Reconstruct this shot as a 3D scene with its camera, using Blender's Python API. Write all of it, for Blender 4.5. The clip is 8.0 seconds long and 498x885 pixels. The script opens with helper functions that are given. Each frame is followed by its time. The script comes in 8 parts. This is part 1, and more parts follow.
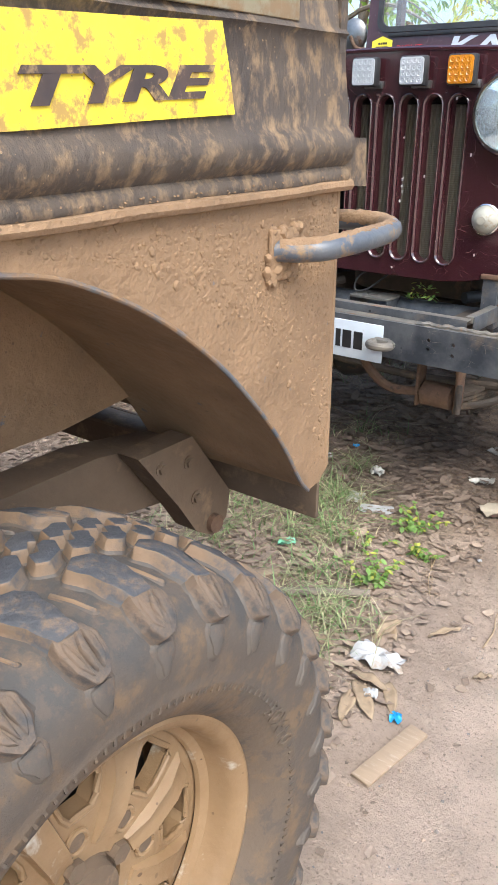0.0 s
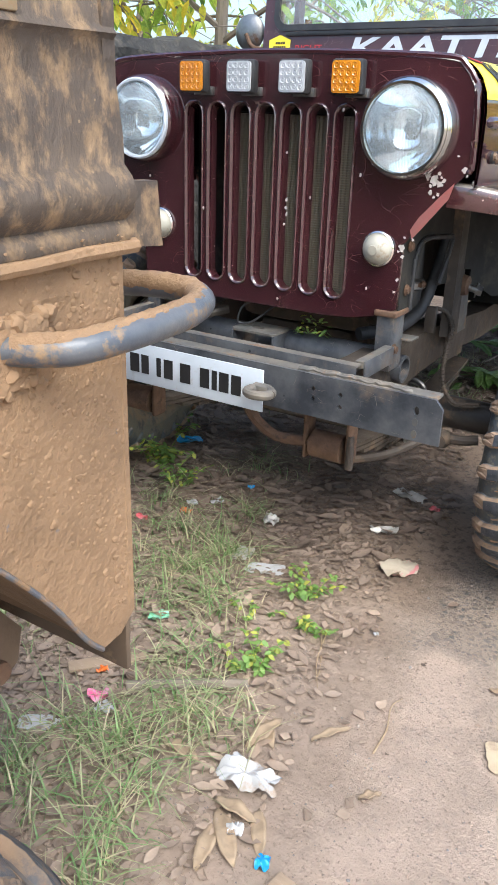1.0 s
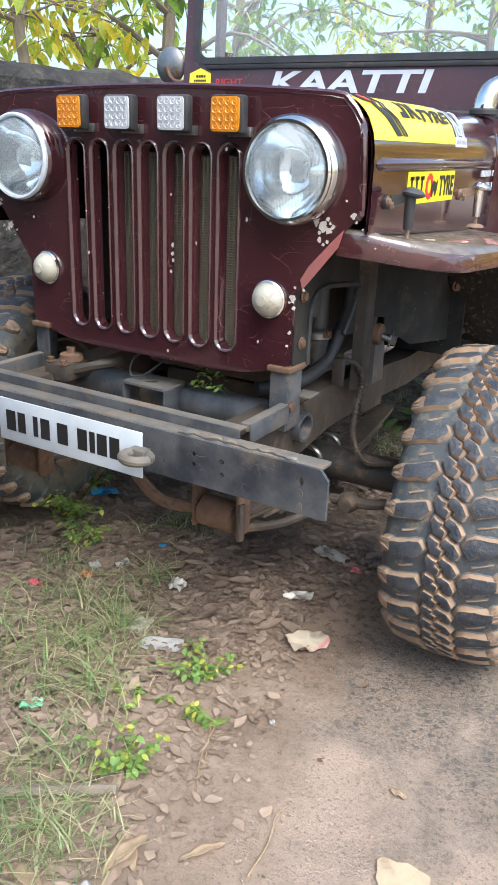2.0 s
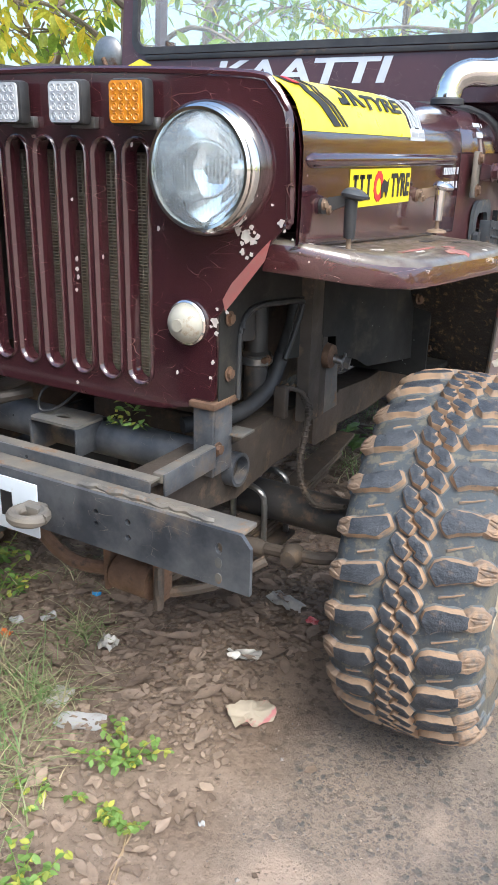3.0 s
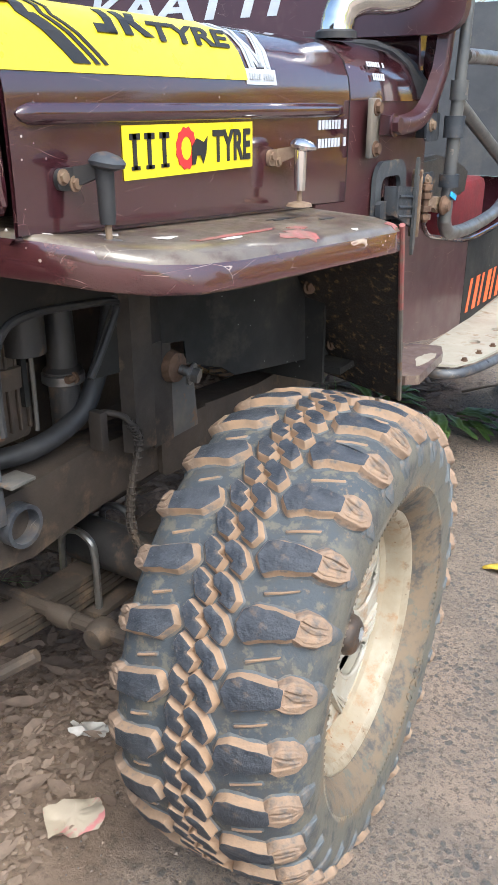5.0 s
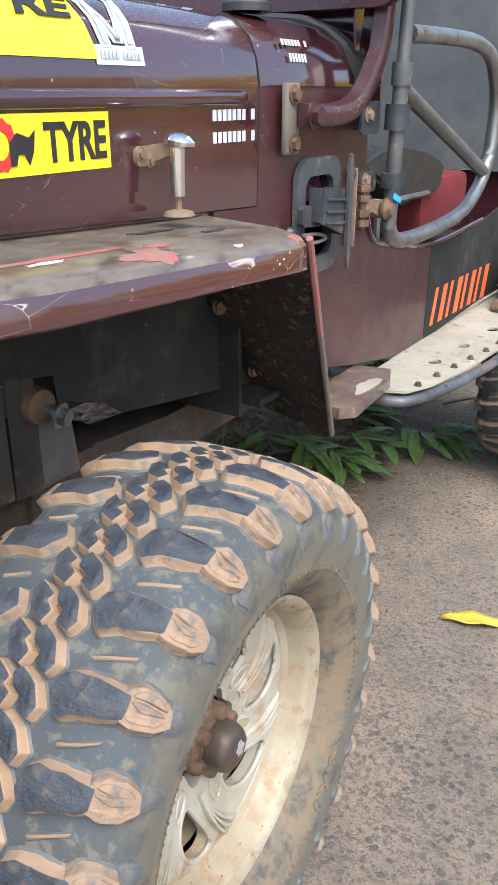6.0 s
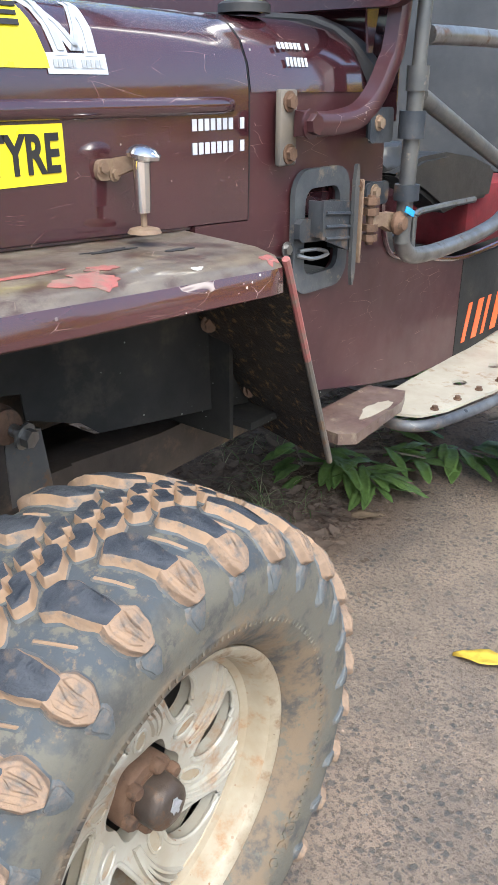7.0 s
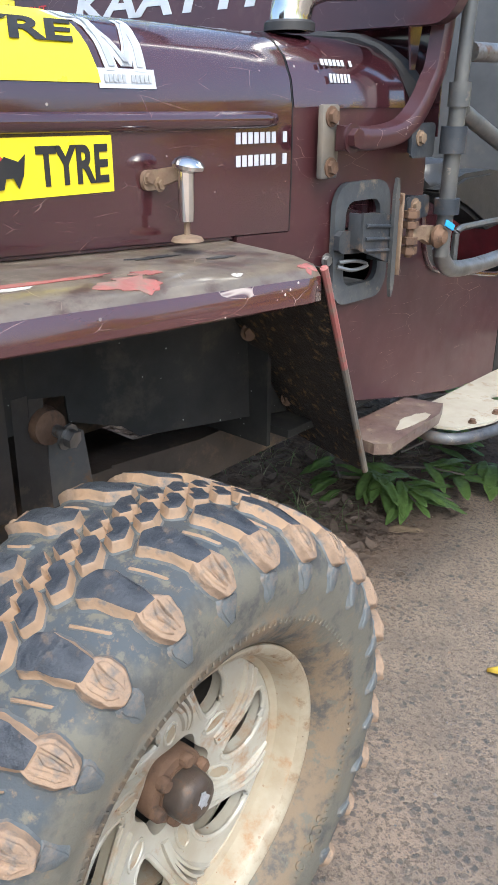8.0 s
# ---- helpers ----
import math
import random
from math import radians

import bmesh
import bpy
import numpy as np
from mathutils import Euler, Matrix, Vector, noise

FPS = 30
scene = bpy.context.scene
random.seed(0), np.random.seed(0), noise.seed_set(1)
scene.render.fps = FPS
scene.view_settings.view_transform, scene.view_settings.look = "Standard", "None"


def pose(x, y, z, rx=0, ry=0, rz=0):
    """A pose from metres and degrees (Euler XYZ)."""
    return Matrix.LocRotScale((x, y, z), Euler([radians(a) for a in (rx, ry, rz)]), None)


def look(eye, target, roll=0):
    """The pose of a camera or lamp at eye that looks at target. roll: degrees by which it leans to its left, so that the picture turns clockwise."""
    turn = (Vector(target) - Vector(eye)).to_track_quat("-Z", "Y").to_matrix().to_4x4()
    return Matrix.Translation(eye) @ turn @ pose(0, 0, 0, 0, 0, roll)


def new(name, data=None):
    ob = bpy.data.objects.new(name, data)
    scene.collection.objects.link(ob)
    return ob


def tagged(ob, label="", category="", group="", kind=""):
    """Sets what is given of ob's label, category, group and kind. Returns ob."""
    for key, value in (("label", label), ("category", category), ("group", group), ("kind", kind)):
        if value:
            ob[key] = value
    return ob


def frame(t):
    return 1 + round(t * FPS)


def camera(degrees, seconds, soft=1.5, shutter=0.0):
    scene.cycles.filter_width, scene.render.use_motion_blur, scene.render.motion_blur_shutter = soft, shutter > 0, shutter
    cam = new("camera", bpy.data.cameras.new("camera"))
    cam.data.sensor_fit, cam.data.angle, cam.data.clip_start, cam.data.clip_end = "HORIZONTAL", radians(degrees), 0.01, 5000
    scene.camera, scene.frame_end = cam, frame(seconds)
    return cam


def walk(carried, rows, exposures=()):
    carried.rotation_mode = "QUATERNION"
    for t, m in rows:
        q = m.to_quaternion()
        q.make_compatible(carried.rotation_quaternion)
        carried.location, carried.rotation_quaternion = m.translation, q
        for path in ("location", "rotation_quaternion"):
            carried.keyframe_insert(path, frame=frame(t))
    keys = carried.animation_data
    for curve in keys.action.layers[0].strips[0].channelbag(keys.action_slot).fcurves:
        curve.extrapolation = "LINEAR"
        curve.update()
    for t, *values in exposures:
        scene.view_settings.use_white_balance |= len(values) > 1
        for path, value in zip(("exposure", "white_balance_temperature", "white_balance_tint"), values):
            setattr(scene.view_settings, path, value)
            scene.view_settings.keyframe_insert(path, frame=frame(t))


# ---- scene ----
cam = camera(34.8, 8.0)
PATH = [
    (0, (0.107, 0.159, 1.154), (-1.011, 1.632, 0.393), 0.4),
    (0.5, (0.077, 0.391, 1.169), (-0.967, 1.913, 0.399), 0.9),
    (1, (0.045, 0.527, 1.189), (-0.935, 2.092, 0.421), 1.8),
    (1.5, (0.067, 0.664, 1.195), (-0.874, 2.267, 0.457), 2.0),
    (2, (0.123, 0.81, 1.214), (-0.828, 2.422, 0.509), 2.1),
    (2.2, (0.135, 0.848, 1.211), (-0.825, 2.458, 0.513), 1.9),
    (3.3, (0.047, 1.221, 1.202), (-0.853, 2.862, 0.498), 1.5),
    (3.5, (0.027, 1.264, 1.208), (-0.85, 2.916, 0.497), 1.6),
    (4, (0.064, 1.397, 1.193), (-0.78, 3.058, 0.468), 1.4),
    (4.5, (0.161, 1.561, 1.204), (-0.759, 3.17, 0.453), 0.9),
    (5, (0.205, 1.674, 1.193), (-0.766, 3.237, 0.41), 0.0),
    (5.2, (0.226, 1.759, 1.186), (-0.743, 3.316, 0.388), -0.1),
    (6.3, (0.247, 2.082, 1.196), (-0.783, 3.589, 0.379), 0.4),
    (6.5, (0.267, 2.125, 1.201), (-0.801, 3.598, 0.37), 0.5),
    (7, (0.308, 2.176, 1.211), (-0.829, 3.601, 0.39), 0.2),
    (7.5, (0.324, 2.164, 1.206), (-0.865, 3.561, 0.409), 0.1),
    (8, (0.333, 2.158, 1.202), (-0.895, 3.531, 0.422), 0.2),
]
walk(cam, [(t, look(eye, target, roll)) for t, eye, target, roll in PATH], [(0.0, 1.46, 5900, 3), (5.0, 1.44, 5900, 3), (6.5, 1.42, 5900, 3), (7.0, 1.44, 5900, 3), (8.0, 1.36, 5900, 3)])

from mathutils.bvhtree import BVHTree

# ---- light ----
world = bpy.data.worlds.new("world")
scene.world = world
world.use_nodes = True
wn = world.node_tree.nodes
sky = wn.new("ShaderNodeTexSky")
sky.sky_type, sky.sun_disc = "NISHITA", False
SUN_EL, SUN_ROT = radians(56), radians(125)
sky.sun_elevation, sky.sun_rotation = SUN_EL, SUN_ROT
sky.dust_density, sky.air_density, sky.ozone_density = 4.0, 1.0, 1.0
wn["Background"].inputs["Strength"].default_value = 0.15
world.node_tree.links.new(sky.outputs[0], wn["Background"].inputs["Color"])
sun = new("sun", bpy.data.lights.new("sun", "SUN"))
sun.data.energy, sun.data.angle, sun.data.color = 1.0, radians(35), (1.0, 0.95, 0.87)
# the way to the sun: rotation counted clockwise from +y
toward = Vector((math.sin(SUN_ROT) * math.cos(SUN_EL), math.cos(SUN_ROT) * math.cos(SUN_EL), math.sin(SUN_EL)))
sun.matrix_world = look(toward * 20, (0, 0, 0))


# ---- materials ----
def surf(name, c1, c2, scale=6.0, rough=(0.5, 0.7), metal=0.0, bump=0.15, grain=120.0, stain=None, stain_scale=9.0,
         stain_cut=(0.56, 0.66), coat=0.0, stain_rough=0.85, vary=0.0, island=False, spec=0.5, stretch=(1, 1, 1), depth=0.003,
         scratch=None, speck=None, speck_scale=60.0, speck_share=0.2):
    """Two colours mixed by broad noise, fine grain relief, and stains or dirt with a shape of their own."""
    m = bpy.data.materials.new(name)
    m.use_nodes = True
    nt = m.node_tree
    n, ln = nt.nodes, nt.links.new
    b = n["Principled BSDF"]
    tc = n.new("ShaderNodeTexCoord")
    mp = n.new("ShaderNodeMapping")
    mp.inputs["Scale"].default_value = stretch
    ln(tc.outputs["Object"], mp.inputs["Vector"])

    def nz(s, detail=6.0, rgh=0.6):
        t = n.new("ShaderNodeTexNoise")
        t.inputs["Scale"].default_value, t.inputs["Detail"].default_value, t.inputs["Roughness"].default_value = s, detail, rgh
        ln(mp.outputs[0], t.inputs["Vector"])
        return t.outputs["Fac"]

    def ramp(f, a, c):
        r = n.new("ShaderNodeMapRange")
        r.inputs["From Min"].default_value, r.inputs["From Max"].default_value = a, c
        ln(f, r.inputs["Value"])
        return r.outputs[0]

    def mix(f, a, c):
        x = n.new("ShaderNodeMix")
        x.data_type = "RGBA"
        ln(f, x.inputs[0])
        for socket, v in ((x.inputs[6], a), (x.inputs[7], c)):
            if isinstance(v, tuple):
                socket.default_value = (*v, 1)
            else:
                ln(v, socket)
        return x.outputs[2]

    col = mix(ramp(nz(scale), 0.35, 0.65), tuple(c1), tuple(c2))
    r_lo, r_hi = rough
    rr = n.new("ShaderNodeMapRange")
    rr.inputs["To Min"].default_value, rr.inputs["To Max"].default_value = r_lo, r_hi
    ln(ramp(nz(scale * 3.1), 0.3, 0.7), rr.inputs["Value"])
    rough_out = rr.outputs[0]
    if stain:
        sf = ramp(nz(stain_scale, 9.0, 0.68), *stain_cut)
        col = mix(sf, col, tuple(stain))
        mr = n.new("ShaderNodeMix")
        ln(sf, mr.inputs[0])
        ln(rough_out, mr.inputs[2])
        mr.inputs[3].default_value = stain_rough
        rough_out = mr.outputs[0]
        if coat:
            ct = n.new("ShaderNodeMapRange")
            ct.inputs["To Min"].default_value, ct.inputs["To Max"].default_value = coat, 0.0
            ln(sf, ct.inputs["Value"])
            ln(ct.outputs[0], b.inputs["Coat Weight"])
    elif coat:
        b.inputs["Coat Weight"].default_value = coat
    if scratch:
        # broken hairlines: the edges of a stretched cell pattern, cut up by noise
        ms = n.new("ShaderNodeMapping")
        ms.inputs["Scale"].default_value, ms.inputs["Rotation"].default_value = (1.0, 0.45, 1.9), (0.5, 0.2, 0.3)
        ln(tc.outputs["Object"], ms.inputs["Vector"])
        wob = n.new("ShaderNodeMix")
        wob.data_type = "VECTOR"
        wob.inputs[0].default_value = 0.12
        nv = n.new("ShaderNodeTexNoise")
        nv.inputs["Scale"].default_value = 6.0
        ln(ms.outputs[0], nv.inputs["Vector"])
        ln(ms.outputs[0], wob.inputs[4])
        ln(nv.outputs["Color"], wob.inputs[5])
        vs = n.new("ShaderNodeTexVoronoi")
        vs.feature = "DISTANCE_TO_EDGE"
        vs.inputs["Scale"].default_value = 19.0
        ln(wob.outputs[1], vs.inputs["Vector"])
        thin = ramp(vs.outputs["Distance"], 0.007, 0.001)
        gate = ramp(nz(17.0, 3.0), 0.52, 0.62)
        mu = n.new("ShaderNodeMath")
        mu.operation = "MULTIPLY"
        ln(thin, mu.inputs[0])
        ln(gate, mu.inputs[1])
        col = mix(mu.outputs[0], col, tuple(scratch))
    if speck:
        vp = n.new("ShaderNodeTexVoronoi")
        vp.inputs["Scale"].default_value = speck_scale
        ln(tc.outputs["Object"], vp.inputs["Vector"])
        sc = n.new("ShaderNodeSeparateColor")
        ln(vp.outputs["Color"], sc.inputs[0])
        near_ = n.new("ShaderNodeMath")
        near_.operation = "MULTIPLY_ADD"
        near_.inputs[1].default_value, near_.inputs[2].default_value = 0.16, 0.03
        ln(sc.outputs[1], near_.inputs[0])
        lt = n.new("ShaderNodeMath")
        lt.operation = "LESS_THAN"
        ln(vp.outputs["Distance"], lt.inputs[0])
        ln(near_.outputs[0], lt.inputs[1])
        gt = n.new("ShaderNodeMath")
        gt.operation = "LESS_THAN"
        gt.inputs[1].default_value = speck_share
        ln(sc.outputs[0], gt.inputs[0])
        m2 = n.new("ShaderNodeMath")
        m2.operation = "MULTIPLY"
        ln(lt.outputs[0], m2.inputs[0])
        ln(gt.outputs[0], m2.inputs[1])
        m3 = n.new("ShaderNodeMath")
        m3.operation = "MULTIPLY"
        ln(m2.outputs[0], m3.inputs[0])
        ln(ramp(nz(5.0, 3.0), 0.45, 0.6), m3.inputs[1])
        col = mix(m3.outputs[0], col, tuple(speck))
    if vary:
        src = n.new("ShaderNodeNewGeometry").outputs["Random Per Island"] if island else n.new("ShaderNodeObjectInfo").outputs["Random"]
        hv = n.new("ShaderNodeHueSaturation")
        v = n.new("ShaderNodeMapRange")
        v.inputs["To Min"].default_value, v.inputs["To Max"].default_value = 1 - vary, 1 + vary
        ln(src, v.inputs["Value"])
        ln(v.outputs[0], hv.inputs["Value"])
        ln(col, hv.inputs["Color"])
        col = hv.outputs[0]
    ln(col, b.inputs["Base Color"])
    ln(rough_out, b.inputs["Roughness"])
    b.inputs["Metallic"].default_value = metal
    b.inputs["Specular IOR Level"].default_value = spec
    b.inputs["Coat Roughness"].default_value, b.inputs["Coat IOR"].default_value = 0.075, 1.62
    if bump:
        bp = n.new("ShaderNodeBump")
        bp.inputs["Strength"].default_value, bp.inputs["Distance"].default_value = bump, depth
        ln(nz(grain, 5.0), bp.inputs["Height"])
        ln(bp.outputs[0], b.inputs["Normal"])
    return m


def leafy(name, colours, rough=0.5, trans=0.0):
    """Leaves: one of several colours for each leaf, by a random number for each island."""
    m = bpy.data.materials.new(name)
    m.use_nodes = True
    n, ln = m.node_tree.nodes, m.node_tree.links.new
    b = n["Principled BSDF"]
    g = n.new("ShaderNodeNewGeometry")
    r = n.new("ShaderNodeValToRGB")
    r.color_ramp.elements.remove(r.color_ramp.elements[1])
    r.color_ramp.elements[0].color = (*colours[0], 1)
    for i, c in enumerate(colours[1:], 1):
        r.color_ramp.elements.new(i / (len(colours) - 1)).color = (*c, 1)
    ln(g.outputs["Random Per Island"], r.inputs[0])
    tc = n.new("ShaderNodeTexCoord")
    t = n.new("ShaderNodeTexNoise")
    t.inputs["Scale"].default_value = 60
    ln(tc.outputs["Object"], t.inputs["Vector"])
    hv = n.new("ShaderNodeHueSaturation")
    mr = n.new("ShaderNodeMapRange")
    mr.inputs["To Min"].default_value, mr.inputs["To Max"].default_value = 0.6, 1.4
    ln(t.outputs["Fac"], mr.inputs["Value"])
    ln(mr.outputs[0], hv.inputs["Value"])
    ln(r.outputs[0], hv.inputs["Color"])
    ln(hv.outputs[0], b.inputs["Base Color"])
    b.inputs["Roughness"].default_value = rough
    if trans:
        tr = n.new("ShaderNodeBsdfTranslucent")
        ln(hv.outputs[0], tr.inputs["Color"])
        ms = n.new("ShaderNodeMixShader")
        ms.inputs[0].default_value = trans
        ln(b.outputs[0], ms.inputs[1])
        ln(tr.outputs[0], ms.inputs[2])
        ln(ms.outputs[0], n["Material Output"].inputs["Surface"])
    return m


def glass(name, tint=(1, 1, 1), rough=0.0, lines=False, dust=0.0):
    m = bpy.data.materials.new(name)
    m.use_nodes = True
    n, ln = m.node_tree.nodes, m.node_tree.links.new
    b = n["Principled BSDF"]
    b.inputs["Base Color"].default_value = (*tint, 1)
    b.inputs["Transmission Weight"].default_value, b.inputs["Roughness"].default_value, b.inputs["IOR"].default_value = 1.0, rough, 1.45
    if lines:
        tc, w, bp = n.new("ShaderNodeTexCoord"), n.new("ShaderNodeTexWave"), n.new("ShaderNodeBump")
        w.inputs["Scale"].default_value = 30
        ln(tc.outputs["Object"], w.inputs["Vector"])
        bp.inputs["Strength"].default_value, bp.inputs["Distance"].default_value = 0.5, 0.002
        ln(w.outputs["Fac"], bp.inputs["Height"])
        ln(bp.outputs[0], b.inputs["Normal"])
    if dust:
        d, ms, tc2, t = n.new("ShaderNodeBsdfDiffuse"), n.new("ShaderNodeMixShader"), n.new("ShaderNodeTexCoord"), n.new("ShaderNodeTexNoise")
        d.inputs["Color"].default_value = (0.62, 0.63, 0.60, 1)
        t.inputs["Scale"].default_value = 5
        ln(tc2.outputs["Object"], t.inputs["Vector"])
        mr = n.new("ShaderNodeMapRange")
        mr.inputs["From Min"].default_value, mr.inputs["From Max"].default_value = 0.3, 0.7
        mr.inputs["To Min"].default_value, mr.inputs["To Max"].default_value = dust * 0.6, dust * 1.4
        ln(t.outputs["Fac"], mr.inputs["Value"])
        ln(mr.outputs[0], ms.inputs[0])
        ln(b.outputs[0], ms.inputs[1])
        ln(d.outputs[0], ms.inputs[2])
        ln(ms.outputs[0], n["Material Output"].inputs["Surface"])
    return m


def lamp_glass(name):
    """A thin pressed lens: clear, with vertical flutes that scatter a little, and a polished skin."""
    m = bpy.data.materials.new(name)
    m.use_nodes = True
    n, ln = m.node_tree.nodes, m.node_tree.links.new
    clear, milk, skin = n.new("ShaderNodeBsdfTransparent"), n.new("ShaderNodeBsdfDiffuse"), n.new("ShaderNodeBsdfGlossy")
    clear.inputs["Color"].default_value = (0.95, 0.985, 1.0, 1)
    milk.inputs["Color"].default_value = (0.90, 0.95, 0.98, 1)
    skin.inputs["Roughness"].default_value = 0.03
    tc, w = n.new("ShaderNodeTexCoord"), n.new("ShaderNodeTexWave")
    w.inputs["Scale"].default_value, w.inputs["Distortion"].default_value = 46, 0.8
    ln(tc.outputs["Object"], w.inputs["Vector"])
    mr = n.new("ShaderNodeMapRange")
    mr.inputs["To Min"].default_value, mr.inputs["To Max"].default_value = 0.05, 0.24
    ln(w.outputs["Fac"], mr.inputs["Value"])
    a, b = n.new("ShaderNodeMixShader"), n.new("ShaderNodeMixShader")
    ln(mr.outputs[0], a.inputs[0])
    ln(clear.outputs[0], a.inputs[1])
    ln(milk.outputs[0], a.inputs[2])
    fr = n.new("ShaderNodeFresnel")
    fr.inputs["IOR"].default_value = 1.5
    ln(fr.outputs[0], b.inputs[0])
    ln(a.outputs[0], b.inputs[1])
    ln(skin.outputs[0], b.inputs[2])
    ln(b.outputs[0], n["Material Output"].inputs["Surface"])
    return m


paint = surf("maroon_paint", (0.036, 0.0100, 0.0138), (0.053, 0.0155, 0.0190), 4.0, (0.10, 0.22), coat=1.0, bump=0.02, grain=14, stain=(0.085, 0.046, 0.040), stain_scale=20, stain_cut=(0.60, 0.94), stain_rough=0.35, scratch=(0.21, 0.14, 0.12), speck=(0.42, 0.36, 0.32), speck_scale=85, speck_share=0.10)
paint_dull = surf("road_dulled_maroon_paint", (0.040, 0.0115, 0.0145), (0.060, 0.0185, 0.0205), 4.0, (0.32, 0.5), coat=0.3, bump=0.05, grain=20, stain=(0.095, 0.052, 0.045), stain_scale=20, stain_cut=(0.56, 0.9), stain_rough=0.5, scratch=(0.24, 0.16, 0.135), speck=(0.42, 0.36, 0.32), speck_scale=85, speck_share=0.12)
paint_dusty = surf("worn_dusty_maroon_paint", (0.105, 0.080, 0.058), (0.195, 0.158, 0.115), 18.0, (0.30, 0.55), coat=0.6, bump=0.2, grain=60, stain=(0.068, 0.040, 0.032), stain_scale=26, stain_cut=(0.48, 0.62), stain_rough=0.35, stretch=(1, 0.6, 1), scratch=(0.34, 0.27, 0.21), speck=(0.06, 0.042, 0.036), speck_scale=55, speck_share=0.6)
paint_lip = surf("scuffed_maroon_paint", (0.046, 0.0115, 0.0145), (0.070, 0.019, 0.020), 5.0, (0.14, 0.28), coat=1.0, bump=0.06, grain=24, stain=(0.20, 0.10, 0.075), stain_scale=22, stain_cut=(0.60, 0.74), stain_rough=0.4, stretch=(1, 0.25, 1.4), scratch=(0.40, 0.32, 0.27), speck=(0.60, 0.55, 0.46), speck_scale=80, speck_share=0.3)
paint_sill = surf("dust_rubbed_maroon_paint", (0.085, 0.048, 0.042), (0.145, 0.100, 0.078), 14.0, (0.35, 0.55), coat=0.5, bump=0.15, grain=60, stain=(0.24, 0.19, 0.14), stain_scale=26, stain_cut=(0.56, 0.68), scratch=(0.34, 0.27, 0.21), speck=(0.05, 0.025, 0.022), speck_scale=60, speck_share=0.5)
blue_black = surf("worn_blue_black_steel", (0.030, 0.036, 0.046), (0.065, 0.068, 0.074), 16, (0.4, 0.6), metal=0.3, bump=0.2, stain=(0.19, 0.13, 0.09), stain_scale=22, stain_cut=(0.57, 0.7), speck=(0.3, 0.28, 0.26), speck_scale=110, speck_share=0.3)
tan_steel = surf("rust_tan_fitting", (0.26, 0.19, 0.125), (0.17, 0.105, 0.07), 30, (0.6, 0.8), metal=0.2, bump=0.4)
chip_white = surf("bare_primer_chips", (0.6, 0.57, 0.52), (0.42, 0.36, 0.33), 30, (0.6, 0.8))
chip_red = surf("old_red_paint", (0.33, 0.095, 0.085), (0.27, 0.11, 0.095), 20, (0.45, 0.7), stain=(0.22, 0.15, 0.12), stain_scale=24, stain_cut=(0.5, 0.62))
black_panel = surf("black_dusty_panel", (0.015, 0.0145, 0.014), (0.029, 0.027, 0.024), 5, (0.7, 0.9), stain=(0.080, 0.064, 0.046), stain_scale=10, stain_cut=(0.56, 0.85), speck=(0.40, 0.40, 0.36), speck_scale=110, speck_share=0.14, spec=0.3)
rust_panel = surf("black_panel_with_mud", (0.014, 0.013, 0.013), (0.036, 0.027, 0.020), 9, (0.6, 0.85), bump=0.9, grain=150, stain=(0.20, 0.125, 0.06), stain_scale=55, stain_cut=(0.55, 0.66), depth=0.007, spec=0.3)
steel_grey = surf("grey_painted_steel", (0.040, 0.044, 0.054), (0.120, 0.123, 0.132), 12, (0.36, 0.56), metal=0.25, bump=0.25, grain=50, stain=(0.235, 0.172, 0.118), stain_scale=7, stain_cut=(0.52, 0.72), scratch=(0.30, 0.26, 0.22), speck=(0.018, 0.020, 0.026), speck_scale=32, speck_share=0.6)
steel_dusty = surf("dusty_grey_steel", (0.10, 0.098, 0.095), (0.19, 0.16, 0.127), 9, (0.5, 0.7), metal=0.15, bump=0.3, grain=70, stain=(0.22, 0.125, 0.065), stain_scale=16, stain_cut=(0.57, 0.68))
chassis = surf("dusty_dark_chassis", (0.034, 0.027, 0.022), (0.072, 0.053, 0.039), 6, (0.6, 0.82), bump=0.45, grain=60, stain=(0.160, 0.108, 0.068), stain_scale=11, stain_cut=(0.54, 0.70))
axle_black = surf("black_axle_paint", (0.016, 0.016, 0.018), (0.04, 0.036, 0.033), 8, (0.4, 0.6), bump=0.2, stain=(0.15, 0.10, 0.065), stain_scale=12, stain_cut=(0.56, 0.7))
rust = surf("rusty_iron", (0.105, 0.060, 0.038), (0.17, 0.098, 0.060), 25, (0.7, 0.9), metal=0.2, bump=0.5, grain=110, stain=(0.065, 0.043, 0.033), stain_scale=30)
hub_cap_metal = surf("brown_black_iron", (0.060, 0.048, 0.042), (0.10, 0.072, 0.055), 20, (0.35, 0.55), metal=0.4, bump=0.3, stain=(0.16, 0.09, 0.05), stain_scale=22, stain_cut=(0.55, 0.66))
rubber_black = surf("black_rubber", (0.018, 0.018, 0.02), (0.04, 0.038, 0.038), 12, (0.5, 0.7), bump=0.1)
chrome = surf("chrome", (0.78, 0.78, 0.76), (0.66, 0.65, 0.62), 8, (0.06, 0.14), metal=1.0, bump=0.02, grain=40)
bare_steel = surf("worn_bare_steel", (0.30, 0.30, 0.30), (0.20, 0.19, 0.18), 18, (0.3, 0.5), metal=0.85, bump=0.15, stain=(0.18, 0.10, 0.06), stain_scale=16, stain_cut=(0.58, 0.7))
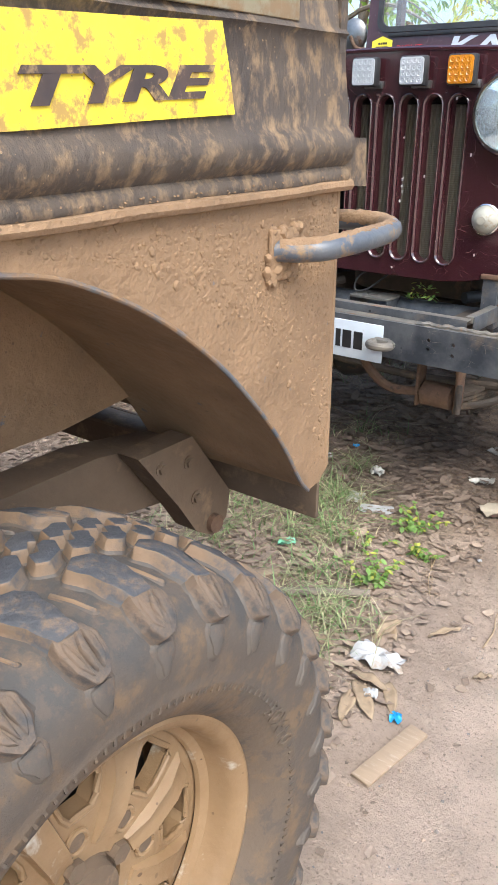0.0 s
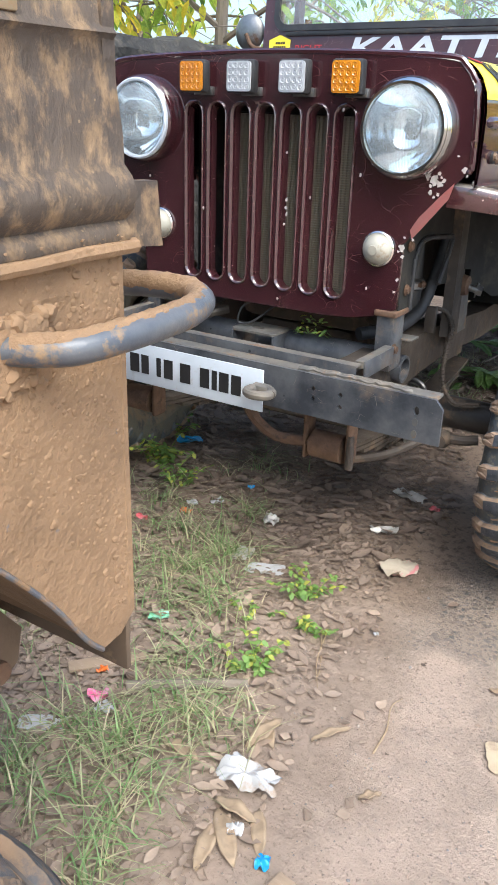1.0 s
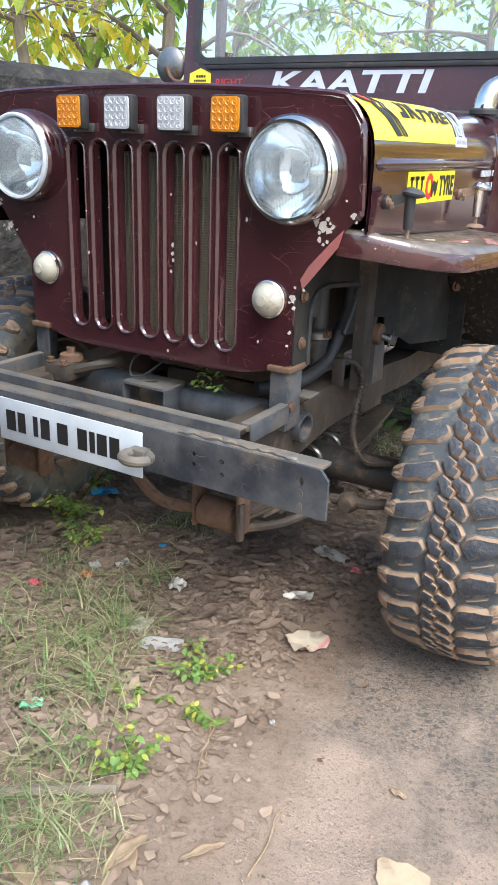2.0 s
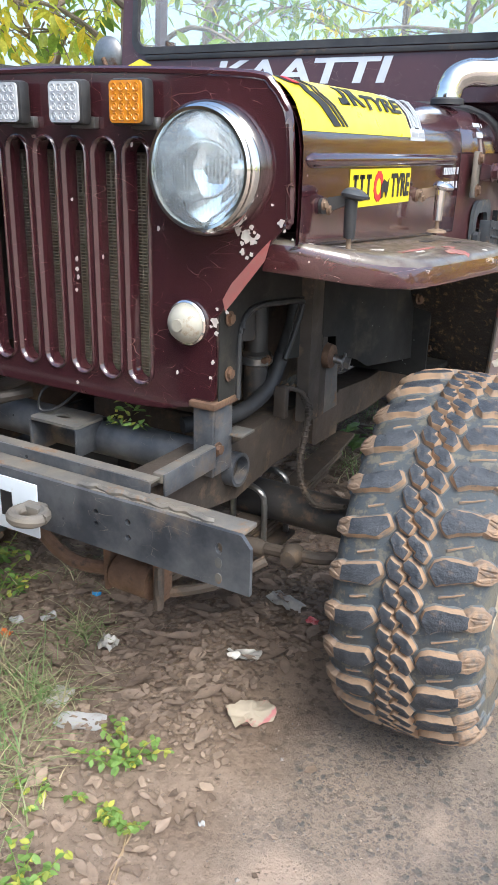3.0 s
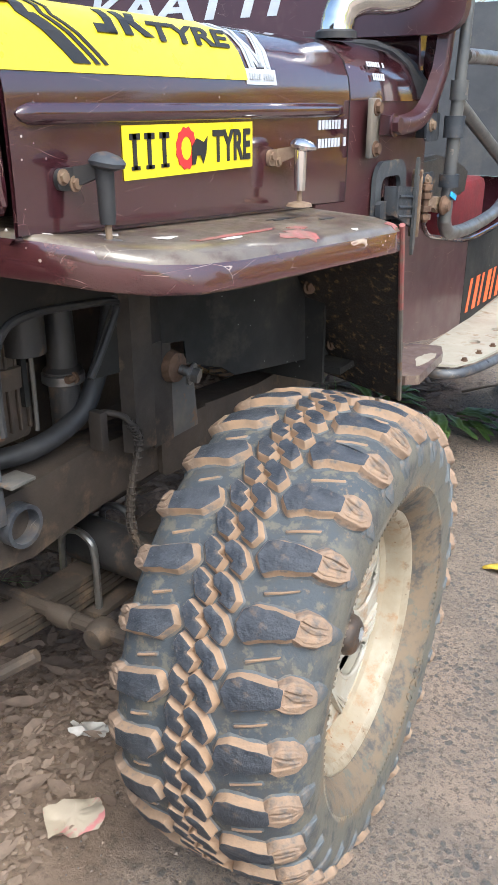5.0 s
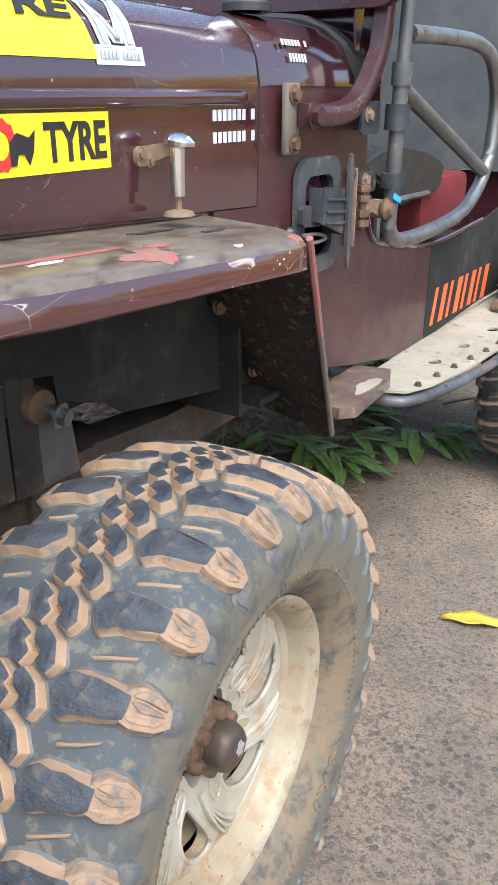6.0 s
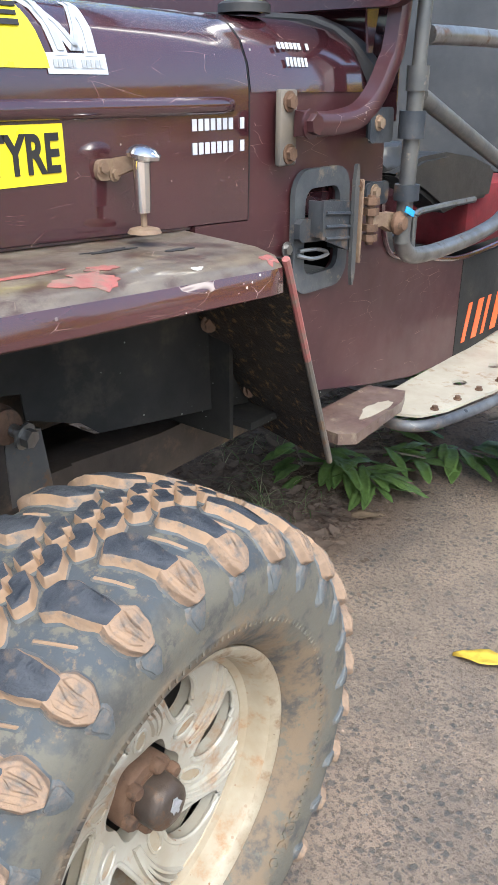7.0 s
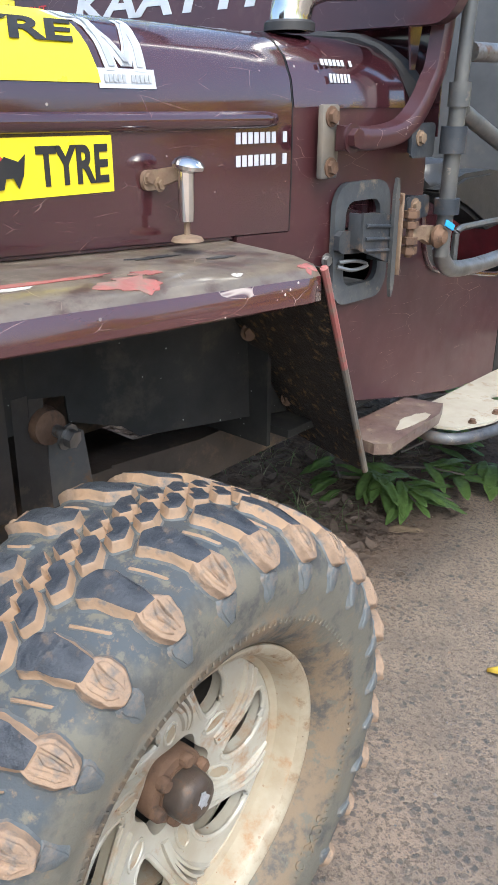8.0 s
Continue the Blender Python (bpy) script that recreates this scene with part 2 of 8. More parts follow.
tube_steel = surf("black_painted_tube", (0.085, 0.088, 0.092), (0.14, 0.135, 0.125), 14, (0.3, 0.5), metal=0.4, bump=0.15, stain=(0.36, 0.29, 0.23), stain_scale=26, stain_cut=(0.60, 0.70))
white_plastic = surf("cream_lens_plastic", (0.44, 0.42, 0.35), (0.35, 0.32, 0.26), 20, (0.3, 0.5), bump=0.05, stain=(0.25, 0.17, 0.1), stain_scale=30, stain_cut=(0.58, 0.7))
plate_white = surf("white_plate", (0.58, 0.62, 0.68), (0.50, 0.54, 0.60), 10, (0.35, 0.5), bump=0.03, stain=(0.40, 0.36, 0.32), stain_scale=24, stain_cut=(0.6, 0.75))
mirror_metal = surf("aged_silvered_reflector", (0.95, 0.97, 0.98), (0.90, 0.93, 0.96), 8, (0.05, 0.10), metal=1.0, bump=0.08, grain=40)
gasket = surf("grey_blue_rubber", (0.045, 0.052, 0.062), (0.085, 0.086, 0.088), 14, (0.5, 0.7), bump=0.15, stain=(0.24, 0.19, 0.14), stain_scale=20, stain_cut=(0.58, 0.7))
step_metal = surf("dusty_cream_metal", (0.40, 0.37, 0.30), (0.32, 0.28, 0.22), 9, (0.45, 0.65), bump=0.1, stain=(0.24, 0.15, 0.08), stain_scale=20, stain_cut=(0.56, 0.7))
ink = surf("black_lettering", (0.012, 0.012, 0.013), (0.022, 0.02, 0.02), 20, (0.5, 0.6), bump=0.02)
silver_ink = surf("white_lettering", (0.55, 0.57, 0.60), (0.48, 0.50, 0.53), 16, (0.4, 0.5), bump=0.02)
red_ink = surf("red_lettering", (0.55, 0.03, 0.03), (0.48, 0.025, 0.03), 16, (0.4, 0.5), bump=0.02)
orange_ink = surf("orange_lettering", (0.78, 0.13, 0.03), (0.68, 0.12, 0.04), 16, (0.5, 0.6), bump=0.03, stain=(0.35, 0.2, 0.12), stain_scale=20, stain_cut=(0.62, 0.7))
yellow_film = surf("yellow_sticker_film", (0.86, 0.70, 0.015), (0.80, 0.64, 0.02), 6, (0.25, 0.4), coat=0.3, bump=0.03, grain=20)
yellow_muddy = surf("muddy_yellow_film", (0.82, 0.62, 0.03), (0.76, 0.56, 0.05), 6, (0.4, 0.6), bump=0.2, grain=60, stain=(0.40, 0.25, 0.07), stain_scale=38, stain_cut=(0.50, 0.58), speck=(0.34, 0.21, 0.07), speck_scale=120, speck_share=0.5)
ink_muddy = surf("muddy_black_lettering", (0.05, 0.035, 0.032), (0.08, 0.05, 0.04), 20, (0.6, 0.8), stain=(0.38, 0.25, 0.11), stain_scale=40, stain_cut=(0.54, 0.66))
grey_film = surf("grey_sticker_film", (0.34, 0.36, 0.38), (0.42, 0.43, 0.45), 20, (0.3, 0.45), bump=0.02)
amber = surf("amber_lamp_plastic", (0.66, 0.25, 0.012), (0.56, 0.20, 0.012), 12, (0.2, 0.32), coat=0.6, bump=0.05)
clear_lamp = surf("clear_lamp_plastic", (0.54, 0.55, 0.57), (0.42, 0.44, 0.46), 14, (0.15, 0.26), coat=0.7, bump=0.05)
lens_glass = lamp_glass("fluted_lens_glass")
pane_glass = glass("windscreen_glass", (0.95, 0.98, 0.97), 0.0, False, 0.07)
fin_metal = surf("radiator_fins", (0.33, 0.29, 0.22), (0.42, 0.37, 0.27), 12, (0.5, 0.7), metal=0.3, bump=0.2)
canvas_black = surf("faded_black_canvas", (0.072, 0.074, 0.080), (0.100, 0.101, 0.106), 5, (0.7, 0.9), bump=0.25, grain=260, stain=(0.14, 0.13, 0.12), stain_scale=6, stain_cut=(0.55, 0.75))
vinyl_black = surf("black_vinyl", (0.016, 0.015, 0.015), (0.03, 0.028, 0.026), 8, (0.32, 0.48), bump=0.15, grain=160)
cloth_red = surf("red_seat_cloth", (0.16, 0.010, 0.014), (0.10, 0.008, 0.010), 20, (0.8, 0.95), bump=0.3, grain=200)
tread_top = surf("worn_tread_rubber", (0.024, 0.028, 0.037), (0.064, 0.069, 0.080), 34, (0.5, 0.7), bump=0.9, grain=130, stain=(0.17, 0.125, 0.09), stain_scale=40, stain_cut=(0.57, 0.74), depth=0.004, speck=(0.13, 0.13, 0.135), speck_scale=150, speck_share=0.35)
tread_side = surf("tan_dust_on_lug_flanks", (0.35, 0.225, 0.137), (0.25, 0.175, 0.12), 30, (0.75, 0.9), bump=0.7, grain=110, stain=(0.12, 0.122, 0.124), stain_scale=26, stain_cut=(0.56, 0.68))
tread_end = surf("tan_dust_on_lug_ends", (0.315, 0.210, 0.137), (0.225, 0.155, 0.108), 30, (0.75, 0.9), bump=0.9, grain=90, stain=(0.13, 0.115, 0.105), stain_scale=40, stain_cut=(0.52, 0.66), depth=0.004)
tyre_rubber = surf("dusty_tyre_rubber", (0.066, 0.078, 0.091), (0.120, 0.128, 0.130), 9, (0.6, 0.8), bump=0.8, grain=60, stain=(0.23, 0.172, 0.122), stain_scale=22, stain_cut=(0.49, 0.68), depth=0.005)
tyre_mud = surf("brown_muddy_tyre", (0.058, 0.052, 0.049), (0.098, 0.077, 0.060), 9, (0.6, 0.8), bump=0.6, grain=60, stain=(0.19, 0.115, 0.064), stain_scale=16, stain_cut=(0.54, 0.76))
lug_mud = surf("brown_dust_on_lug_ends", (0.150, 0.100, 0.066), (0.098, 0.073, 0.055), 26, (0.75, 0.9), bump=0.8, grain=90, stain=(0.060, 0.053, 0.050), stain_scale=30, stain_cut=(0.50, 0.62))
muddy_top = surf("worn_muddy_tread", (0.040, 0.042, 0.050), (0.075, 0.072, 0.074), 30, (0.5, 0.7), bump=0.7, grain=110, stain=(0.20, 0.13, 0.08), stain_scale=30, stain_cut=(0.54, 0.68), depth=0.004)
muddy_side = surf("mud_on_lug_flanks", (0.20, 0.125, 0.072), (0.12, 0.09, 0.066), 22, (0.75, 0.9), bump=0.6, grain=90, stain=(0.072, 0.068, 0.07), stain_scale=24, stain_cut=(0.50, 0.62))
dab_silver = surf("worn_silver_patch", (0.52, 0.53, 0.56), (0.34, 0.35, 0.37), 90, (0.3, 0.5), metal=0.4, bump=0.4, grain=200)
rim_white = surf("white_alloy_with_rust_stains", (0.385, 0.365, 0.315), (0.31, 0.27, 0.205), 9, (0.3, 0.5), coat=0.2, bump=0.12, grain=60, stain=(0.29, 0.155, 0.07), stain_scale=15, stain_cut=(0.52, 0.70), speck=(0.2, 0.1, 0.045), speck_scale=80, speck_share=0.35)
rim_barrel = surf("rust_stained_alloy_barrel", (0.355, 0.305, 0.225), (0.28, 0.22, 0.145), 14, (0.4, 0.6), coat=0.1, bump=0.2, grain=60, stain=(0.29, 0.155, 0.07), stain_scale=26, stain_cut=(0.52, 0.70), speck=(0.20, 0.09, 0.035), speck_scale=70, speck_share=0.6)
rim_edge = surf("grimy_cream_alloy_lip", (0.36, 0.315, 0.235), (0.26, 0.205, 0.14), 18, (0.35, 0.55), bump=0.2, grain=60, stain=(0.20, 0.13, 0.075), stain_scale=24, stain_cut=(0.52, 0.66), speck=(0.12, 0.08, 0.05), speck_scale=80, speck_share=0.4)
rim_brown = surf("mud_coated_alloy", (0.205, 0.122, 0.058), (0.275, 0.175, 0.092), 10, (0.38, 0.6), bump=0.4, grain=60, stain=(0.46, 0.40, 0.32), stain_scale=14, stain_cut=(0.60, 0.69), speck=(0.11, 0.062, 0.03), speck_scale=50, speck_share=0.5)
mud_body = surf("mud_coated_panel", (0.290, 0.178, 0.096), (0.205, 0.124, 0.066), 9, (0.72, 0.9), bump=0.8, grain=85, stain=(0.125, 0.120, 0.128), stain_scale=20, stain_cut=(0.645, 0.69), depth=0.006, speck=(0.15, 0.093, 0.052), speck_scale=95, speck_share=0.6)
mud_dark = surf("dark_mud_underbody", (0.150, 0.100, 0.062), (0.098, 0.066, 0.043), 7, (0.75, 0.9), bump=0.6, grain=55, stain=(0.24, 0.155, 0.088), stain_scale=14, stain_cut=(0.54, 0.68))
mud_clod = surf("dried_mud_clods", (0.285, 0.176, 0.096), (0.22, 0.134, 0.072), 30, (0.8, 0.95), bump=0.5, grain=120)
mud_canvas = surf("mud_smeared_canvas", (0.060, 0.045, 0.036), (0.110, 0.080, 0.056), 9, (0.7, 0.88), bump=0.9, grain=75, stain=(0.25, 0.163, 0.090), stain_scale=42, stain_cut=(0.48, 0.66), stretch=(1, 1, 0.6), depth=0.005, speck=(0.27, 0.18, 0.10), speck_scale=130, speck_share=0.5)
film_window = surf("dusty_canvas_window", (0.36, 0.31, 0.21), (0.26, 0.20, 0.125), 3, (0.3, 0.5), bump=0.1, stain=(0.30, 0.20, 0.11), stain_scale=24, stain_cut=(0.48, 0.6), scratch=(0.4, 0.33, 0.2))
arch_steel = surf("scraped_arch_edge", (0.10, 0.105, 0.12), (0.15, 0.145, 0.145), 18, (0.45, 0.6), metal=0.2, bump=0.3, stain=(0.26, 0.16, 0.088), stain_scale=20, stain_cut=(0.42, 0.54))
blue_tube = surf("worn_blue_grey_tube", (0.085, 0.095, 0.115), (0.15, 0.15, 0.155), 18, (0.35, 0.5), metal=0.3, bump=0.25, stain=(0.32, 0.21, 0.115), stain_scale=24, stain_cut=(0.50, 0.60))
wall_stone = surf("mossy_dark_concrete", (0.022, 0.020, 0.019), (0.05, 0.045, 0.039), 5, (0.85, 0.95), bump=1.0, grain=11, stain=(0.10, 0.085, 0.066), stain_scale=9, stain_cut=(0.54, 0.66), depth=0.05)
bark = surf("bark", (0.17, 0.135, 0.105), (0.28, 0.23, 0.18), 8, (0.85, 0.95), bump=0.8, grain=30, stretch=(1, 1, 0.3), depth=0.01)
paper = surf("crumpled_paper", (0.45, 0.44, 0.445), (0.36, 0.345, 0.335), 14, (0.7, 0.85), bump=0.15, stain=(0.31, 0.24, 0.185), stain_scale=26, stain_cut=(0.54, 0.66))
cup_paper = surf("printed_cream_paper", (0.46, 0.39, 0.30), (0.40, 0.33, 0.25), 14, (0.6, 0.8), bump=0.15, stain=(0.52, 0.20, 0.20), stain_scale=38, stain_cut=(0.56, 0.64), stretch=(1, 0.3, 1), speck=(0.20, 0.30, 0.36), speck_scale=60, speck_share=0.4)
pale_paper = surf("sodden_tan_paper", (0.46, 0.37, 0.25), (0.38, 0.29, 0.19), 14, (0.7, 0.85), bump=0.15, stain=(0.28, 0.20, 0.14), stain_scale=22, stain_cut=(0.54, 0.66))
card = surf("brown_board", (0.34, 0.245, 0.165), (0.28, 0.20, 0.135), 9, (0.8, 0.9), bump=0.15, stretch=(1, 6, 1), stain=(0.42, 0.33, 0.25), stain_scale=20)
foil_pink = surf("pink_wrapper", (0.70, 0.06, 0.22), (0.55, 0.30, 0.38), 40, (0.25, 0.4), bump=0.1)
foil_blue = surf("blue_wrapper", (0.02, 0.25, 0.60), (0.05, 0.33, 0.62), 30, (0.25, 0.4), bump=0.1)
foil_orange = surf("orange_wrapper", (0.78, 0.17, 0.02), (0.66, 0.16, 0.04), 30, (0.3, 0.5), bump=0.1)
foil_red = surf("red_wrapper", (0.55, 0.03, 0.05), (0.62, 0.25, 0.25), 50, (0.3, 0.5), bump=0.1)
foil_green = surf("green_film", (0.15, 0.50, 0.28), (0.3, 0.55, 0.42), 40, (0.3, 0.5), bump=0.1)
foil_silver = surf("silver_grey_packet", (0.42, 0.38, 0.34), (0.55, 0.52, 0.48), 40, (0.3, 0.5), metal=0.2, bump=0.2)
dry_leaf = leafy("dry_leaves", [(0.128, 0.089, 0.064), (0.212, 0.151, 0.111), (0.162, 0.115, 0.085), (0.243, 0.177, 0.133), (0.140, 0.099, 0.072), (0.30, 0.222, 0.169), (0.185, 0.133, 0.098)], 0.75)
# pale leaves; their colour also carries the brighter light on the front verge
pale_lit_leaf = leafy("pale_lit_dry_leaves", [(0.27, 0.195, 0.142), (0.20, 0.143, 0.105), (0.34, 0.252, 0.186), (0.235, 0.170, 0.125), (0.17, 0.121, 0.088)], 0.75)
tan_leafwood = surf("pale_twig", (0.40, 0.29, 0.18), (0.32, 0.22, 0.13), 30, (0.8, 0.9))
card_leaf = leafy("pale_bark_strip", [(0.5, 0.44, 0.36), (0.42, 0.36, 0.28)], 0.7)
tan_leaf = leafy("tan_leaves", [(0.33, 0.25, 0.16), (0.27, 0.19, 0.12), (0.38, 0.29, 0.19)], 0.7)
grass_mat = leafy("grass_blades", [(0.17, 0.27, 0.095), (0.25, 0.36, 0.14), (0.54, 0.45, 0.29), (0.14, 0.23, 0.08), (0.22, 0.32, 0.115), (0.46, 0.38, 0.24), (0.19, 0.29, 0.10), (0.58, 0.49, 0.33)], 0.5, 0.25)
weed_mat = leafy("weed_leaves", [(0.17, 0.28, 0.065), (0.22, 0.35, 0.09), (0.14, 0.24, 0.06), (0.52, 0.50, 0.09)], 0.5, 0.25)
crown_mat = leafy("tree_leaves", [(0.13, 0.23, 0.05), (0.22, 0.36, 0.07), (0.36, 0.50, 0.09), (0.17, 0.28, 0.06), (0.50, 0.58, 0.10)], 0.35, 0.7)
crown_yellow = leafy("yellowing_leaves", [(0.42, 0.58, 0.10), (0.62, 0.70, 0.13), (0.88, 0.68, 0.08), (0.52, 0.65, 0.12)], 0.4, 0.75)
# sunlight put into the leaf colour, for the golden reflection in the hood
crown_gold = leafy("sunlit_gold_leaves", [(0.80, 0.56, 0.12), (0.62, 0.60, 0.12), (0.88, 0.66, 0.16), (0.70, 0.48, 0.14)], 0.4, 0.8)
mango_leaf = leafy("fresh_green_leaves", [(0.21, 0.34, 0.09), (0.36, 0.52, 0.15), (0.15, 0.25, 0.07), (0.28, 0.43, 0.11), (0.42, 0.55, 0.18)], 0.45, 0.3)
yellow_leaf = leafy("yellow_leaf", [(0.62, 0.42, 0.04), (0.55, 0.40, 0.06)], 0.5)


def tyre_skin(name, hub, style):
    """Rubber of a side wall: bluish on the shoulder, dulled to olive by dust, tan towards the bead; hub: the axle in the thing's own space."""
    shoulder, middle, bead, grime = (((0.060, 0.069, 0.079), (0.132, 0.122, 0.098), (0.185, 0.136, 0.090), (0.072, 0.070, 0.066)) if style == "white"
                                     else ((0.062, 0.055, 0.050), (0.086, 0.067, 0.053), (0.115, 0.083, 0.058), (0.15, 0.098, 0.058)))
    m = bpy.data.materials.new(name)
    m.use_nodes = True
    n, ln = m.node_tree.nodes, m.node_tree.links.new
    b = n["Principled BSDF"]
    tc = n.new("ShaderNodeTexCoord")
    off = n.new("ShaderNodeVectorMath")
    off.operation = "SUBTRACT"
    off.inputs[1].default_value = hub
    ln(tc.outputs["Object"], off.inputs[0])
    flat = n.new("ShaderNodeVectorMath")
    flat.operation = "MULTIPLY"
    flat.inputs[1].default_value = (0, 1, 1)
    ln(off.outputs[0], flat.inputs[0])
    far = n.new("ShaderNodeVectorMath")
    far.operation = "LENGTH"
    ln(flat.outputs[0], far.inputs[0])

    def nz(scale, detail=7.0, rgh=0.65):
        t = n.new("ShaderNodeTexNoise")
        t.inputs["Scale"].default_value, t.inputs["Detail"].default_value, t.inputs["Roughness"].default_value = scale, detail, rgh
        ln(tc.outputs["Object"], t.inputs["Vector"])
        return t.outputs["Fac"]

    def band(src, a, c):
        r = n.new("ShaderNodeMapRange")
        r.interpolation_type = "SMOOTHSTEP"
        r.inputs["From Min"].default_value, r.inputs["From Max"].default_value = a, c
        ln(src, r.inputs["Value"])
        return r.outputs[0]

    def mix(f, a, c):
        x = n.new("ShaderNodeMix")
        x.data_type = "RGBA"
        ln(f, x.inputs[0])
        for socket, v in ((x.inputs[6], a), (x.inputs[7], c)):
            if isinstance(v, tuple):
                socket.default_value = (*v, 1)
            else:
                ln(v, socket)
        return x.outputs[2]
    shift = n.new("ShaderNodeMath")
    shift.operation = "MULTIPLY_ADD"
    shift.inputs[1].default_value, shift.inputs[2].default_value = 0.14, -0.07
    ln(nz(13.0), shift.inputs[0])
    where = n.new("ShaderNodeMath")
    where.operation = "ADD"
    ln(far.outputs["Value"], where.inputs[0])
    ln(shift.outputs[0], where.inputs[1])
    col = mix(band(where.outputs[0], 0.352, 0.318), shoulder, middle)
    col = mix(band(where.outputs[0], 0.285, 0.250), col, bead)
    col = mix(band(nz(21.0), 0.48, 0.66), col, grime)
    col = mix(band(nz(38.0), 0.52, 0.62), col, middle)
    col = mix(band(nz(95.0, 5.0), 0.58, 0.75), col, bead)
    ln(col, b.inputs["Base Color"])
    b.inputs["Roughness"].default_value, b.inputs["Specular IOR Level"].default_value = 0.72, 0.4
    bp = n.new("ShaderNodeBump")
    bp.inputs["Strength"].default_value, bp.inputs["Distance"].default_value = 0.6, 0.004
    ln(nz(60.0, 6.0), bp.inputs["Height"])
    ln(bp.outputs[0], b.inputs["Normal"])
    return m


# ---- building helpers ----
def link_mesh(name, bm, mats):
    me = bpy.data.meshes.new(name)
    bm.normal_update()
    bm.to_mesh(me)
    bm.free()
    for m in (mats if isinstance(mats, (list, tuple)) else [mats]):
        me.materials.append(m)
    return new(name, me)


def root_at(ob):
    while ob.parent:
        ob = ob.parent
    return ob.location.copy()


def part(name, bm, mat, parent, label="", smooth=35):
    """One mesh, drawn in world coordinates, under a thing or under a part."""
    bmesh.ops.translate(bm, verts=bm.verts, vec=-root_at(parent))
    if smooth:
        shade(bm, smooth)
    ob = link_mesh(name, bm, mat)
    ob.parent = parent
    if label:
        tagged(ob, label)
    return ob


def shade(bm, angle=35):
    bm.normal_update()
    for f in bm.faces:
        f.smooth = True
    for e in bm.edges:
        if len(e.link_faces) != 2 or e.calc_face_angle(0) > radians(angle):
            e.smooth = False


def thing(name, loc, label, category, group="", kind=""):
    ob = new(name)
    ob.location = loc
    ob.empty_display_size = 0.1
    return tagged(ob, label, category, group, kind)


def solo(name, bm, mat, label, category, group="", kind="", at=None, smooth=35):
    """A thing that is one mesh."""
    if at is None:
        lo = [min(v.co[i] for v in bm.verts) for i in range(3)]
        hi = [max(v.co[i] for v in bm.verts) for i in range(3)]
        at = ((lo[0] + hi[0]) / 2, (lo[1] + hi[1]) / 2, lo[2])
    at = Vector(at)
    bmesh.ops.translate(bm, verts=bm.verts, vec=-at)
    if smooth:
        shade(bm, smooth)
    ob = link_mesh(name, bm, mat)
    ob.location = at
    return tagged(ob, label, category, group, kind)


def box(x0, x1, y0, y1, z0, z1, bevel=0.0, bm=None, m=None, seg=2):
    own = bmesh.new()
    bmesh.ops.create_cube(own, size=1)
    for v in own.verts:
        v.co = Vector(((x0 + x1) / 2 + v.co.x * (x1 - x0), (y0 + y1) / 2 + v.co.y * (y1 - y0), (z0 + z1) / 2 + v.co.z * (z1 - z0)))
    if bevel:
        bmesh.ops.bevel(own, geom=own.edges[:], offset=bevel, segments=seg, affect="EDGES", profile=0.5)
    if m is not None:
        bmesh.ops.transform(own, matrix=m, verts=own.verts)
    return join(bm, own)


def join(bm, own, index=0):
    if index:
        for f in own.faces:
            f.material_index = index
    if bm is None:
        return own
    me = bpy.data.meshes.new("tmp")
    own.to_mesh(me)
    own.free()
    bm.from_mesh(me)
    bpy.data.meshes.remove(me)
    return bm


def smooth_line(pts, steps=6):
    """A Catmull-Rom line through the points."""
    p = [Vector(q) for q in pts]
    p = [2 * p[0] - p[1]] + p + [2 * p[-1] - p[-2]]
    out = []
    for i in range(1, len(p) - 2):
        a, b, c, d = p[i - 1:i + 3]
        for k in range(steps):
            t = k / steps
            out.append(0.5 * (2 * b + (c - a) * t + (2 * a - 5 * b + 4 * c - d) * t * t + (3 * b - a - 3 * c + d) * t ** 3))
    return out + [p[-2]]


def tube(pts, r, n=10, steps=6, bm=None, taper=None, hollow=False):
    line = smooth_line(pts, steps) if steps > 1 else [Vector(q) for q in pts]
    own = bmesh.new()
    rings = []
    up = Vector((0.12, 0.31, 0.94)).normalized()
    for i, c in enumerate(line):
        d = (line[min(i + 1, len(line) - 1)] - line[max(i - 1, 0)]).normalized()
        s = d.cross(up)
        if s.length < 0.05:
            s = d.cross(Vector((1, 0, 0)))
        s.normalize()
        u = s.cross(d)
        rr = r if taper is None else r + (taper - r) * i / (len(line) - 1)
        rings.append([own.verts.new(c + (s * math.cos(a) + u * math.sin(a)) * rr) for a in (2 * math.pi * k / n for k in range(n))])
    for a, b in zip(rings, rings[1:]):
        for k in range(n):
            own.faces.new((a[k], a[(k + 1) % n], b[(k + 1) % n], b[k]))
    if not hollow:
        own.faces.new(rings[0][::-1])
        own.faces.new(rings[-1])
    bmesh.ops.recalc_face_normals(own, faces=own.faces)
    return join(bm, own)


def rod(a, b, r, n=10, bm=None):
    return tube([a, b], r, n, 1, bm)


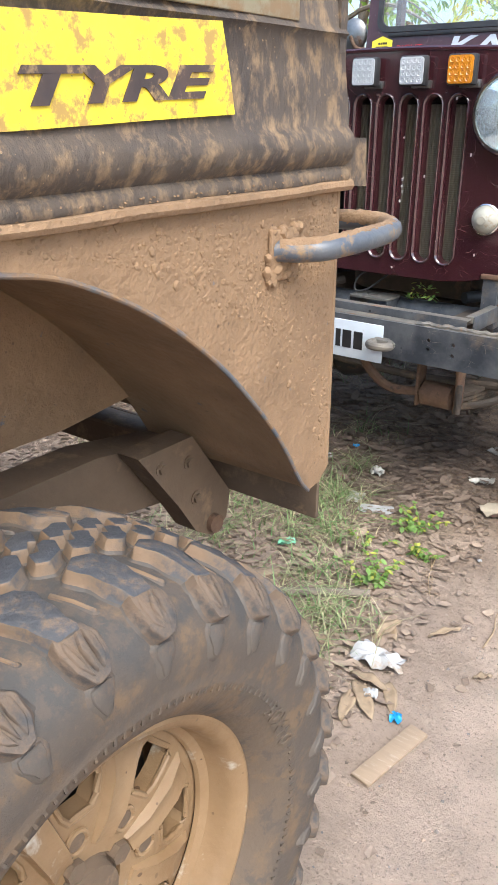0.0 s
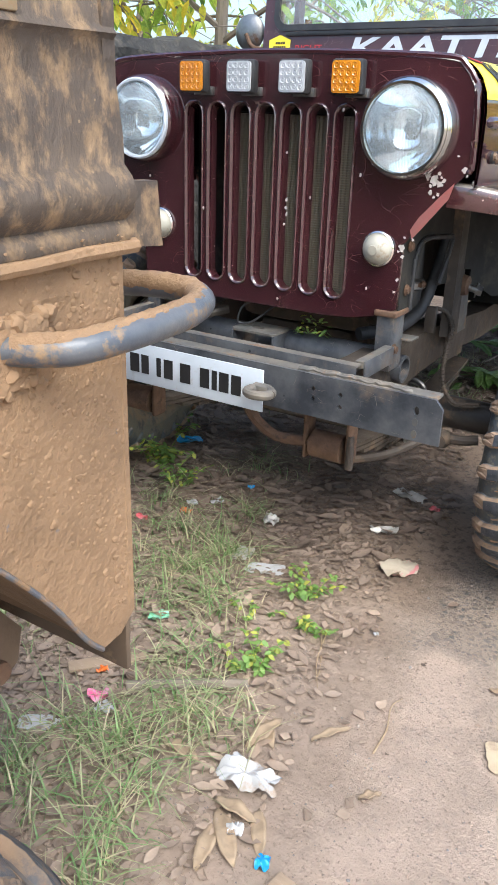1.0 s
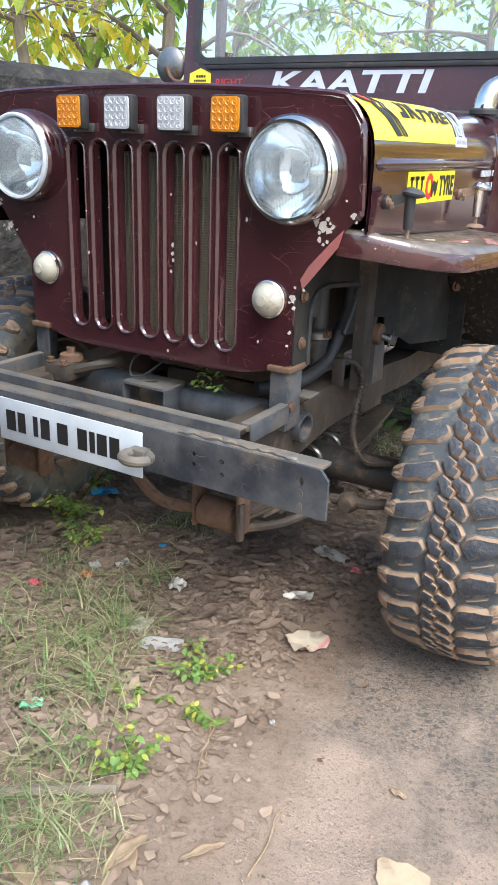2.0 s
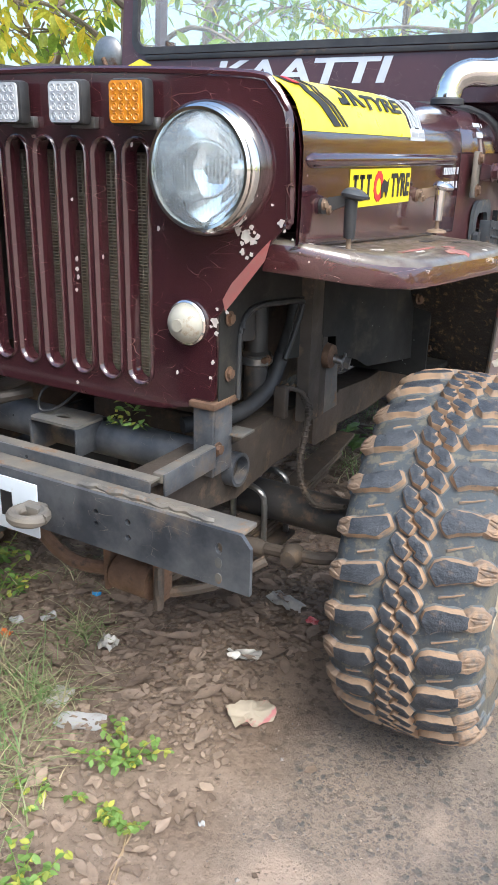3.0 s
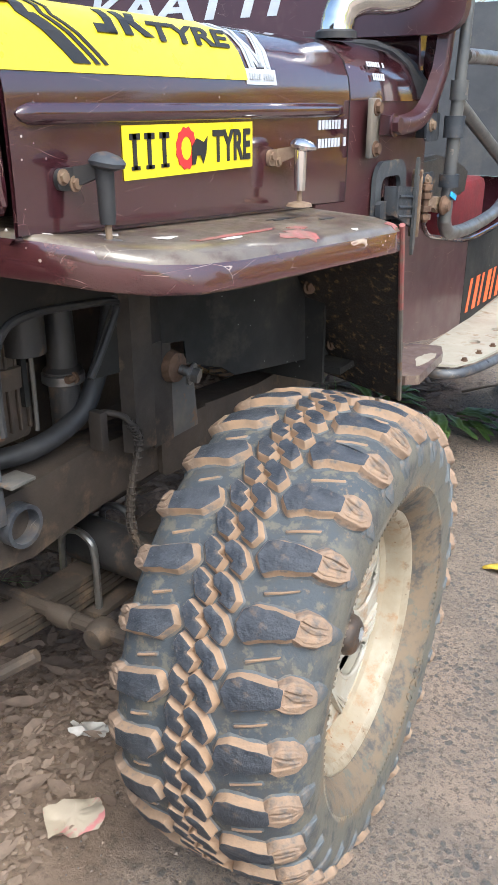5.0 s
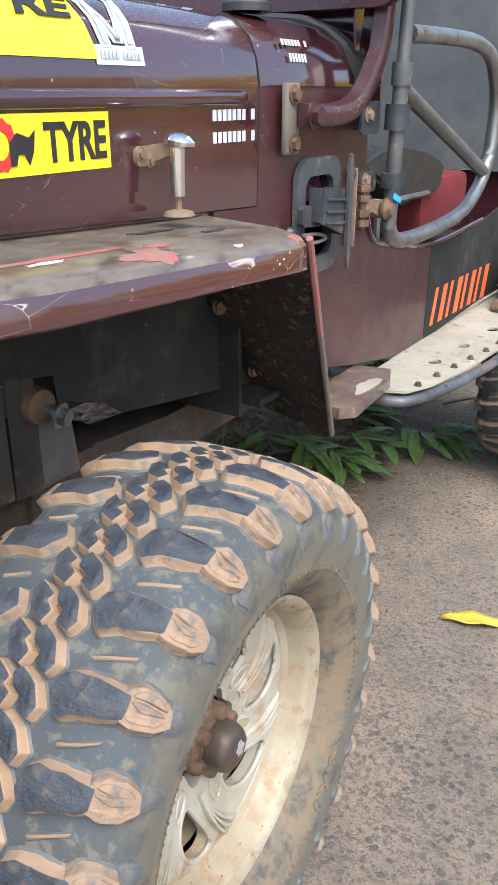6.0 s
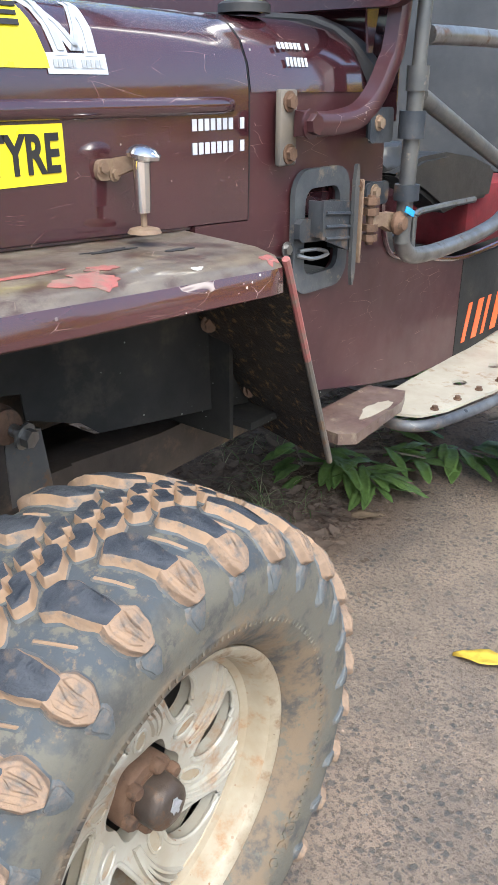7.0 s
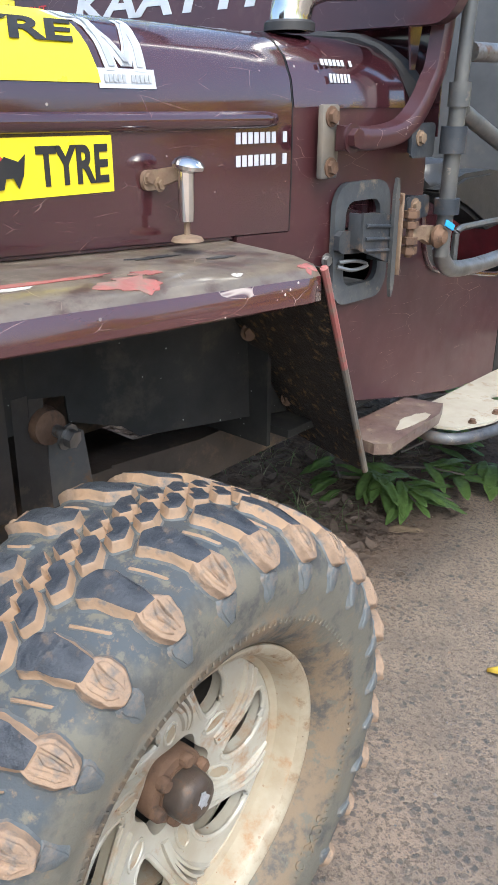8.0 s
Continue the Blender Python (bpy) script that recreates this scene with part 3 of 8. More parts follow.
def lathe(profile, centre, axis="x", n=48, bm=None, closed=False, sign=1, spin=0.0):
    """profile: (radius, along the axis)."""
    own = bmesh.new()
    rings = []
    for r, a in profile:
        ring = []
        for k in range(n):
            t = 2 * math.pi * k / n + spin
            c, s = r * math.cos(t), r * math.sin(t)
            ring.append(own.verts.new(Vector(centre) + Vector({"x": (a * sign, c, s), "y": (c, a * sign, s), "z": (c, s, a * sign)}[axis])))
        rings.append(ring)
    pairs = list(zip(rings, rings[1:]))
    if closed:
        pairs.append((rings[-1], rings[0]))
    for a, b in pairs:
        for k in range(n):
            own.faces.new((a[k], a[(k + 1) % n], b[(k + 1) % n], b[k]))
    bmesh.ops.remove_doubles(own, verts=own.verts, dist=1e-6)
    bmesh.ops.recalc_face_normals(own, faces=own.faces)
    return join(bm, own)


def sheet(outline, holes, place, thick, bm=None):
    """A flat plate with holes: outline and holes in (u, v); place(u, v, w) gives the world point, w from 0 to thick."""
    own = bmesh.new()
    edges = []
    for loop in (outline, *holes):
        vs = [own.verts.new((u, v, 0)) for u, v in loop]
        edges += [own.edges.new((vs[i], vs[(i + 1) % len(vs)])) for i in range(len(vs))]
    bmesh.ops.triangle_fill(own, use_beauty=True, use_dissolve=False, edges=edges, normal=(0, 0, 1))
    top = bmesh.ops.extrude_face_region(own, geom=own.faces[:])
    for v in [g for g in top["geom"] if isinstance(g, bmesh.types.BMVert)]:
        v.co.z = thick
    for v in own.verts:
        v.co = Vector(place(*v.co))
    bmesh.ops.recalc_face_normals(own, faces=own.faces)
    return join(bm, own)


def loft(sections, bm=None, ring=True, caps=True):
    own = bmesh.new()
    rows = [[own.verts.new(Vector(p)) for p in s] for s in sections]
    k = len(rows[0])
    for a, b in zip(rows, rows[1:]):
        for i in range(k if ring else k - 1):
            own.faces.new((a[i], a[(i + 1) % k], b[(i + 1) % k], b[i]))
    if caps and ring:
        own.faces.new(rows[0][::-1])
        own.faces.new(rows[-1])
    bmesh.ops.recalc_face_normals(own, faces=own.faces)
    return join(bm, own)


def slot_loop(cx, z0, z1, w, n=8):
    """A slot with round ends."""
    r = w / 2
    return ([(cx + r * math.cos(math.pi * i / n), z1 - r + r * math.sin(math.pi * i / n)) for i in range(n + 1)]
            + [(cx + r * math.cos(math.pi + math.pi * i / n), z0 + r + r * math.sin(math.pi + math.pi * i / n)) for i in range(n + 1)])


def round_rect(u0, u1, v0, v1, r, n=5):
    out = []
    for cu, cv, a0 in ((u1 - r, v1 - r, 0), (u0 + r, v1 - r, 90), (u0 + r, v0 + r, 180), (u1 - r, v0 + r, 270)):
        out += [(cu + r * math.cos(radians(a0 + 90 * i / n)), cv + r * math.sin(radians(a0 + 90 * i / n))) for i in range(n + 1)]
    return out


def words(text, size, place, thick=0.0015, shear=0.0, bm=None, fat=0.0):
    """Letters of the built-in font as a mesh; place(u, v, w) gives the world point, with u, v in units of the letter height times size."""
    cu = bpy.data.curves.new("tmp_text", "FONT")
    cu.body, cu.size, cu.shear, cu.extrude, cu.offset = text, 1.0, shear, 0.5, fat
    ob = new("tmp_text", cu)
    me = bpy.data.meshes.new_from_object(ob.evaluated_get(bpy.context.evaluated_depsgraph_get()))
    own = bmesh.new()
    own.from_mesh(me)
    bpy.data.objects.remove(ob)
    bpy.data.curves.remove(cu)
    bpy.data.meshes.remove(me)
    for v in own.verts:
        v.co = Vector(place(v.co.x * size, v.co.y * size, (v.co.z + 0.5) * thick))
    return join(bm, own)


def bars(cells, place, thick=0.0015, shear=0.0, bm=None):
    """Plain bars (u0, u1, v0, v1) that stand for letters."""
    own = bmesh.new()
    for u0, u1, v0, v1 in cells:
        b = bmesh.new()
        bmesh.ops.create_cube(b, size=1)
        for v in b.verts:
            vv = v0 + (v.co.y + 0.5) * (v1 - v0)
            v.co = Vector((u0 + (v.co.x + 0.5) * (u1 - u0) + shear * (vv - v0), vv, (v.co.z + 0.5) * thick))
        join(own, b)
    for v in own.verts:
        v.co = Vector(place(*v.co))
    bmesh.ops.recalc_face_normals(own, faces=own.faces)
    return join(bm, own)


def bolt(c, axis, r=0.009, h=0.009, bm=None):
    """A hexagon head with a washer."""
    d = Vector(axis).normalized()
    c = Vector(c)
    bm = rod(c, c + d * h * 0.25, r * 1.45, 12, bm)
    return rod(c, c + d * h, r, 6, bm)


def rand(a, b):
    return random.uniform(a, b)


def split(bm):
    """The separate pieces of a bmesh, each as a bmesh of its own."""
    bm.verts.index_update()
    seen, out = set(), []
    for v in bm.verts:
        if v.index in seen:
            continue
        stack, group = [v], []
        seen.add(v.index)
        while stack:
            q = stack.pop()
            group.append(q)
            for e in q.link_edges:
                o = e.other_vert(q)
                if o.index not in seen:
                    seen.add(o.index)
                    stack.append(o)
        own = bmesh.new()
        made = {q: own.verts.new(q.co) for q in group}
        for f in {f for q in group for f in q.link_faces}:
            own.faces.new([made[q] for q in f.verts])
        out.append(own)
    bm.free()
    return out


def letters(bm, mat, parent, label=""):
    """Each letter, or each bar that stands for one, as a part."""
    for k, own in enumerate(split(bm)):
        part("letter", own, mat, parent, label if k == 0 else "", smooth=0)


# ---- ground ----
def ground_material():
    m = bpy.data.materials.new("soil_and_worn_asphalt")
    m.use_nodes = True
    n, ln = m.node_tree.nodes, m.node_tree.links.new
    b = n["Principled BSDF"]
    tc = n.new("ShaderNodeTexCoord")
    sep = n.new("ShaderNodeSeparateXYZ")
    ln(tc.outputs["Object"], sep.inputs[0])

    def calc(op, a, c=None, d=None):
        k = n.new("ShaderNodeMath")
        k.operation = op
        for s, v in zip(k.inputs, (a, c, d)):
            if v is None:
                continue
            if isinstance(v, (int, float)):
                s.default_value = v
            else:
                ln(v, s)
        return k.outputs[0]

    def nz(s, detail=6.0, rgh=0.6):
        t = n.new("ShaderNodeTexNoise")
        t.inputs["Scale"].default_value, t.inputs["Detail"].default_value, t.inputs["Roughness"].default_value = s, detail, rgh
        ln(tc.outputs["Object"], t.inputs["Vector"])
        return t.outputs["Fac"]

    def step(f, a, c):
        r = n.new("ShaderNodeMapRange")
        r.inputs["From Min"].default_value, r.inputs["From Max"].default_value = a, c
        r.interpolation_type = "SMOOTHSTEP"
        ln(f, r.inputs["Value"])
        return r.outputs[0]

    def mix(f, a, c):
        x = n.new("ShaderNodeMix")
        x.data_type = "RGBA"
        ln(f, x.inputs[0])
        for s, v in ((x.inputs[6], a), (x.inputs[7], c)):
            if isinstance(v, tuple):
                s.default_value = (*v, 1)
            else:
                ln(v, s)
        return x.outputs[2]

    # how far on the road: 0 at its ragged edge
    across = calc("ADD", calc("MULTIPLY_ADD", sep.outputs["Y"], 0.105, 0.30), sep.outputs["X"])
    across = calc("ADD", across, calc("MULTIPLY_ADD", nz(2.6), 0.5, -0.25))
    road = step(across, -0.03, 0.16)
    soil = mix(step(nz(3.0), 0.35, 0.65), (0.275, 0.196, 0.142), (0.385, 0.280, 0.207))
    soil = mix(step(nz(45.0, 8), 0.46, 0.70), soil, (0.155, 0.110, 0.081))
    # broken stone bedded in brown fines: two sizes, bent by noise so that no cell is regular
    nv = n.new("ShaderNodeTexNoise")
    nv.inputs["Scale"].default_value, nv.inputs["Detail"].default_value = 55, 3
    ln(tc.outputs["Object"], nv.inputs["Vector"])
    bent = n.new("ShaderNodeVectorMath")
    bent.operation = "MULTIPLY_ADD"
    bent.inputs[1].default_value = (0.018, 0.018, 0.018)
    ln(nv.outputs["Color"], bent.inputs[0])
    ln(tc.outputs["Object"], bent.inputs[2])

    def stone_layer(scale, share, soft):
        vo = n.new("ShaderNodeTexVoronoi")
        vo.inputs["Scale"].default_value = scale
        ln(bent.outputs[0], vo.inputs["Vector"])
        hs = n.new("ShaderNodeSeparateColor")
        ln(vo.outputs["Color"], hs.inputs[0])
        m_ = calc("MULTIPLY", step(vo.outputs["Distance"], 0.52, soft), step(hs.outputs[2], share, share + 0.2))
        return m_, hs
    big, hb = stone_layer(58, 0.45, 0.30)
    small, hm = stone_layer(150, 0.35, 0.28)
    shade_b = mix(step(hb.outputs[0], 0.1, 0.9), (0.098, 0.101, 0.108), (0.19, 0.168, 0.15))
    shade_s = mix(step(hm.outputs[0], 0.1, 0.9), (0.13, 0.128, 0.13), (0.27, 0.22, 0.18))
    fill = mix(step(nz(9.0), 0.4, 0.62), (0.350, 0.275, 0.215), (0.280, 0.224, 0.180))
    fill = mix(step(nz(2.2, 5), 0.48, 0.66), fill, (0.42, 0.315, 0.24))
    fill = mix(step(nz(95.0, 6, 0.7), 0.49, 0.62), fill, (0.180, 0.144, 0.119))
    fill = mix(step(nz(300.0, 4, 0.7), 0.56, 0.70), fill, (0.44, 0.35, 0.28))
    # dust of the verge lies over the road towards the front, thinning along it
    dust = step(calc("ADD", calc("MULTIPLY", nz(4.0, 7), 0.9), calc("MULTIPLY_ADD", sep.outputs["Y"], -0.60, 1.28)), 0.30, 0.62)
    open_ = calc("MULTIPLY", step(nz(7.0, 7), 0.30, 0.56), calc("SUBTRACT", 1.0, calc("MULTIPLY", dust, 0.85)))
    big = calc("MULTIPLY", calc("MULTIPLY", big, open_), 0.75)
    small = calc("MULTIPLY", calc("MULTIPLY", small, open_), 0.7)
    dusty = mix(step(nz(7.0), 0.4, 0.62), (0.57, 0.432, 0.342), (0.475, 0.360, 0.282))
    dusty = mix(step(nz(120.0, 5), 0.54, 0.7), dusty, (0.27, 0.205, 0.16))
    tar = mix(dust, fill, dusty)
    tar = mix(small, tar, shade_s)
    tar = mix(big, tar, shade_b)
    soil = mix(calc("MULTIPLY", dust, 0.55), soil, dusty)
    ln(mix(road, soil, tar), b.inputs["Base Color"])
    b.inputs["Roughness"].default_value = 0.88
    b.inputs["Specular IOR Level"].default_value = 0.35
    bp = n.new("ShaderNodeBump")
    bp.inputs["Strength"].default_value, bp.inputs["Distance"].default_value = 1.0, 0.014
    hgt = calc("ADD", calc("MULTIPLY", calc("MULTIPLY", calc("MAXIMUM", big, calc("MULTIPLY", small, 0.6)), road), 0.35), calc("ADD", calc("MULTIPLY", nz(70.0, 8, 0.75), 0.9), calc("MULTIPLY", nz(190.0, 6, 0.75), 0.55)))
    ln(hgt, bp.inputs["Height"])
    ln(bp.outputs[0], b.inputs["Normal"])
    return m


def road_side(x, y):
    """Metres on the road (positive) or on the verge (negative)."""
    return x + 0.30 + 0.105 * y


def ground_z(x, y):
    if not (-3.2 < x < 2.0 and -1.0 < y < 6.5):
        return 0.0
    k = 0.35 if road_side(x, y) > 0 else 1.0
    rise = 0.011 * math.exp(-((x + 0.3) ** 2 + (y - 2.667) ** 2) / 0.12)
    return rise + k * (0.016 * noise.noise((x * 2.3, y * 2.3, 0.4)) + 0.007 * noise.noise((x * 9, y * 9, 3.1)))


def axis_steps(lo, hi, near0, near1, step):
    inner = list(np.arange(near0, near1 + 1e-6, step))
    out, d = [], step
    a = near0
    while a > lo:
        d *= 1.5
        a -= d
        out.insert(0, max(a, lo))
    tail, d, a = [], step, near1
    while a < hi:
        d *= 1.5
        a += d
        tail.append(min(a, hi))
    return out + inner + tail


def build_ground():
    xs, ys = axis_steps(-400, 400, -2.8, 1.2, 0.05), axis_steps(-400, 400, 0.2, 5.6, 0.05)
    verts = [(x, y, ground_z(x, y)) for y in ys for x in xs]
    w = len(xs)
    faces = [(j * w + i, j * w + i + 1, (j + 1) * w + i + 1, (j + 1) * w + i) for j in range(len(ys) - 1) for i in range(w - 1)]
    me = bpy.data.meshes.new("ground")
    me.from_pydata(verts, [], faces)
    me.materials.append(ground_material())
    me.shade_smooth()
    tagged(new("ground", me), "reddish soil verge running into worn dusty asphalt road", "ground", kind="structure")


build_ground()


# ---- wall and trees behind ----
def build_wall():
    bm = bmesh.new()
    x0, x1 = -2.85, -2.58
    ys = list(np.arange(-2.0, 7.01, 0.18))
    secs = []
    for y in ys:
        top = 1.50 + 0.05 * noise.noise((y * 1.3, 0, 2)) + 0.03 * noise.noise((y * 5, 1, 2))
        j = 0.025 * noise.noise((y * 3, 4, 1))
        secs.append([(x1 + j, y, -0.05), (x1 + j + 0.02 * noise.noise((y * 4, 0.5, 9)), y, 0.5), (x1 + j + 0.02 * noise.noise((y * 4, 3.5, 9)), y, 1.0),
                     (x1 + j, y, top - 0.06), (x1 + j - 0.05, y, top), (x0 + 0.06, y, top + 0.01), (x0, y, top - 0.07), (x0, y, -0.05)])
    loft(secs, bm)
    solo("wall_west", bm, wall_stone, "dark mossy old concrete wall with an uneven top", "wall", kind="structure", at=(x1, 2.5, 0))


def leaf_points(length, width, droop):
    """Outline of a pointed leaf, folded along its midrib."""
    return ([(0, 0, 0), (0.3 * length, width * 0.45, 0.08 * width), (0.62 * length, width * 0.42, 0.05 * width - droop * 0.4), (length, 0, -droop),
             (0.62 * length, -width * 0.42, 0.05 * width - droop * 0.4), (0.3 * length, -width * 0.45, 0.08 * width)],
            [(0.32 * length, 0, -0.05 * width), (0.64 * length, 0, -0.06 * width - droop * 0.4)])


def leaves_mesh(name, spots, mat):
    """Many leaves in one mesh. spots: (matrix, length, width, droop)."""
    verts, faces = [], []
    for m, length, width, droop in spots:
        rim, rib = leaf_points(length, width, droop)
        k = len(verts)
        verts += [tuple(m @ Vector(p)) for p in rim + rib]
        faces += [(k, k + 6, k + 1), (k + 1, k + 6, k + 7, k + 2), (k + 2, k + 7, k + 3), (k, k + 5, k + 6), (k + 5, k + 4, k + 7, k + 6), (k + 4, k + 3, k + 7)]
    me = bpy.data.meshes.new(name)
    me.from_pydata(verts, [], faces)
    me.materials.append(mat)
    me.shade_smooth()
    return me


def tree(x, y, height, spread, count, mat, label, leaf=(0.10, 0.17), low=0.3):
    t = thing("tree", (x, y, 0), label, "tree", "trees round the road")
    trunk = bmesh.new()
    lean = Vector((rand(-0.3, 0.3), rand(-0.3, 0.3), 0))
    top = Vector((x, y, height * 0.8)) + lean
    tube([(x, y, -0.05), Vector((x, y, height * 0.35)) + lean * 0.3, top], 0.017 * height, 9, 5, trunk, taper=0.006 * height)
    spots, tips = [], []
    for k in range(11):
        h = height * rand(low, 0.8)
        a = rand(0, 6.28)
        base = Vector((x, y, h)) + lean * (h / height)
        end = base + Vector((math.cos(a), math.sin(a), rand(-0.15, 0.55))) * spread * rand(0.6, 1.0)
        mid = (base + end) / 2 + Vector((0, 0, rand(0.0, 0.25)))
        tube([base, mid, end], 0.0055 * height, 6, 4, trunk, taper=0.0015 * height)
        for j in range(7):
            q = base.lerp(end, rand(0.35, 1.0))
            e = q + Vector((rand(-1, 1), rand(-1, 1), rand(-0.8, 0.5))) * spread * 0.33
            tube([q, (q + e) / 2 + Vector((0, 0, 0.05)), e], 0.008, 4, 2, trunk, taper=0.002)
            tips.append((q, e))
    for k in range(count):
        q, e = random.choice(tips)
        c = q.lerp(e, rand(0.2, 1.1)) + Vector((rand(-1, 1), rand(-1, 1), rand(-1, 1))) * 0.09
        m = Matrix.Translation(c) @ Euler((rand(-0.7, 0.7), rand(0.1, 1.2), rand(0, 6.28))).to_matrix().to_4x4()
        ln = rand(*leaf)
        spots.append((m, ln, ln * rand(0.32, 0.46), ln * rand(0.0, 0.2)))
    part("trunk", trunk, bark, t)
    me = leaves_mesh("crown", spots, mat)
    me.transform(Matrix.Translation(-t.location))
    crown = new("crown", me)
    crown.parent = t


build_wall()
random.seed(5)
tree(-3.6, 5.7, 4.2, 1.5, 480, crown_mat, "dense green broad-leaved tree behind a wall")
tree(-3.9, 4.9, 3.6, 1.3, 650, crown_yellow, "thin tree with bright yellow-green leaves over a wall", low=0.38)
tree(-5.2, 6.6, 4.4, 1.7, 650, crown_yellow, "tree with yellow-green leaves behind a wall", low=0.3)
tree(-4.9, 8.6, 5.0, 1.9, 700, crown_mat, "tall green broad-leaved tree behind a wall")
tree(-4.5, 4.0, 3.9, 1.5, 900, crown_yellow, "thin tree with yellowing green leaves behind a wall", low=0.4)
tree(-6.3, 5.0, 4.8, 2.0, 800, crown_yellow, "thin tree with yellow and green leaves farther off", low=0.4)
tree(-2.4, 9.5, 4.6, 1.7, 550, crown_mat, "green broad-leaved tree beyond the parked jeep")
tree(-0.9, 12.0, 5.2, 2.1, 900, crown_yellow, "yellow-green tree beyond the parked jeep")
tree(-4.2, 12.5, 5.6, 2.2, 900, crown_yellow, "yellow-green broad-leaved tree far along the verge")
# across the road, seen in the paint and the glass
for tx, ty, th in ((19.0, -4.0, 4.5), (22.0, 5.0, 4.5), (18.0, -11.0, 5.0), (4.0, -18.0, 5.0), (-5.0, -17.0, 5.0), (20.0, 16.0, 4.5)):
    tree(tx, ty, th, 2.6, 700, crown_mat if ty < -5 else crown_yellow, "green roadside tree across the road", leaf=(0.3, 0.5), low=0.15)


# added trees, only seen reflected; they stand in for a sunlit bank
for tx, ty, th in ((2.5, 14.0, 4.2), (4.6, 12.5, 3.8), (6.8, 14.5, 4.4), (9.0, 12.0, 4.2), (12.0, 10.0, 4.4)):
    tree(tx, ty, th, 2.2, 1300, crown_gold, "golden-yellow tree added ahead in place of a sunlit bank", leaf=(0.28, 0.48), low=0.1)


# ---- wheels ----
AXLE_Z = 0.396
PITCH = 28           # lugs round the tyre
STEP = 2 * math.pi / PITCH
TREAD_R = 0.3735     # foot of the tread
DEEP = 0.0145        # height of a new-looking lug
STEER = radians(3.2) # front wheels turned a little

# half section of the carcass: (axial, radius), from the middle of the tread round the shoulder to the bead
SECTION = [(0.0, 0.3735), (0.030, 0.3733), (0.060, 0.3722), (0.085, 0.3697), (0.104, 0.3652), (0.120, 0.3580), (0.132, 0.3475), (0.140, 0.3340), (0.1445, 0.3180), (0.1455, 0.3020), (0.1445, 0.2860),
           (0.1425, 0.2740), (0.1432, 0.2715), (0.1425, 0.2690), (0.1385, 0.2560), (0.1290, 0.2400), (0.1180, 0.2290), (0.1080, 0.2210), (0.0985, 0.2165), (0.0900, 0.2050)]
ALONG = [0.0]
for (_xa, _ra), (_xb, _rb) in zip(SECTION, SECTION[1:]):
    ALONG.append(ALONG[-1] + math.hypot(_xb - _xa, _rb - _ra))


def on_section(s):
    """Point (axial, radius) and outward normal at the distance s round the half section; negative s lies on the inner half."""
    side, q = (1, s) if s >= 0 else (-1, -s)
    for i in range(len(SECTION) - 1):
        if q <= ALONG[i + 1] or i == len(SECTION) - 2:
            t = (q - ALONG[i]) / (ALONG[i + 1] - ALONG[i])

            def slope(k):
                a, b = SECTION[max(0, k - 1)], SECTION[min(len(SECTION) - 1, k + 1)]
                return Vector((b[0] - a[0], b[1] - a[1]))
            d = slope(i).lerp(slope(i + 1), t).normalized()
            (xa, ra), (xb, rb) = SECTION[i], SECTION[i + 1]
            return side * (xa + (xb - xa) * t), ra + (rb - ra) * t, -d.y * side, d.x
    return 0, 0, 0, 1


def round_outline(corners, gap):
    """Corners in millimetres to a closed line in metres with softened corners."""
    pts = [Vector((a / 1000, b / 1000)) for a, b in corners]
    out = []
    for i, p in enumerate(pts):
        a, b = pts[i - 1], pts[(i + 1) % len(pts)]
        ka, kb = min(gap, (a - p).length * 0.4), min(gap, (b - p).length * 0.4)
        out += [p + (a - p).normalized() * ka, p * 0.6 + (p + (a - p).normalized() * ka) * 0.2 + (p + (b - p).normalized() * kb) * 0.2, p + (b - p).normalized() * kb]
        far = (b - p).length
        if far > 0.022:
            out.append(p.lerp(b, 0.5))
    return out


def lug_shape(corners, rise=DEEP, foot=0.0, mats=(0, 1, 1, 3), flare=0.8, bm=None, gap=0.0035):
    """A moulded lug: flat top with a rounded edge, steep sides and a fillet that runs out into the carcass."""
    bm = bm or bmesh.new()
    line = round_outline(corners, gap)
    n = len(line)
    area = sum(line[i].x * line[(i + 1) % n].y - line[(i + 1) % n].x * line[i].y for i in range(n))
    sign = 1 if area > 0 else -1
    nrm = []
    for i in range(n):
        d = (line[(i + 1) % n] - line[i - 1]).normalized()
        nrm.append(Vector((d.y, -d.x)) * sign)
    soft = [(nrm[i - 1] + nrm[i] * 2 + nrm[(i + 1) % n]).normalized() for i in range(n)]

    def at(p, h):
        x, r, nx, nr = on_section(p.x)
        x, r = x + nx * h, r + nr * h
        a = p.y / 0.3875
        return bm.verts.new((x, r * math.sin(a), r * math.cos(a)))
    rings = []
    for off, h in ((-0.0012, rise), (-0.0002, rise - 0.0004), (0.0008, rise - 0.0022), (0.0028 * flare, rise * 0.45), (0.0052 * flare, rise * 0.15), (0.0110 * flare, -0.0016)):
        rings.append([at(p + (soft[i] if off > 0.0015 else nrm[i]) * off, h + foot) for i, p in enumerate(line)])
    bm.faces.new(rings[0]).material_index = mats[0]
    for k, (a, b) in enumerate(zip(rings, rings[1:])):
        for i in range(n):
            f = bm.faces.new((a[i], a[(i + 1) % n], b[(i + 1) % n], b[i]))
            f.material_index = mats[0] if k == 0 else (mats[1] if k == 1 else (mats[2] if k in (2, 3) else mats[3]))
    return bm


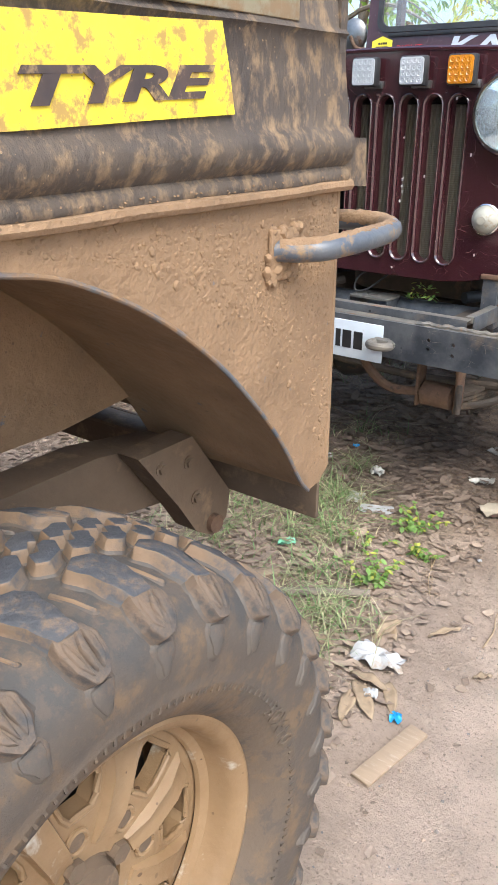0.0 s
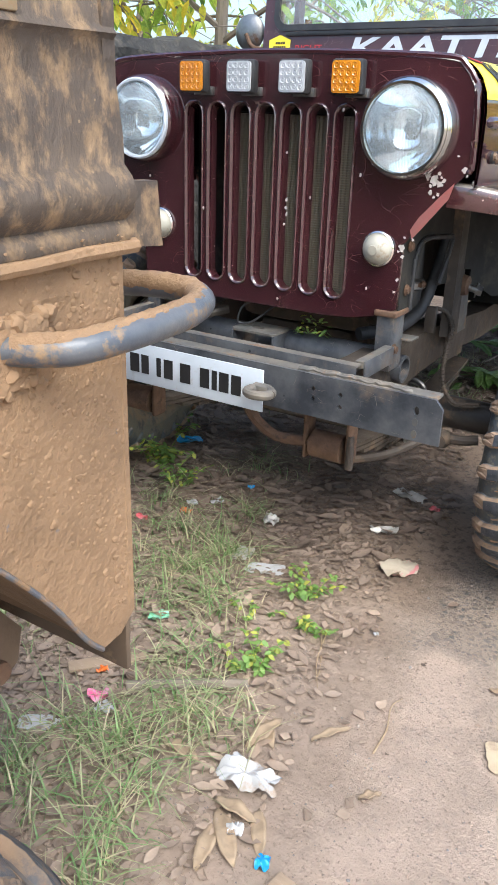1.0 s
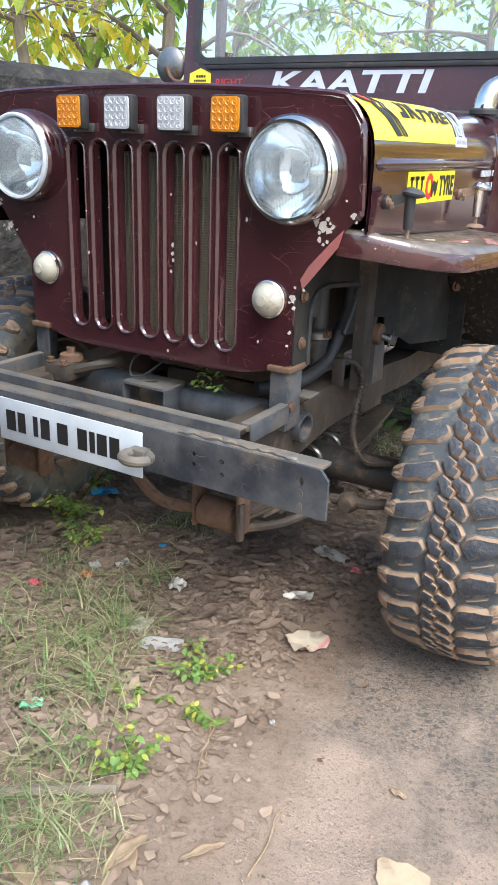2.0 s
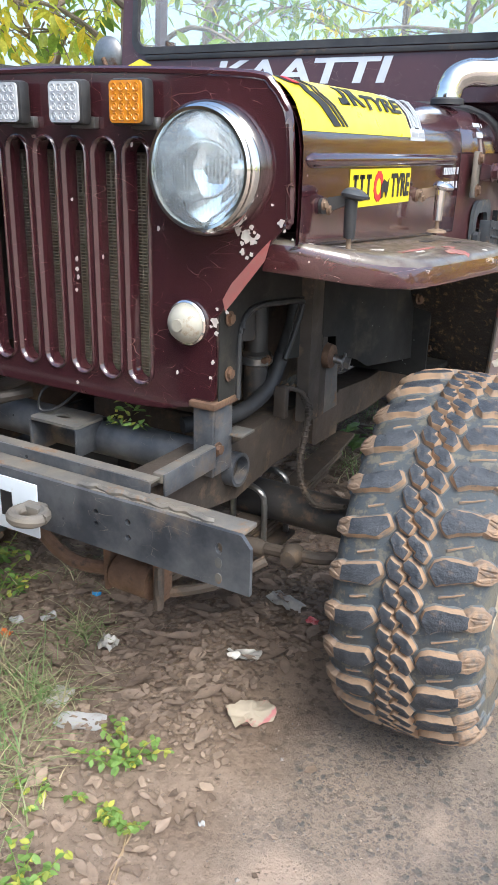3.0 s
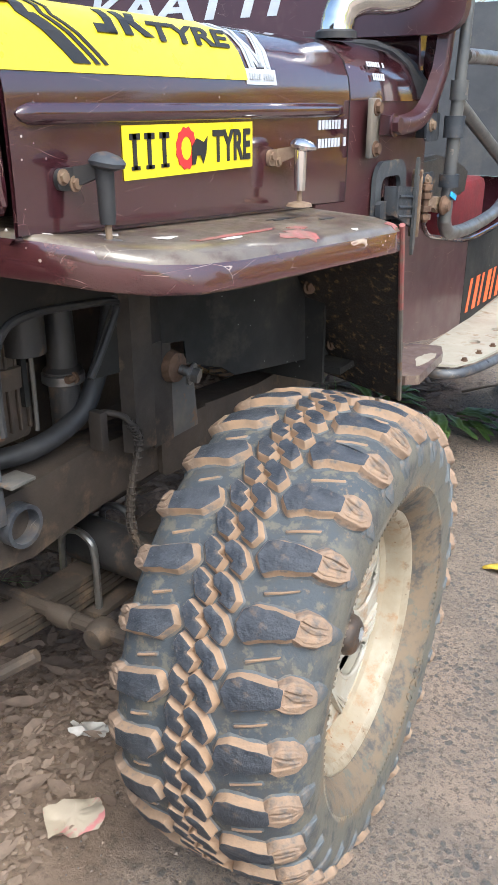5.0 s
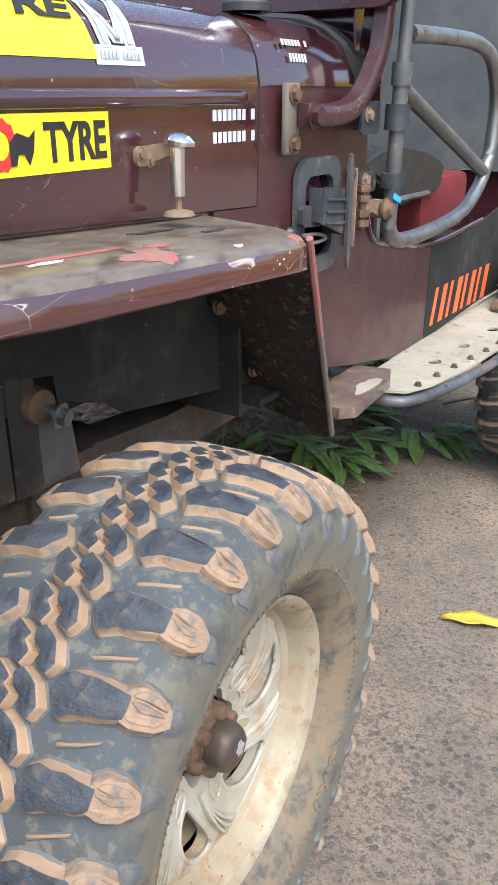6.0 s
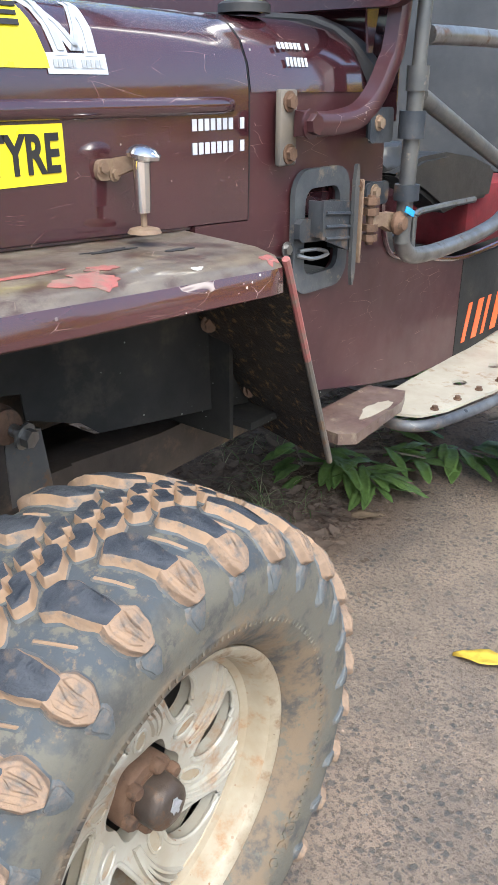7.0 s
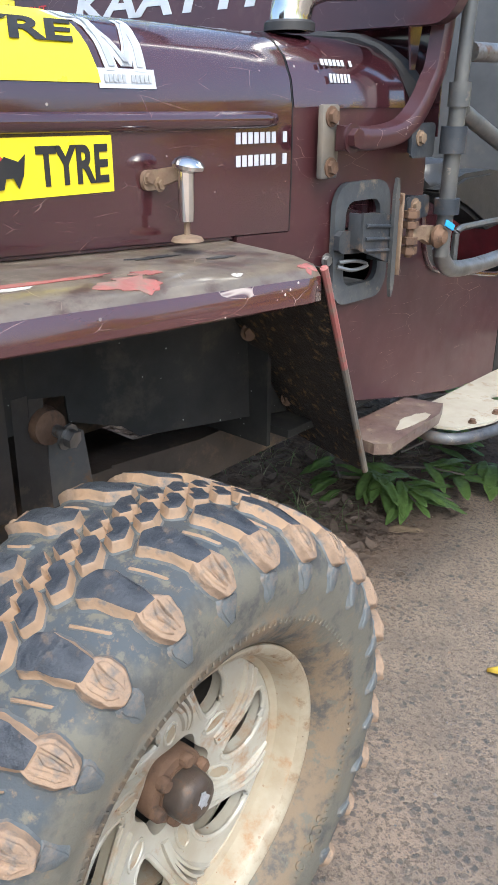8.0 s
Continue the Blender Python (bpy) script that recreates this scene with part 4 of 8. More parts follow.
def tread_blocks(mud):
    """The moulded pieces of one pitch, centred on the axle, at the top of the wheel: (across, along) in millimetres."""
    def shoulder(lug, end, low, leaves):
        bm = lug_shape(lug)
        lug_shape(end, DEEP - 0.0008, mats=(2, 2, 2, 3), bm=bm)
        lug_shape(low, 0.0045, mats=(3, 3, 3, 3), flare=0.8, bm=bm)
        for one in leaves:
            lug_shape(one, 0.0026, DEEP - 0.0022, mats=(2, 2, 2, 2), flare=0.12, bm=bm)
        return bm
    outer = ([(39, 1), (45, 20), (59, 28), (82, 29), (112, 28), (113, 4), (92, -5), (74, -8), (54, -19)],
             [(107, 30), (118, 39), (133, 39), (148, 30), (150, 13), (138, 1), (119, -2), (107, 3)],
             [(155, 33), (164, 33), (184, 25), (184, 18), (164, 6), (155, 8)],
             [[(112, 27), (119, 35), (133, 34), (144, 25.5), (128, 25.5)], [(112, 22), (125, 22), (143, 19.5), (126, 15)], [(112, 8), (126, 11), (144, 15.5), (136, 6), (120, 3)]])
    inner = ([(-40, -24), (-51, -6), (-75, -14), (-112, -25), (-112, -55), (-80, -48), (-60, -47)],
             [(-108, -27), (-120, -23), (-134, -27), (-146, -34), (-146, -48), (-135, -56), (-120, -57), (-108, -52)],
             [(-155, -32), (-164, -30), (-184, -36), (-184, -44), (-164, -56), (-155, -54)],
             [[(-113, -30), (-120, -27), (-141, -35), (-128, -38)], [(-113, -49), (-121, -53), (-142, -46), (-128, -43)]])
    left = [(-30, 10), (-9, -1), (-13.5, -9), (-0.5, -16), (-6, -31), (-24, -24), (-35, -3)]
    right = [(1.5, 13), (22, 2), (33.5, -16), (27, -30), (9, -22), (11.5, -13.5), (-2.5, -6.5), (-5.5, 4)]
    kinds = (("shoulder_outer", lambda: shoulder(*outer)), ("shoulder_inner", lambda: shoulder(*inner)), ("centre_a", lambda: lug_shape(left, flare=0.7, gap=0.002)), ("centre_b", lambda: lug_shape(right, flare=0.7, gap=0.002)),
             ("rib_outer", lambda: lug_shape([(60, -40), (61, -42.4), (101, -27), (102, -24.6)], 0.0036, mats=(1, 1, 3, 3), flare=0.4, gap=0.001)),
             ("rib_inner", lambda: lug_shape([(-64, -71), (-65, -73.4), (-93, -85), (-94, -82.6)], 0.0036, mats=(1, 1, 3, 3), flare=0.4, gap=0.001)))
    mats = [tread_top, tread_side, tread_end, tyre_rubber] if not mud else [muddy_top, muddy_side, lug_mud, tyre_mud]
    out = {}
    for key, make in kinds:
        out[key] = []
        for k in range(5):
            own = make()
            bmesh.ops.recalc_face_normals(own, faces=own.faces)
            for v in own.verts:
                q = v.co * 70 + Vector((k * 7.3, len(key), 0))
                v.co += Vector((noise.noise(q), noise.noise(q + Vector((3, 9, 1))), 0.7 * noise.noise(q + Vector((8, 2, 5))))) * 0.0024
            shade(own, 38)
            me = bpy.data.meshes.new("tread_" + key)
            own.to_mesh(me)
            own.free()
            for m in mats:
                me.materials.append(m)
            out[key].append(me)
    return out


BLOCKS, MUDDY_BLOCKS = tread_blocks(False), tread_blocks(True)


def tyre_profile():
    """Carcass section, (radius, along the axle from the middle)."""
    half = [(r, a) for a, r in SECTION]
    return [(r, -a) for r, a in half[::-1]] + half[1:]


def wheel(owner, x, y, side, rim_mat, style, near=True, spin=0.0, label="", steer=0.0):
    """side: +1 if the outer face looks along +x. The wheel's own mesh is its barrel."""
    c = Vector((x, y, AXLE_Z))
    barrel = lathe([(0.200, -0.11), (0.190, -0.10), (0.184, 0.0), (0.181, 0.020), (0.176, 0.020), (0.178, 0.0), (0.184, -0.105)], c, "x", 48, sign=side)
    w = part("wheel", barrel, rim_mat, owner, label)
    cas = lathe(tyre_profile(), c, "x", 120 if near else 48, sign=side)
    if near:
        # the moulded size, reading clockwise with the letter tops outwards
        def moulded(u, v, d):
            a = radians(-38 if style == "white" else 34) - u / 0.25
            ax, r, nx, nr = on_section(ALONG[-6] + 0.004 - v)
            return c + Vector((side * (ax + nx * d), (r + nr * d) * math.cos(a), (r + nr * d) * math.sin(a)))
        join(cas, words("30X10", 0.030, moulded, 0.0022, fat=0.015))
        for k in range(150):
            m = Matrix.Translation(c) @ Matrix.Rotation(radians(k * 2.4), 4, "X")
            join(cas, box(0.1405 * side - 0.003, 0.1405 * side + 0.0022, -0.0022, 0.0008, 0.262, 0.271, m=m))
    dust = tyre_skin("dusty_tyre_wall" if style == "white" else "muddy_tyre_wall", c - root_at(owner), style)
    part("tyre", cas, dust, w)
    root = root_at(owner)
    blocks = MUDDY_BLOCKS if style == "brown" else BLOCKS
    tops = []
    for i in range(PITCH):
        a0 = STEP * i + spin
        for key, da in (("shoulder_outer", 0), ("shoulder_inner", 0), ("centre_a", 0), ("centre_a", 0.5), ("centre_b", 0), ("centre_b", 0.5), ("rib_outer", 0), ("rib_inner", 0)):
            m = Matrix.Translation(c) @ Matrix.Rotation(a0 + da * STEP, 4, "X") @ (Matrix.Rotation(math.pi, 4, "Z") if side < 0 else Matrix())
            if near:
                lug = new("tread_block" if key[:3] != "rib" else "tread_rib", blocks[key][(i * 3 + len(key)) % 5])
                lug.parent = w
                lug.matrix_basis = Matrix.Translation(-root) @ m
            else:
                tops.append((blocks[key][i % 5], m))
    if not near:
        tr = bmesh.new()
        for me, m in tops:
            tmp = me.copy()
            tmp.transform(m)
            tr.from_mesh(tmp)
            bpy.data.meshes.remove(tmp)
        tagged(part("tread", tr, list(blocks["centre_a"][0].materials), w, smooth=0), kind="stuff")
    rim_face(w, c, side, rim_mat, style)
    if steer:
        q = c - root
        w.matrix_basis = Matrix.Translation(q) @ Matrix.Rotation(steer, 4, "Z") @ Matrix.Translation(-q)
    return w


def rim_face(w, c, s, mat, style):
    """Outer lip, spoked disc, hub and nuts."""
    out, grow = (0.0, 1.0) if style == "white" else (0.004, 1.025)
    lip = lathe([(r * grow, d) for r, d in ((0.2035, 0.082), (0.207, 0.094), (0.2125, 0.0985), (0.2165, 0.1005), (0.2160, 0.1045), (0.2120, 0.1060), (0.2050, 0.1030), (0.1990, 0.0960), (0.1950, 0.0860), (0.1925, 0.0720), (0.1900, 0.0640), (0.1810, 0.0580), (0.1790, 0.0520), (0.1880, 0.0460))],
                c + Vector((s * out, 0, 0)), "x", 96, closed=True, sign=s)
    for f in lip.faces:
        if (f.calc_center_median().x - c.x) * s - out < 0.0975 and (f.calc_center_median() - c).yz.length < 0.203:
            f.material_index = 1
    part("rim_lip", lip, [rim_edge, rim_barrel] if style == "white" else [mat, mat], w)
    # drum made wide and black: the shade inside the windows is in its colour
    wide = 0.158 if style == "white" else 0.174
    part("brake_drum", lathe([(0.0, -0.05), (wide - 0.003, -0.05), (wide, -0.02), (wide - 0.008, -0.012), (0.0, -0.010)], c, "x", 32, sign=s), axle_black, w, "brake drum, black for the shade behind the rim windows")
    (swept_disc if style == "white" else spoked_disc)(w, c, s, mat, out)
    hub_mat = rust if style == "white" else mud_dark
    if style == "white":
        # bolted flange, locking hub with rounded flanks and a worn tip
        part("hub", lathe([(0.0, -0.01), (0.046, -0.01), (0.050, 0.022), (0.050, 0.042), (0.047, 0.047), (0.036, 0.049), (0.036, 0.053), (0.0, 0.053)], c, "x", 36, sign=s), hub_mat, w)
        for k in range(6):
            a = 2 * math.pi * k / 6 + 0.22
            q = c + Vector((s * 0.046, 0.0415 * math.cos(a), 0.0415 * math.sin(a)))
            part("lug_nut", lathe([(0.0, 0.014), (0.0075, 0.0135), (0.0100, 0.010), (0.0105, 0.0), (0.0, 0.0)], q, "x", 10, sign=s), hub_mat, w)
        rows = []
        for d, r, sq in ((0.048, 0.034, 0.0), (0.058, 0.0345, 0.25), (0.072, 0.0345, 0.5), (0.080, 0.032, 0.55), (0.086, 0.026, 0.5), (0.0885, 0.016, 0.2), (0.089, 0.006, 0.0)):
            ring = []
            for i in range(24):
                a = 2 * math.pi * i / 24
                k = r * (1 - 0.12 * sq * (1 - math.cos(6 * a)) * 0.5)
                ring.append(c + Vector((s * d, k * math.cos(a), k * math.sin(a))))
            rows.append(ring)
        part("hub_cap", loft(rows), hub_cap_metal, w, "dark free-wheel hub cap")
        random.seed(77)
        ring = [(0.012 * rand(0.45, 1.15) * math.cos(a), 0.016 * rand(0.45, 1.15) * math.sin(a)) for a in (2 * math.pi * i / 16 for i in range(16))]
        part("paint_dab", sheet(ring, [], lambda u, v, d: c + Vector((s * (0.0892 + d), u + 0.002, v + 0.004)), 0.0012), dab_silver, w, "worn silvery patch on the hub cap", smooth=0)
    else:
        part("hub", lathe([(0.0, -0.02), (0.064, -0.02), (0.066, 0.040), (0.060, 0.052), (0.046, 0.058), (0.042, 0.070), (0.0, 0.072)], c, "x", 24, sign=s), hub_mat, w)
        for k in range(5):
            a = 2 * math.pi * k / 5 + 0.5
            part("lug_nut", bolt(c + Vector((s * 0.048, 0.056 * math.cos(a), 0.056 * math.sin(a))), (s, 0, 0), 0.0125, 0.022), hub_mat, w)


def swept_disc(w, c, s, mat, out):
    """Six swept spokes between teardrop windows, each with stepped ridges and an oval hollow."""
    def place(u, v, d):
        r = math.hypot(u, v)
        dish = 0.034 + 0.022 * min(1.0, max(0.0, (r - 0.055) / 0.10)) ** 0.8
        return c + Vector((s * (dish + d), u, v))
    n = 6
    holes = []
    for k in range(n):
        a = 2 * math.pi * k / n + radians(3)
        win = []
        for i in range(26):
            t = 2 * math.pi * i / 26
            rr = 0.133 + 0.042 * math.cos(t)
            half = 0.042 * math.sin(t) * (0.82 + 0.30 * math.cos(t))
            ang = a + half / rr + 0.20 * (rr - 0.133) / 0.039
            win.append((rr * math.cos(ang), rr * math.sin(ang)))
        holes.append(win)
    ringo = [(0.1815 * math.cos(2 * math.pi * i / 72), 0.1815 * math.sin(2 * math.pi * i / 72)) for i in range(72)]
    bore = [((0.062 + 0.006 * math.cos(6 * 2 * math.pi * i / 60)) * math.cos(2 * math.pi * i / 60), (0.062 + 0.006 * math.cos(6 * 2 * math.pi * i / 60)) * math.sin(2 * math.pi * i / 60)) for i in range(60)]
    disc = sheet(ringo, holes + [bore], lambda u, v, d: place(u, v, d - 0.024), 0.024)
    part("disc", disc, mat, w, smooth=40)
    for k, win in enumerate(holes):
        # rolled edge of the window
        part("window_edge", tube([place(u, v, -0.003) for u, v in win + win[:1]], 0.0048, 8, 1), mat, w)
        a = 2 * math.pi * (k + 0.5) / n + radians(3)
        for j, off in enumerate((-0.20, -0.12, -0.04)):
            secs = []
            for i in range(11):
                t = i / 10
                rr = 0.080 + 0.100 * t
                ang = a + off * (0.55 + 0.45 * t) + 0.20 * (rr - 0.133) / 0.039
                half = (0.0052 - 0.0008 * t) / rr
                top = (0.011 - 0.0022 * j) * math.sin(math.pi * min(1, 0.10 + t * 0.80)) ** 0.7
                secs.append([place(rr * math.cos(q), rr * math.sin(q), d) for q, d in ((ang - half, -0.004), (ang - half * 0.85, top), (ang + half * 0.2, top), (ang + half, -0.003))])
            part("spoke", loft(secs), mat, w)
        # oval hollow at the spoke's root, rusty inside
        q = a + 0.02
        oval = []
        for i in range(20):
            t = 2 * math.pi * i / 20
            u, v = 0.092 + 0.019 * math.cos(t), 0.0105 * math.sin(t)
            oval.append((u * math.cos(q) - v * math.sin(q), u * math.sin(q) + v * math.cos(q)))
        part("hollow", sheet(oval, [], place, 0.0009), rim_barrel, w, smooth=0)
        part("hollow_edge", tube([place(u, v, 0.0005) for u, v in oval + oval[:1]], 0.0028, 6, 1), mat, w)


def spoked_disc(w, c, s, mat, out):
    """Eight broad flat spokes with bevelled flanks and squarish windows, and round bolt pockets."""
    def place(u, v, d):
        r = math.hypot(u, v)
        dish = 0.052 + 0.012 * math.sin(min(r, 0.18) / 0.18 * math.pi)
        return c + Vector((s * (dish + d), u, v))
    n, turn = 8, radians(-3)
    holes = []
    for k in range(n):
        a = 2 * math.pi * k / n + turn
        win = []
        for rr, half in ((0.116, 0.016), (0.128, 0.024), (0.148, 0.030), (0.164, 0.031), (0.172, 0.024)):
            win.append((rr, half))
        loop = [(rr, h) for rr, h in win] + [(rr, -h) for rr, h in win[::-1]]
        pts = []
        for rr, h in [(0.115, -0.007), (0.115, 0.007)] + loop:
            pts.append((rr * math.cos(a + h / rr), rr * math.sin(a + h / rr)))
        holes.append(pts)
    ringo = [(0.188 * math.cos(2 * math.pi * i / 72), 0.188 * math.sin(2 * math.pi * i / 72)) for i in range(72)]
    bore = [(0.052 * math.cos(2 * math.pi * i / 24), 0.052 * math.sin(2 * math.pi * i / 24)) for i in range(24)]
    part("disc", sheet(ringo, holes + [bore], lambda u, v, d: place(u, v, d - 0.026), 0.026), mat, w, smooth=40)
    for k, win in enumerate(holes):
        part("window_edge", tube([place(u, v, -0.002) for u, v in win + win[:1]], 0.0042, 8, 1), mat, w)
        a = 2 * math.pi * (k + 0.5) / n + turn
        rows = []
        for rr, half, top in ((0.070, 0.018, 0.003), (0.100, 0.019, 0.010), (0.140, 0.021, 0.012), (0.168, 0.024, 0.008), (0.180, 0.029, -0.004)):
            rows.append([place(rr * math.cos(a + h / rr), rr * math.sin(a + h / rr), d) for h, d in ((-half, -0.006), (-half * 0.72, top), (-half * 0.2, top - 0.002), (half * 0.2, top - 0.002), (half * 0.72, top), (half, -0.006))])
        part("spoke", loft(rows), mat, w)
        q = a - 0.30
        u0, v0 = 0.088 * math.cos(q), 0.088 * math.sin(q)
        pocket = [(u0 + 0.013 * math.cos(2 * math.pi * i / 16), v0 + 0.013 * math.sin(2 * math.pi * i / 16)) for i in range(16)]
        part("pocket", sheet(pocket, [], place, 0.0008), mud_dark, w, smooth=0)
        part("pocket_edge", tube([place(u, v, 0.0006) for u, v in pocket + pocket[:1]], 0.003, 6, 1), mat, w)


# ---- maroon jeep ----
CX = -1.058          # the jeep's middle
jeep = thing("jeep", (CX, 3.6, 0), "parked maroon open jeep with chrome headlamps and big muddy tyres", "jeep")
FACE_Y = 2.320


def on_face(dy):
    return lambda u, v, w: (u, FACE_Y - dy - w, v)


def build_grille():
    half = [(0.0, 0.716), (0.20, 0.716), (0.27, 0.722), (0.345, 0.738), (0.385, 0.757), (0.388, 0.84), (0.388, 0.912), (0.43, 0.968), (0.48, 1.036), (0.520, 1.080), (0.527, 1.103), (0.520, 1.235),
            (0.508, 1.268), (0.486, 1.294), (0.45, 1.309), (0.25, 1.319), (0.0, 1.324)]
    outline = [(CX + u, v) for u, v in half] + [(CX - u, v) for u, v in half[-2:0:-1]]
    cells = [CX + (k - 3) * 0.0725 for k in range(7)]
    slots = [slot_loop(c, 0.760, 1.214, 0.061) for c in cells]
    lamps = []
    for s in (-1, 1):
        lamps.append([(CX + s * 0.376 + 0.088 * math.cos(2 * math.pi * i / 36), 1.164 + 0.088 * math.sin(2 * math.pi * i / 36)) for i in range(36)])
    g = part("grille", sheet(outline, slots + lamps, on_face(-0.004), 0.004), paint, jeep, "dark maroon pressed-steel grille panel with seven slots", smooth=30)
    # pressed rim round each slot
    for c in cells:
        own = bmesh.new()
        rows = []
        for grow, dy in ((0.0, 0.0015), (0.0, -0.004), (-0.0025, -0.0055), (-0.006, -0.003), (-0.0085, 0.006), (-0.0095, 0.024)):
            w = 0.061 + 2 * grow
            rows.append([own.verts.new((u, FACE_Y + dy, v)) for u, v in slot_loop(c + 0.003 * dy / 0.024, 0.760 - grow, 1.214 + grow, w, 8)])
        k = len(rows[0])
        for ra, rb in zip(rows, rows[1:]):
            for i in range(k):
                own.faces.new((ra[i], ra[(i + 1) % k], rb[(i + 1) % k], rb[i]))
        bmesh.ops.recalc_face_normals(own, faces=own.faces)
        part("slot_rim", own, paint, g, smooth=60)
    # rolled edge round the shell
    pts = [Vector((outline[i][0], FACE_Y + 0.004, outline[i][1])) for i in range(len(outline)) if outline[i][1] > 1.05]
    part("rolled_edge", tube(pts, 0.0075, 8, 3), paint, g)
    # returned side flanges and shell depth
    sec_o = [Vector((u, FACE_Y, v)) for u, v in outline]
    rim = bmesh.new()
    rows = [[rim.verts.new(p + Vector((0, d, 0))) for p in sec_o] for d in (0.002, 0.0085)]
    k = len(sec_o)
    for i in range(k):
        rim.faces.new((rows[0][i], rows[0][(i + 1) % k], rows[1][(i + 1) % k], rows[1][i]))
    part("flange", rim, paint, g)
    # chipped paint at the lower shoulders
    random.seed(3)
    for s, spots in ((1, ((-0.61, 1.058, 0.014), (-0.627, 1.070, 0.011), (-0.596, 1.052, 0.010), (-0.617, 1.034, 0.008), (-0.600, 1.075, 0.006), (-0.545, 1.085, 0.010), (-0.672, 0.905, 0.012), (-0.668, 0.885, 0.007), (-0.632, 1.078, 0.006), (-0.588, 1.06, 0.007), (-0.675, 0.83, 0.006), (-0.68, 0.80, 0.005))),
                     (-1, ((-1.575, 1.075, 0.012), (-1.552, 1.045, 0.013), (-1.56, 1.06, 0.010), (-1.51, 0.995, 0.013), (-1.518, 0.985, 0.008), (-1.585, 1.09, 0.006)))):
        spots = [(x, z, r * 0.72) for x, z, r in spots] + [(x + rand(-0.03, 0.03), z + rand(-0.03, 0.03), rand(0.0015, 0.004)) for x, z, r in spots for _ in range(3) if r > 0.007]
        for x, z, r in spots:
            ring = []
            for i in range(11):
                a = 2 * math.pi * i / 11
                q = r * rand(0.55, 1.25)
                ring.append((x + q * math.cos(a), z + q * math.sin(a)))
            part("paint_chip", sheet(ring, [], on_face(0.0012), 0.0012), chip_white, g, "bare pale primer where paint has chipped", smooth=0)
    for x, z, r in ((-0.985, 0.99, 0.004), (-0.99, 1.10, 0.003), (-0.845, 1.2, 0.003), (-0.99, 0.93, 0.003), (-0.92, 1.0, 0.003), (-1.24, 0.95, 0.003), (-0.75, 0.80, 0.003), (-1.0, 0.74, 0.003), (-0.986, 0.97, 0.004), (-0.984, 0.955, 0.003), (-0.79, 1.06, 0.003), (-1.42, 1.02, 0.003)):
        ring = [(x + r * rand(0.6, 1.3) * math.cos(i), z + 1.5 * r * rand(0.6, 1.3) * math.sin(i)) for i in range(6)]
        part("paint_chip", sheet(ring, [], on_face(0.0065), 0.001), chip_white, g, smooth=0)
    # old red paint along the sloping edge
    red = [(-0.60, 1.030), (-0.575, 1.055), (-0.585, 1.02), (-0.645, 0.945), (-0.662, 0.925), (-0.668, 0.945), (-0.650, 0.975)]
    part("old_paint", sheet([(u + 0.012, v + 0.002) for u, v in red], [], on_face(0.0008), 0.001), chip_red, g, "older red paint showing through", smooth=0)
    return g


def headlamp(s):
    c = Vector((CX + s * 0.376, FACE_Y, 1.164))
    h = part("headlamp", lathe([(0.086, 0.02), (0.1085, 0.0), (0.1095, -0.006), (0.107, -0.028), (0.101, -0.036), (0.098, -0.034), (0.094, -0.02), (0.086, 0.0)], c, "y", 56, closed=True),
             paint if s < 0 else chrome, jeep, "round headlamp with a chrome ring" if s > 0 else "round headlamp with a worn maroon ring")
    part("bezel", lathe([(0.100, -0.034), (0.1005, -0.042), (0.097, -0.047), (0.092, -0.046), (0.090, -0.040), (0.091, -0.030)], c, "y", 56, closed=True), chrome if s > 0 else plate_white, h)
    part("reflector", lathe([(0.091, -0.032), (0.080, -0.012), (0.062, 0.014), (0.040, 0.032), (0.018, 0.040), (0.0, 0.041)], c, "y", 40), mirror_metal, h)
    part("bulb_shield", lathe([(0.0, -0.006), (0.012, -0.004), (0.013, 0.02), (0.010, 0.036), (0.0, 0.036)], c, "y", 16), chrome, h)
    lens = lathe([(0.092, -0.034), (0.088, -0.043), (0.070, -0.051), (0.045, -0.056), (0.020, -0.0585), (0.0, -0.059), (0.0, -0.056), (0.020, -0.0555), (0.045, -0.053), (0.070, -0.048), (0.086, -0.040), (0.089, -0.034)], c, "y", 48, closed=False)
    ln = part("lens", lens, lens_glass, h, "fluted clear glass lens")
    ln.visible_shadow = False


def marker_lamp(s):
    c = Vector((CX + s * 0.328, FACE_Y, 0.897))
    m = part("side_lamp", lathe([(0.0, 0.0), (0.041, 0.0), (0.0415, -0.006), (0.038, -0.009), (0.036, -0.007)], c, "y", 28), chrome, jeep, "small round cream-white side lamp")
    part("lens", lathe([(0.037, -0.006), (0.036, -0.013), (0.030, -0.024), (0.020, -0.031), (0.012, -0.034), (0.011, -0.0375), (0.0, -0.038)], c, "y", 28), white_plastic, m)


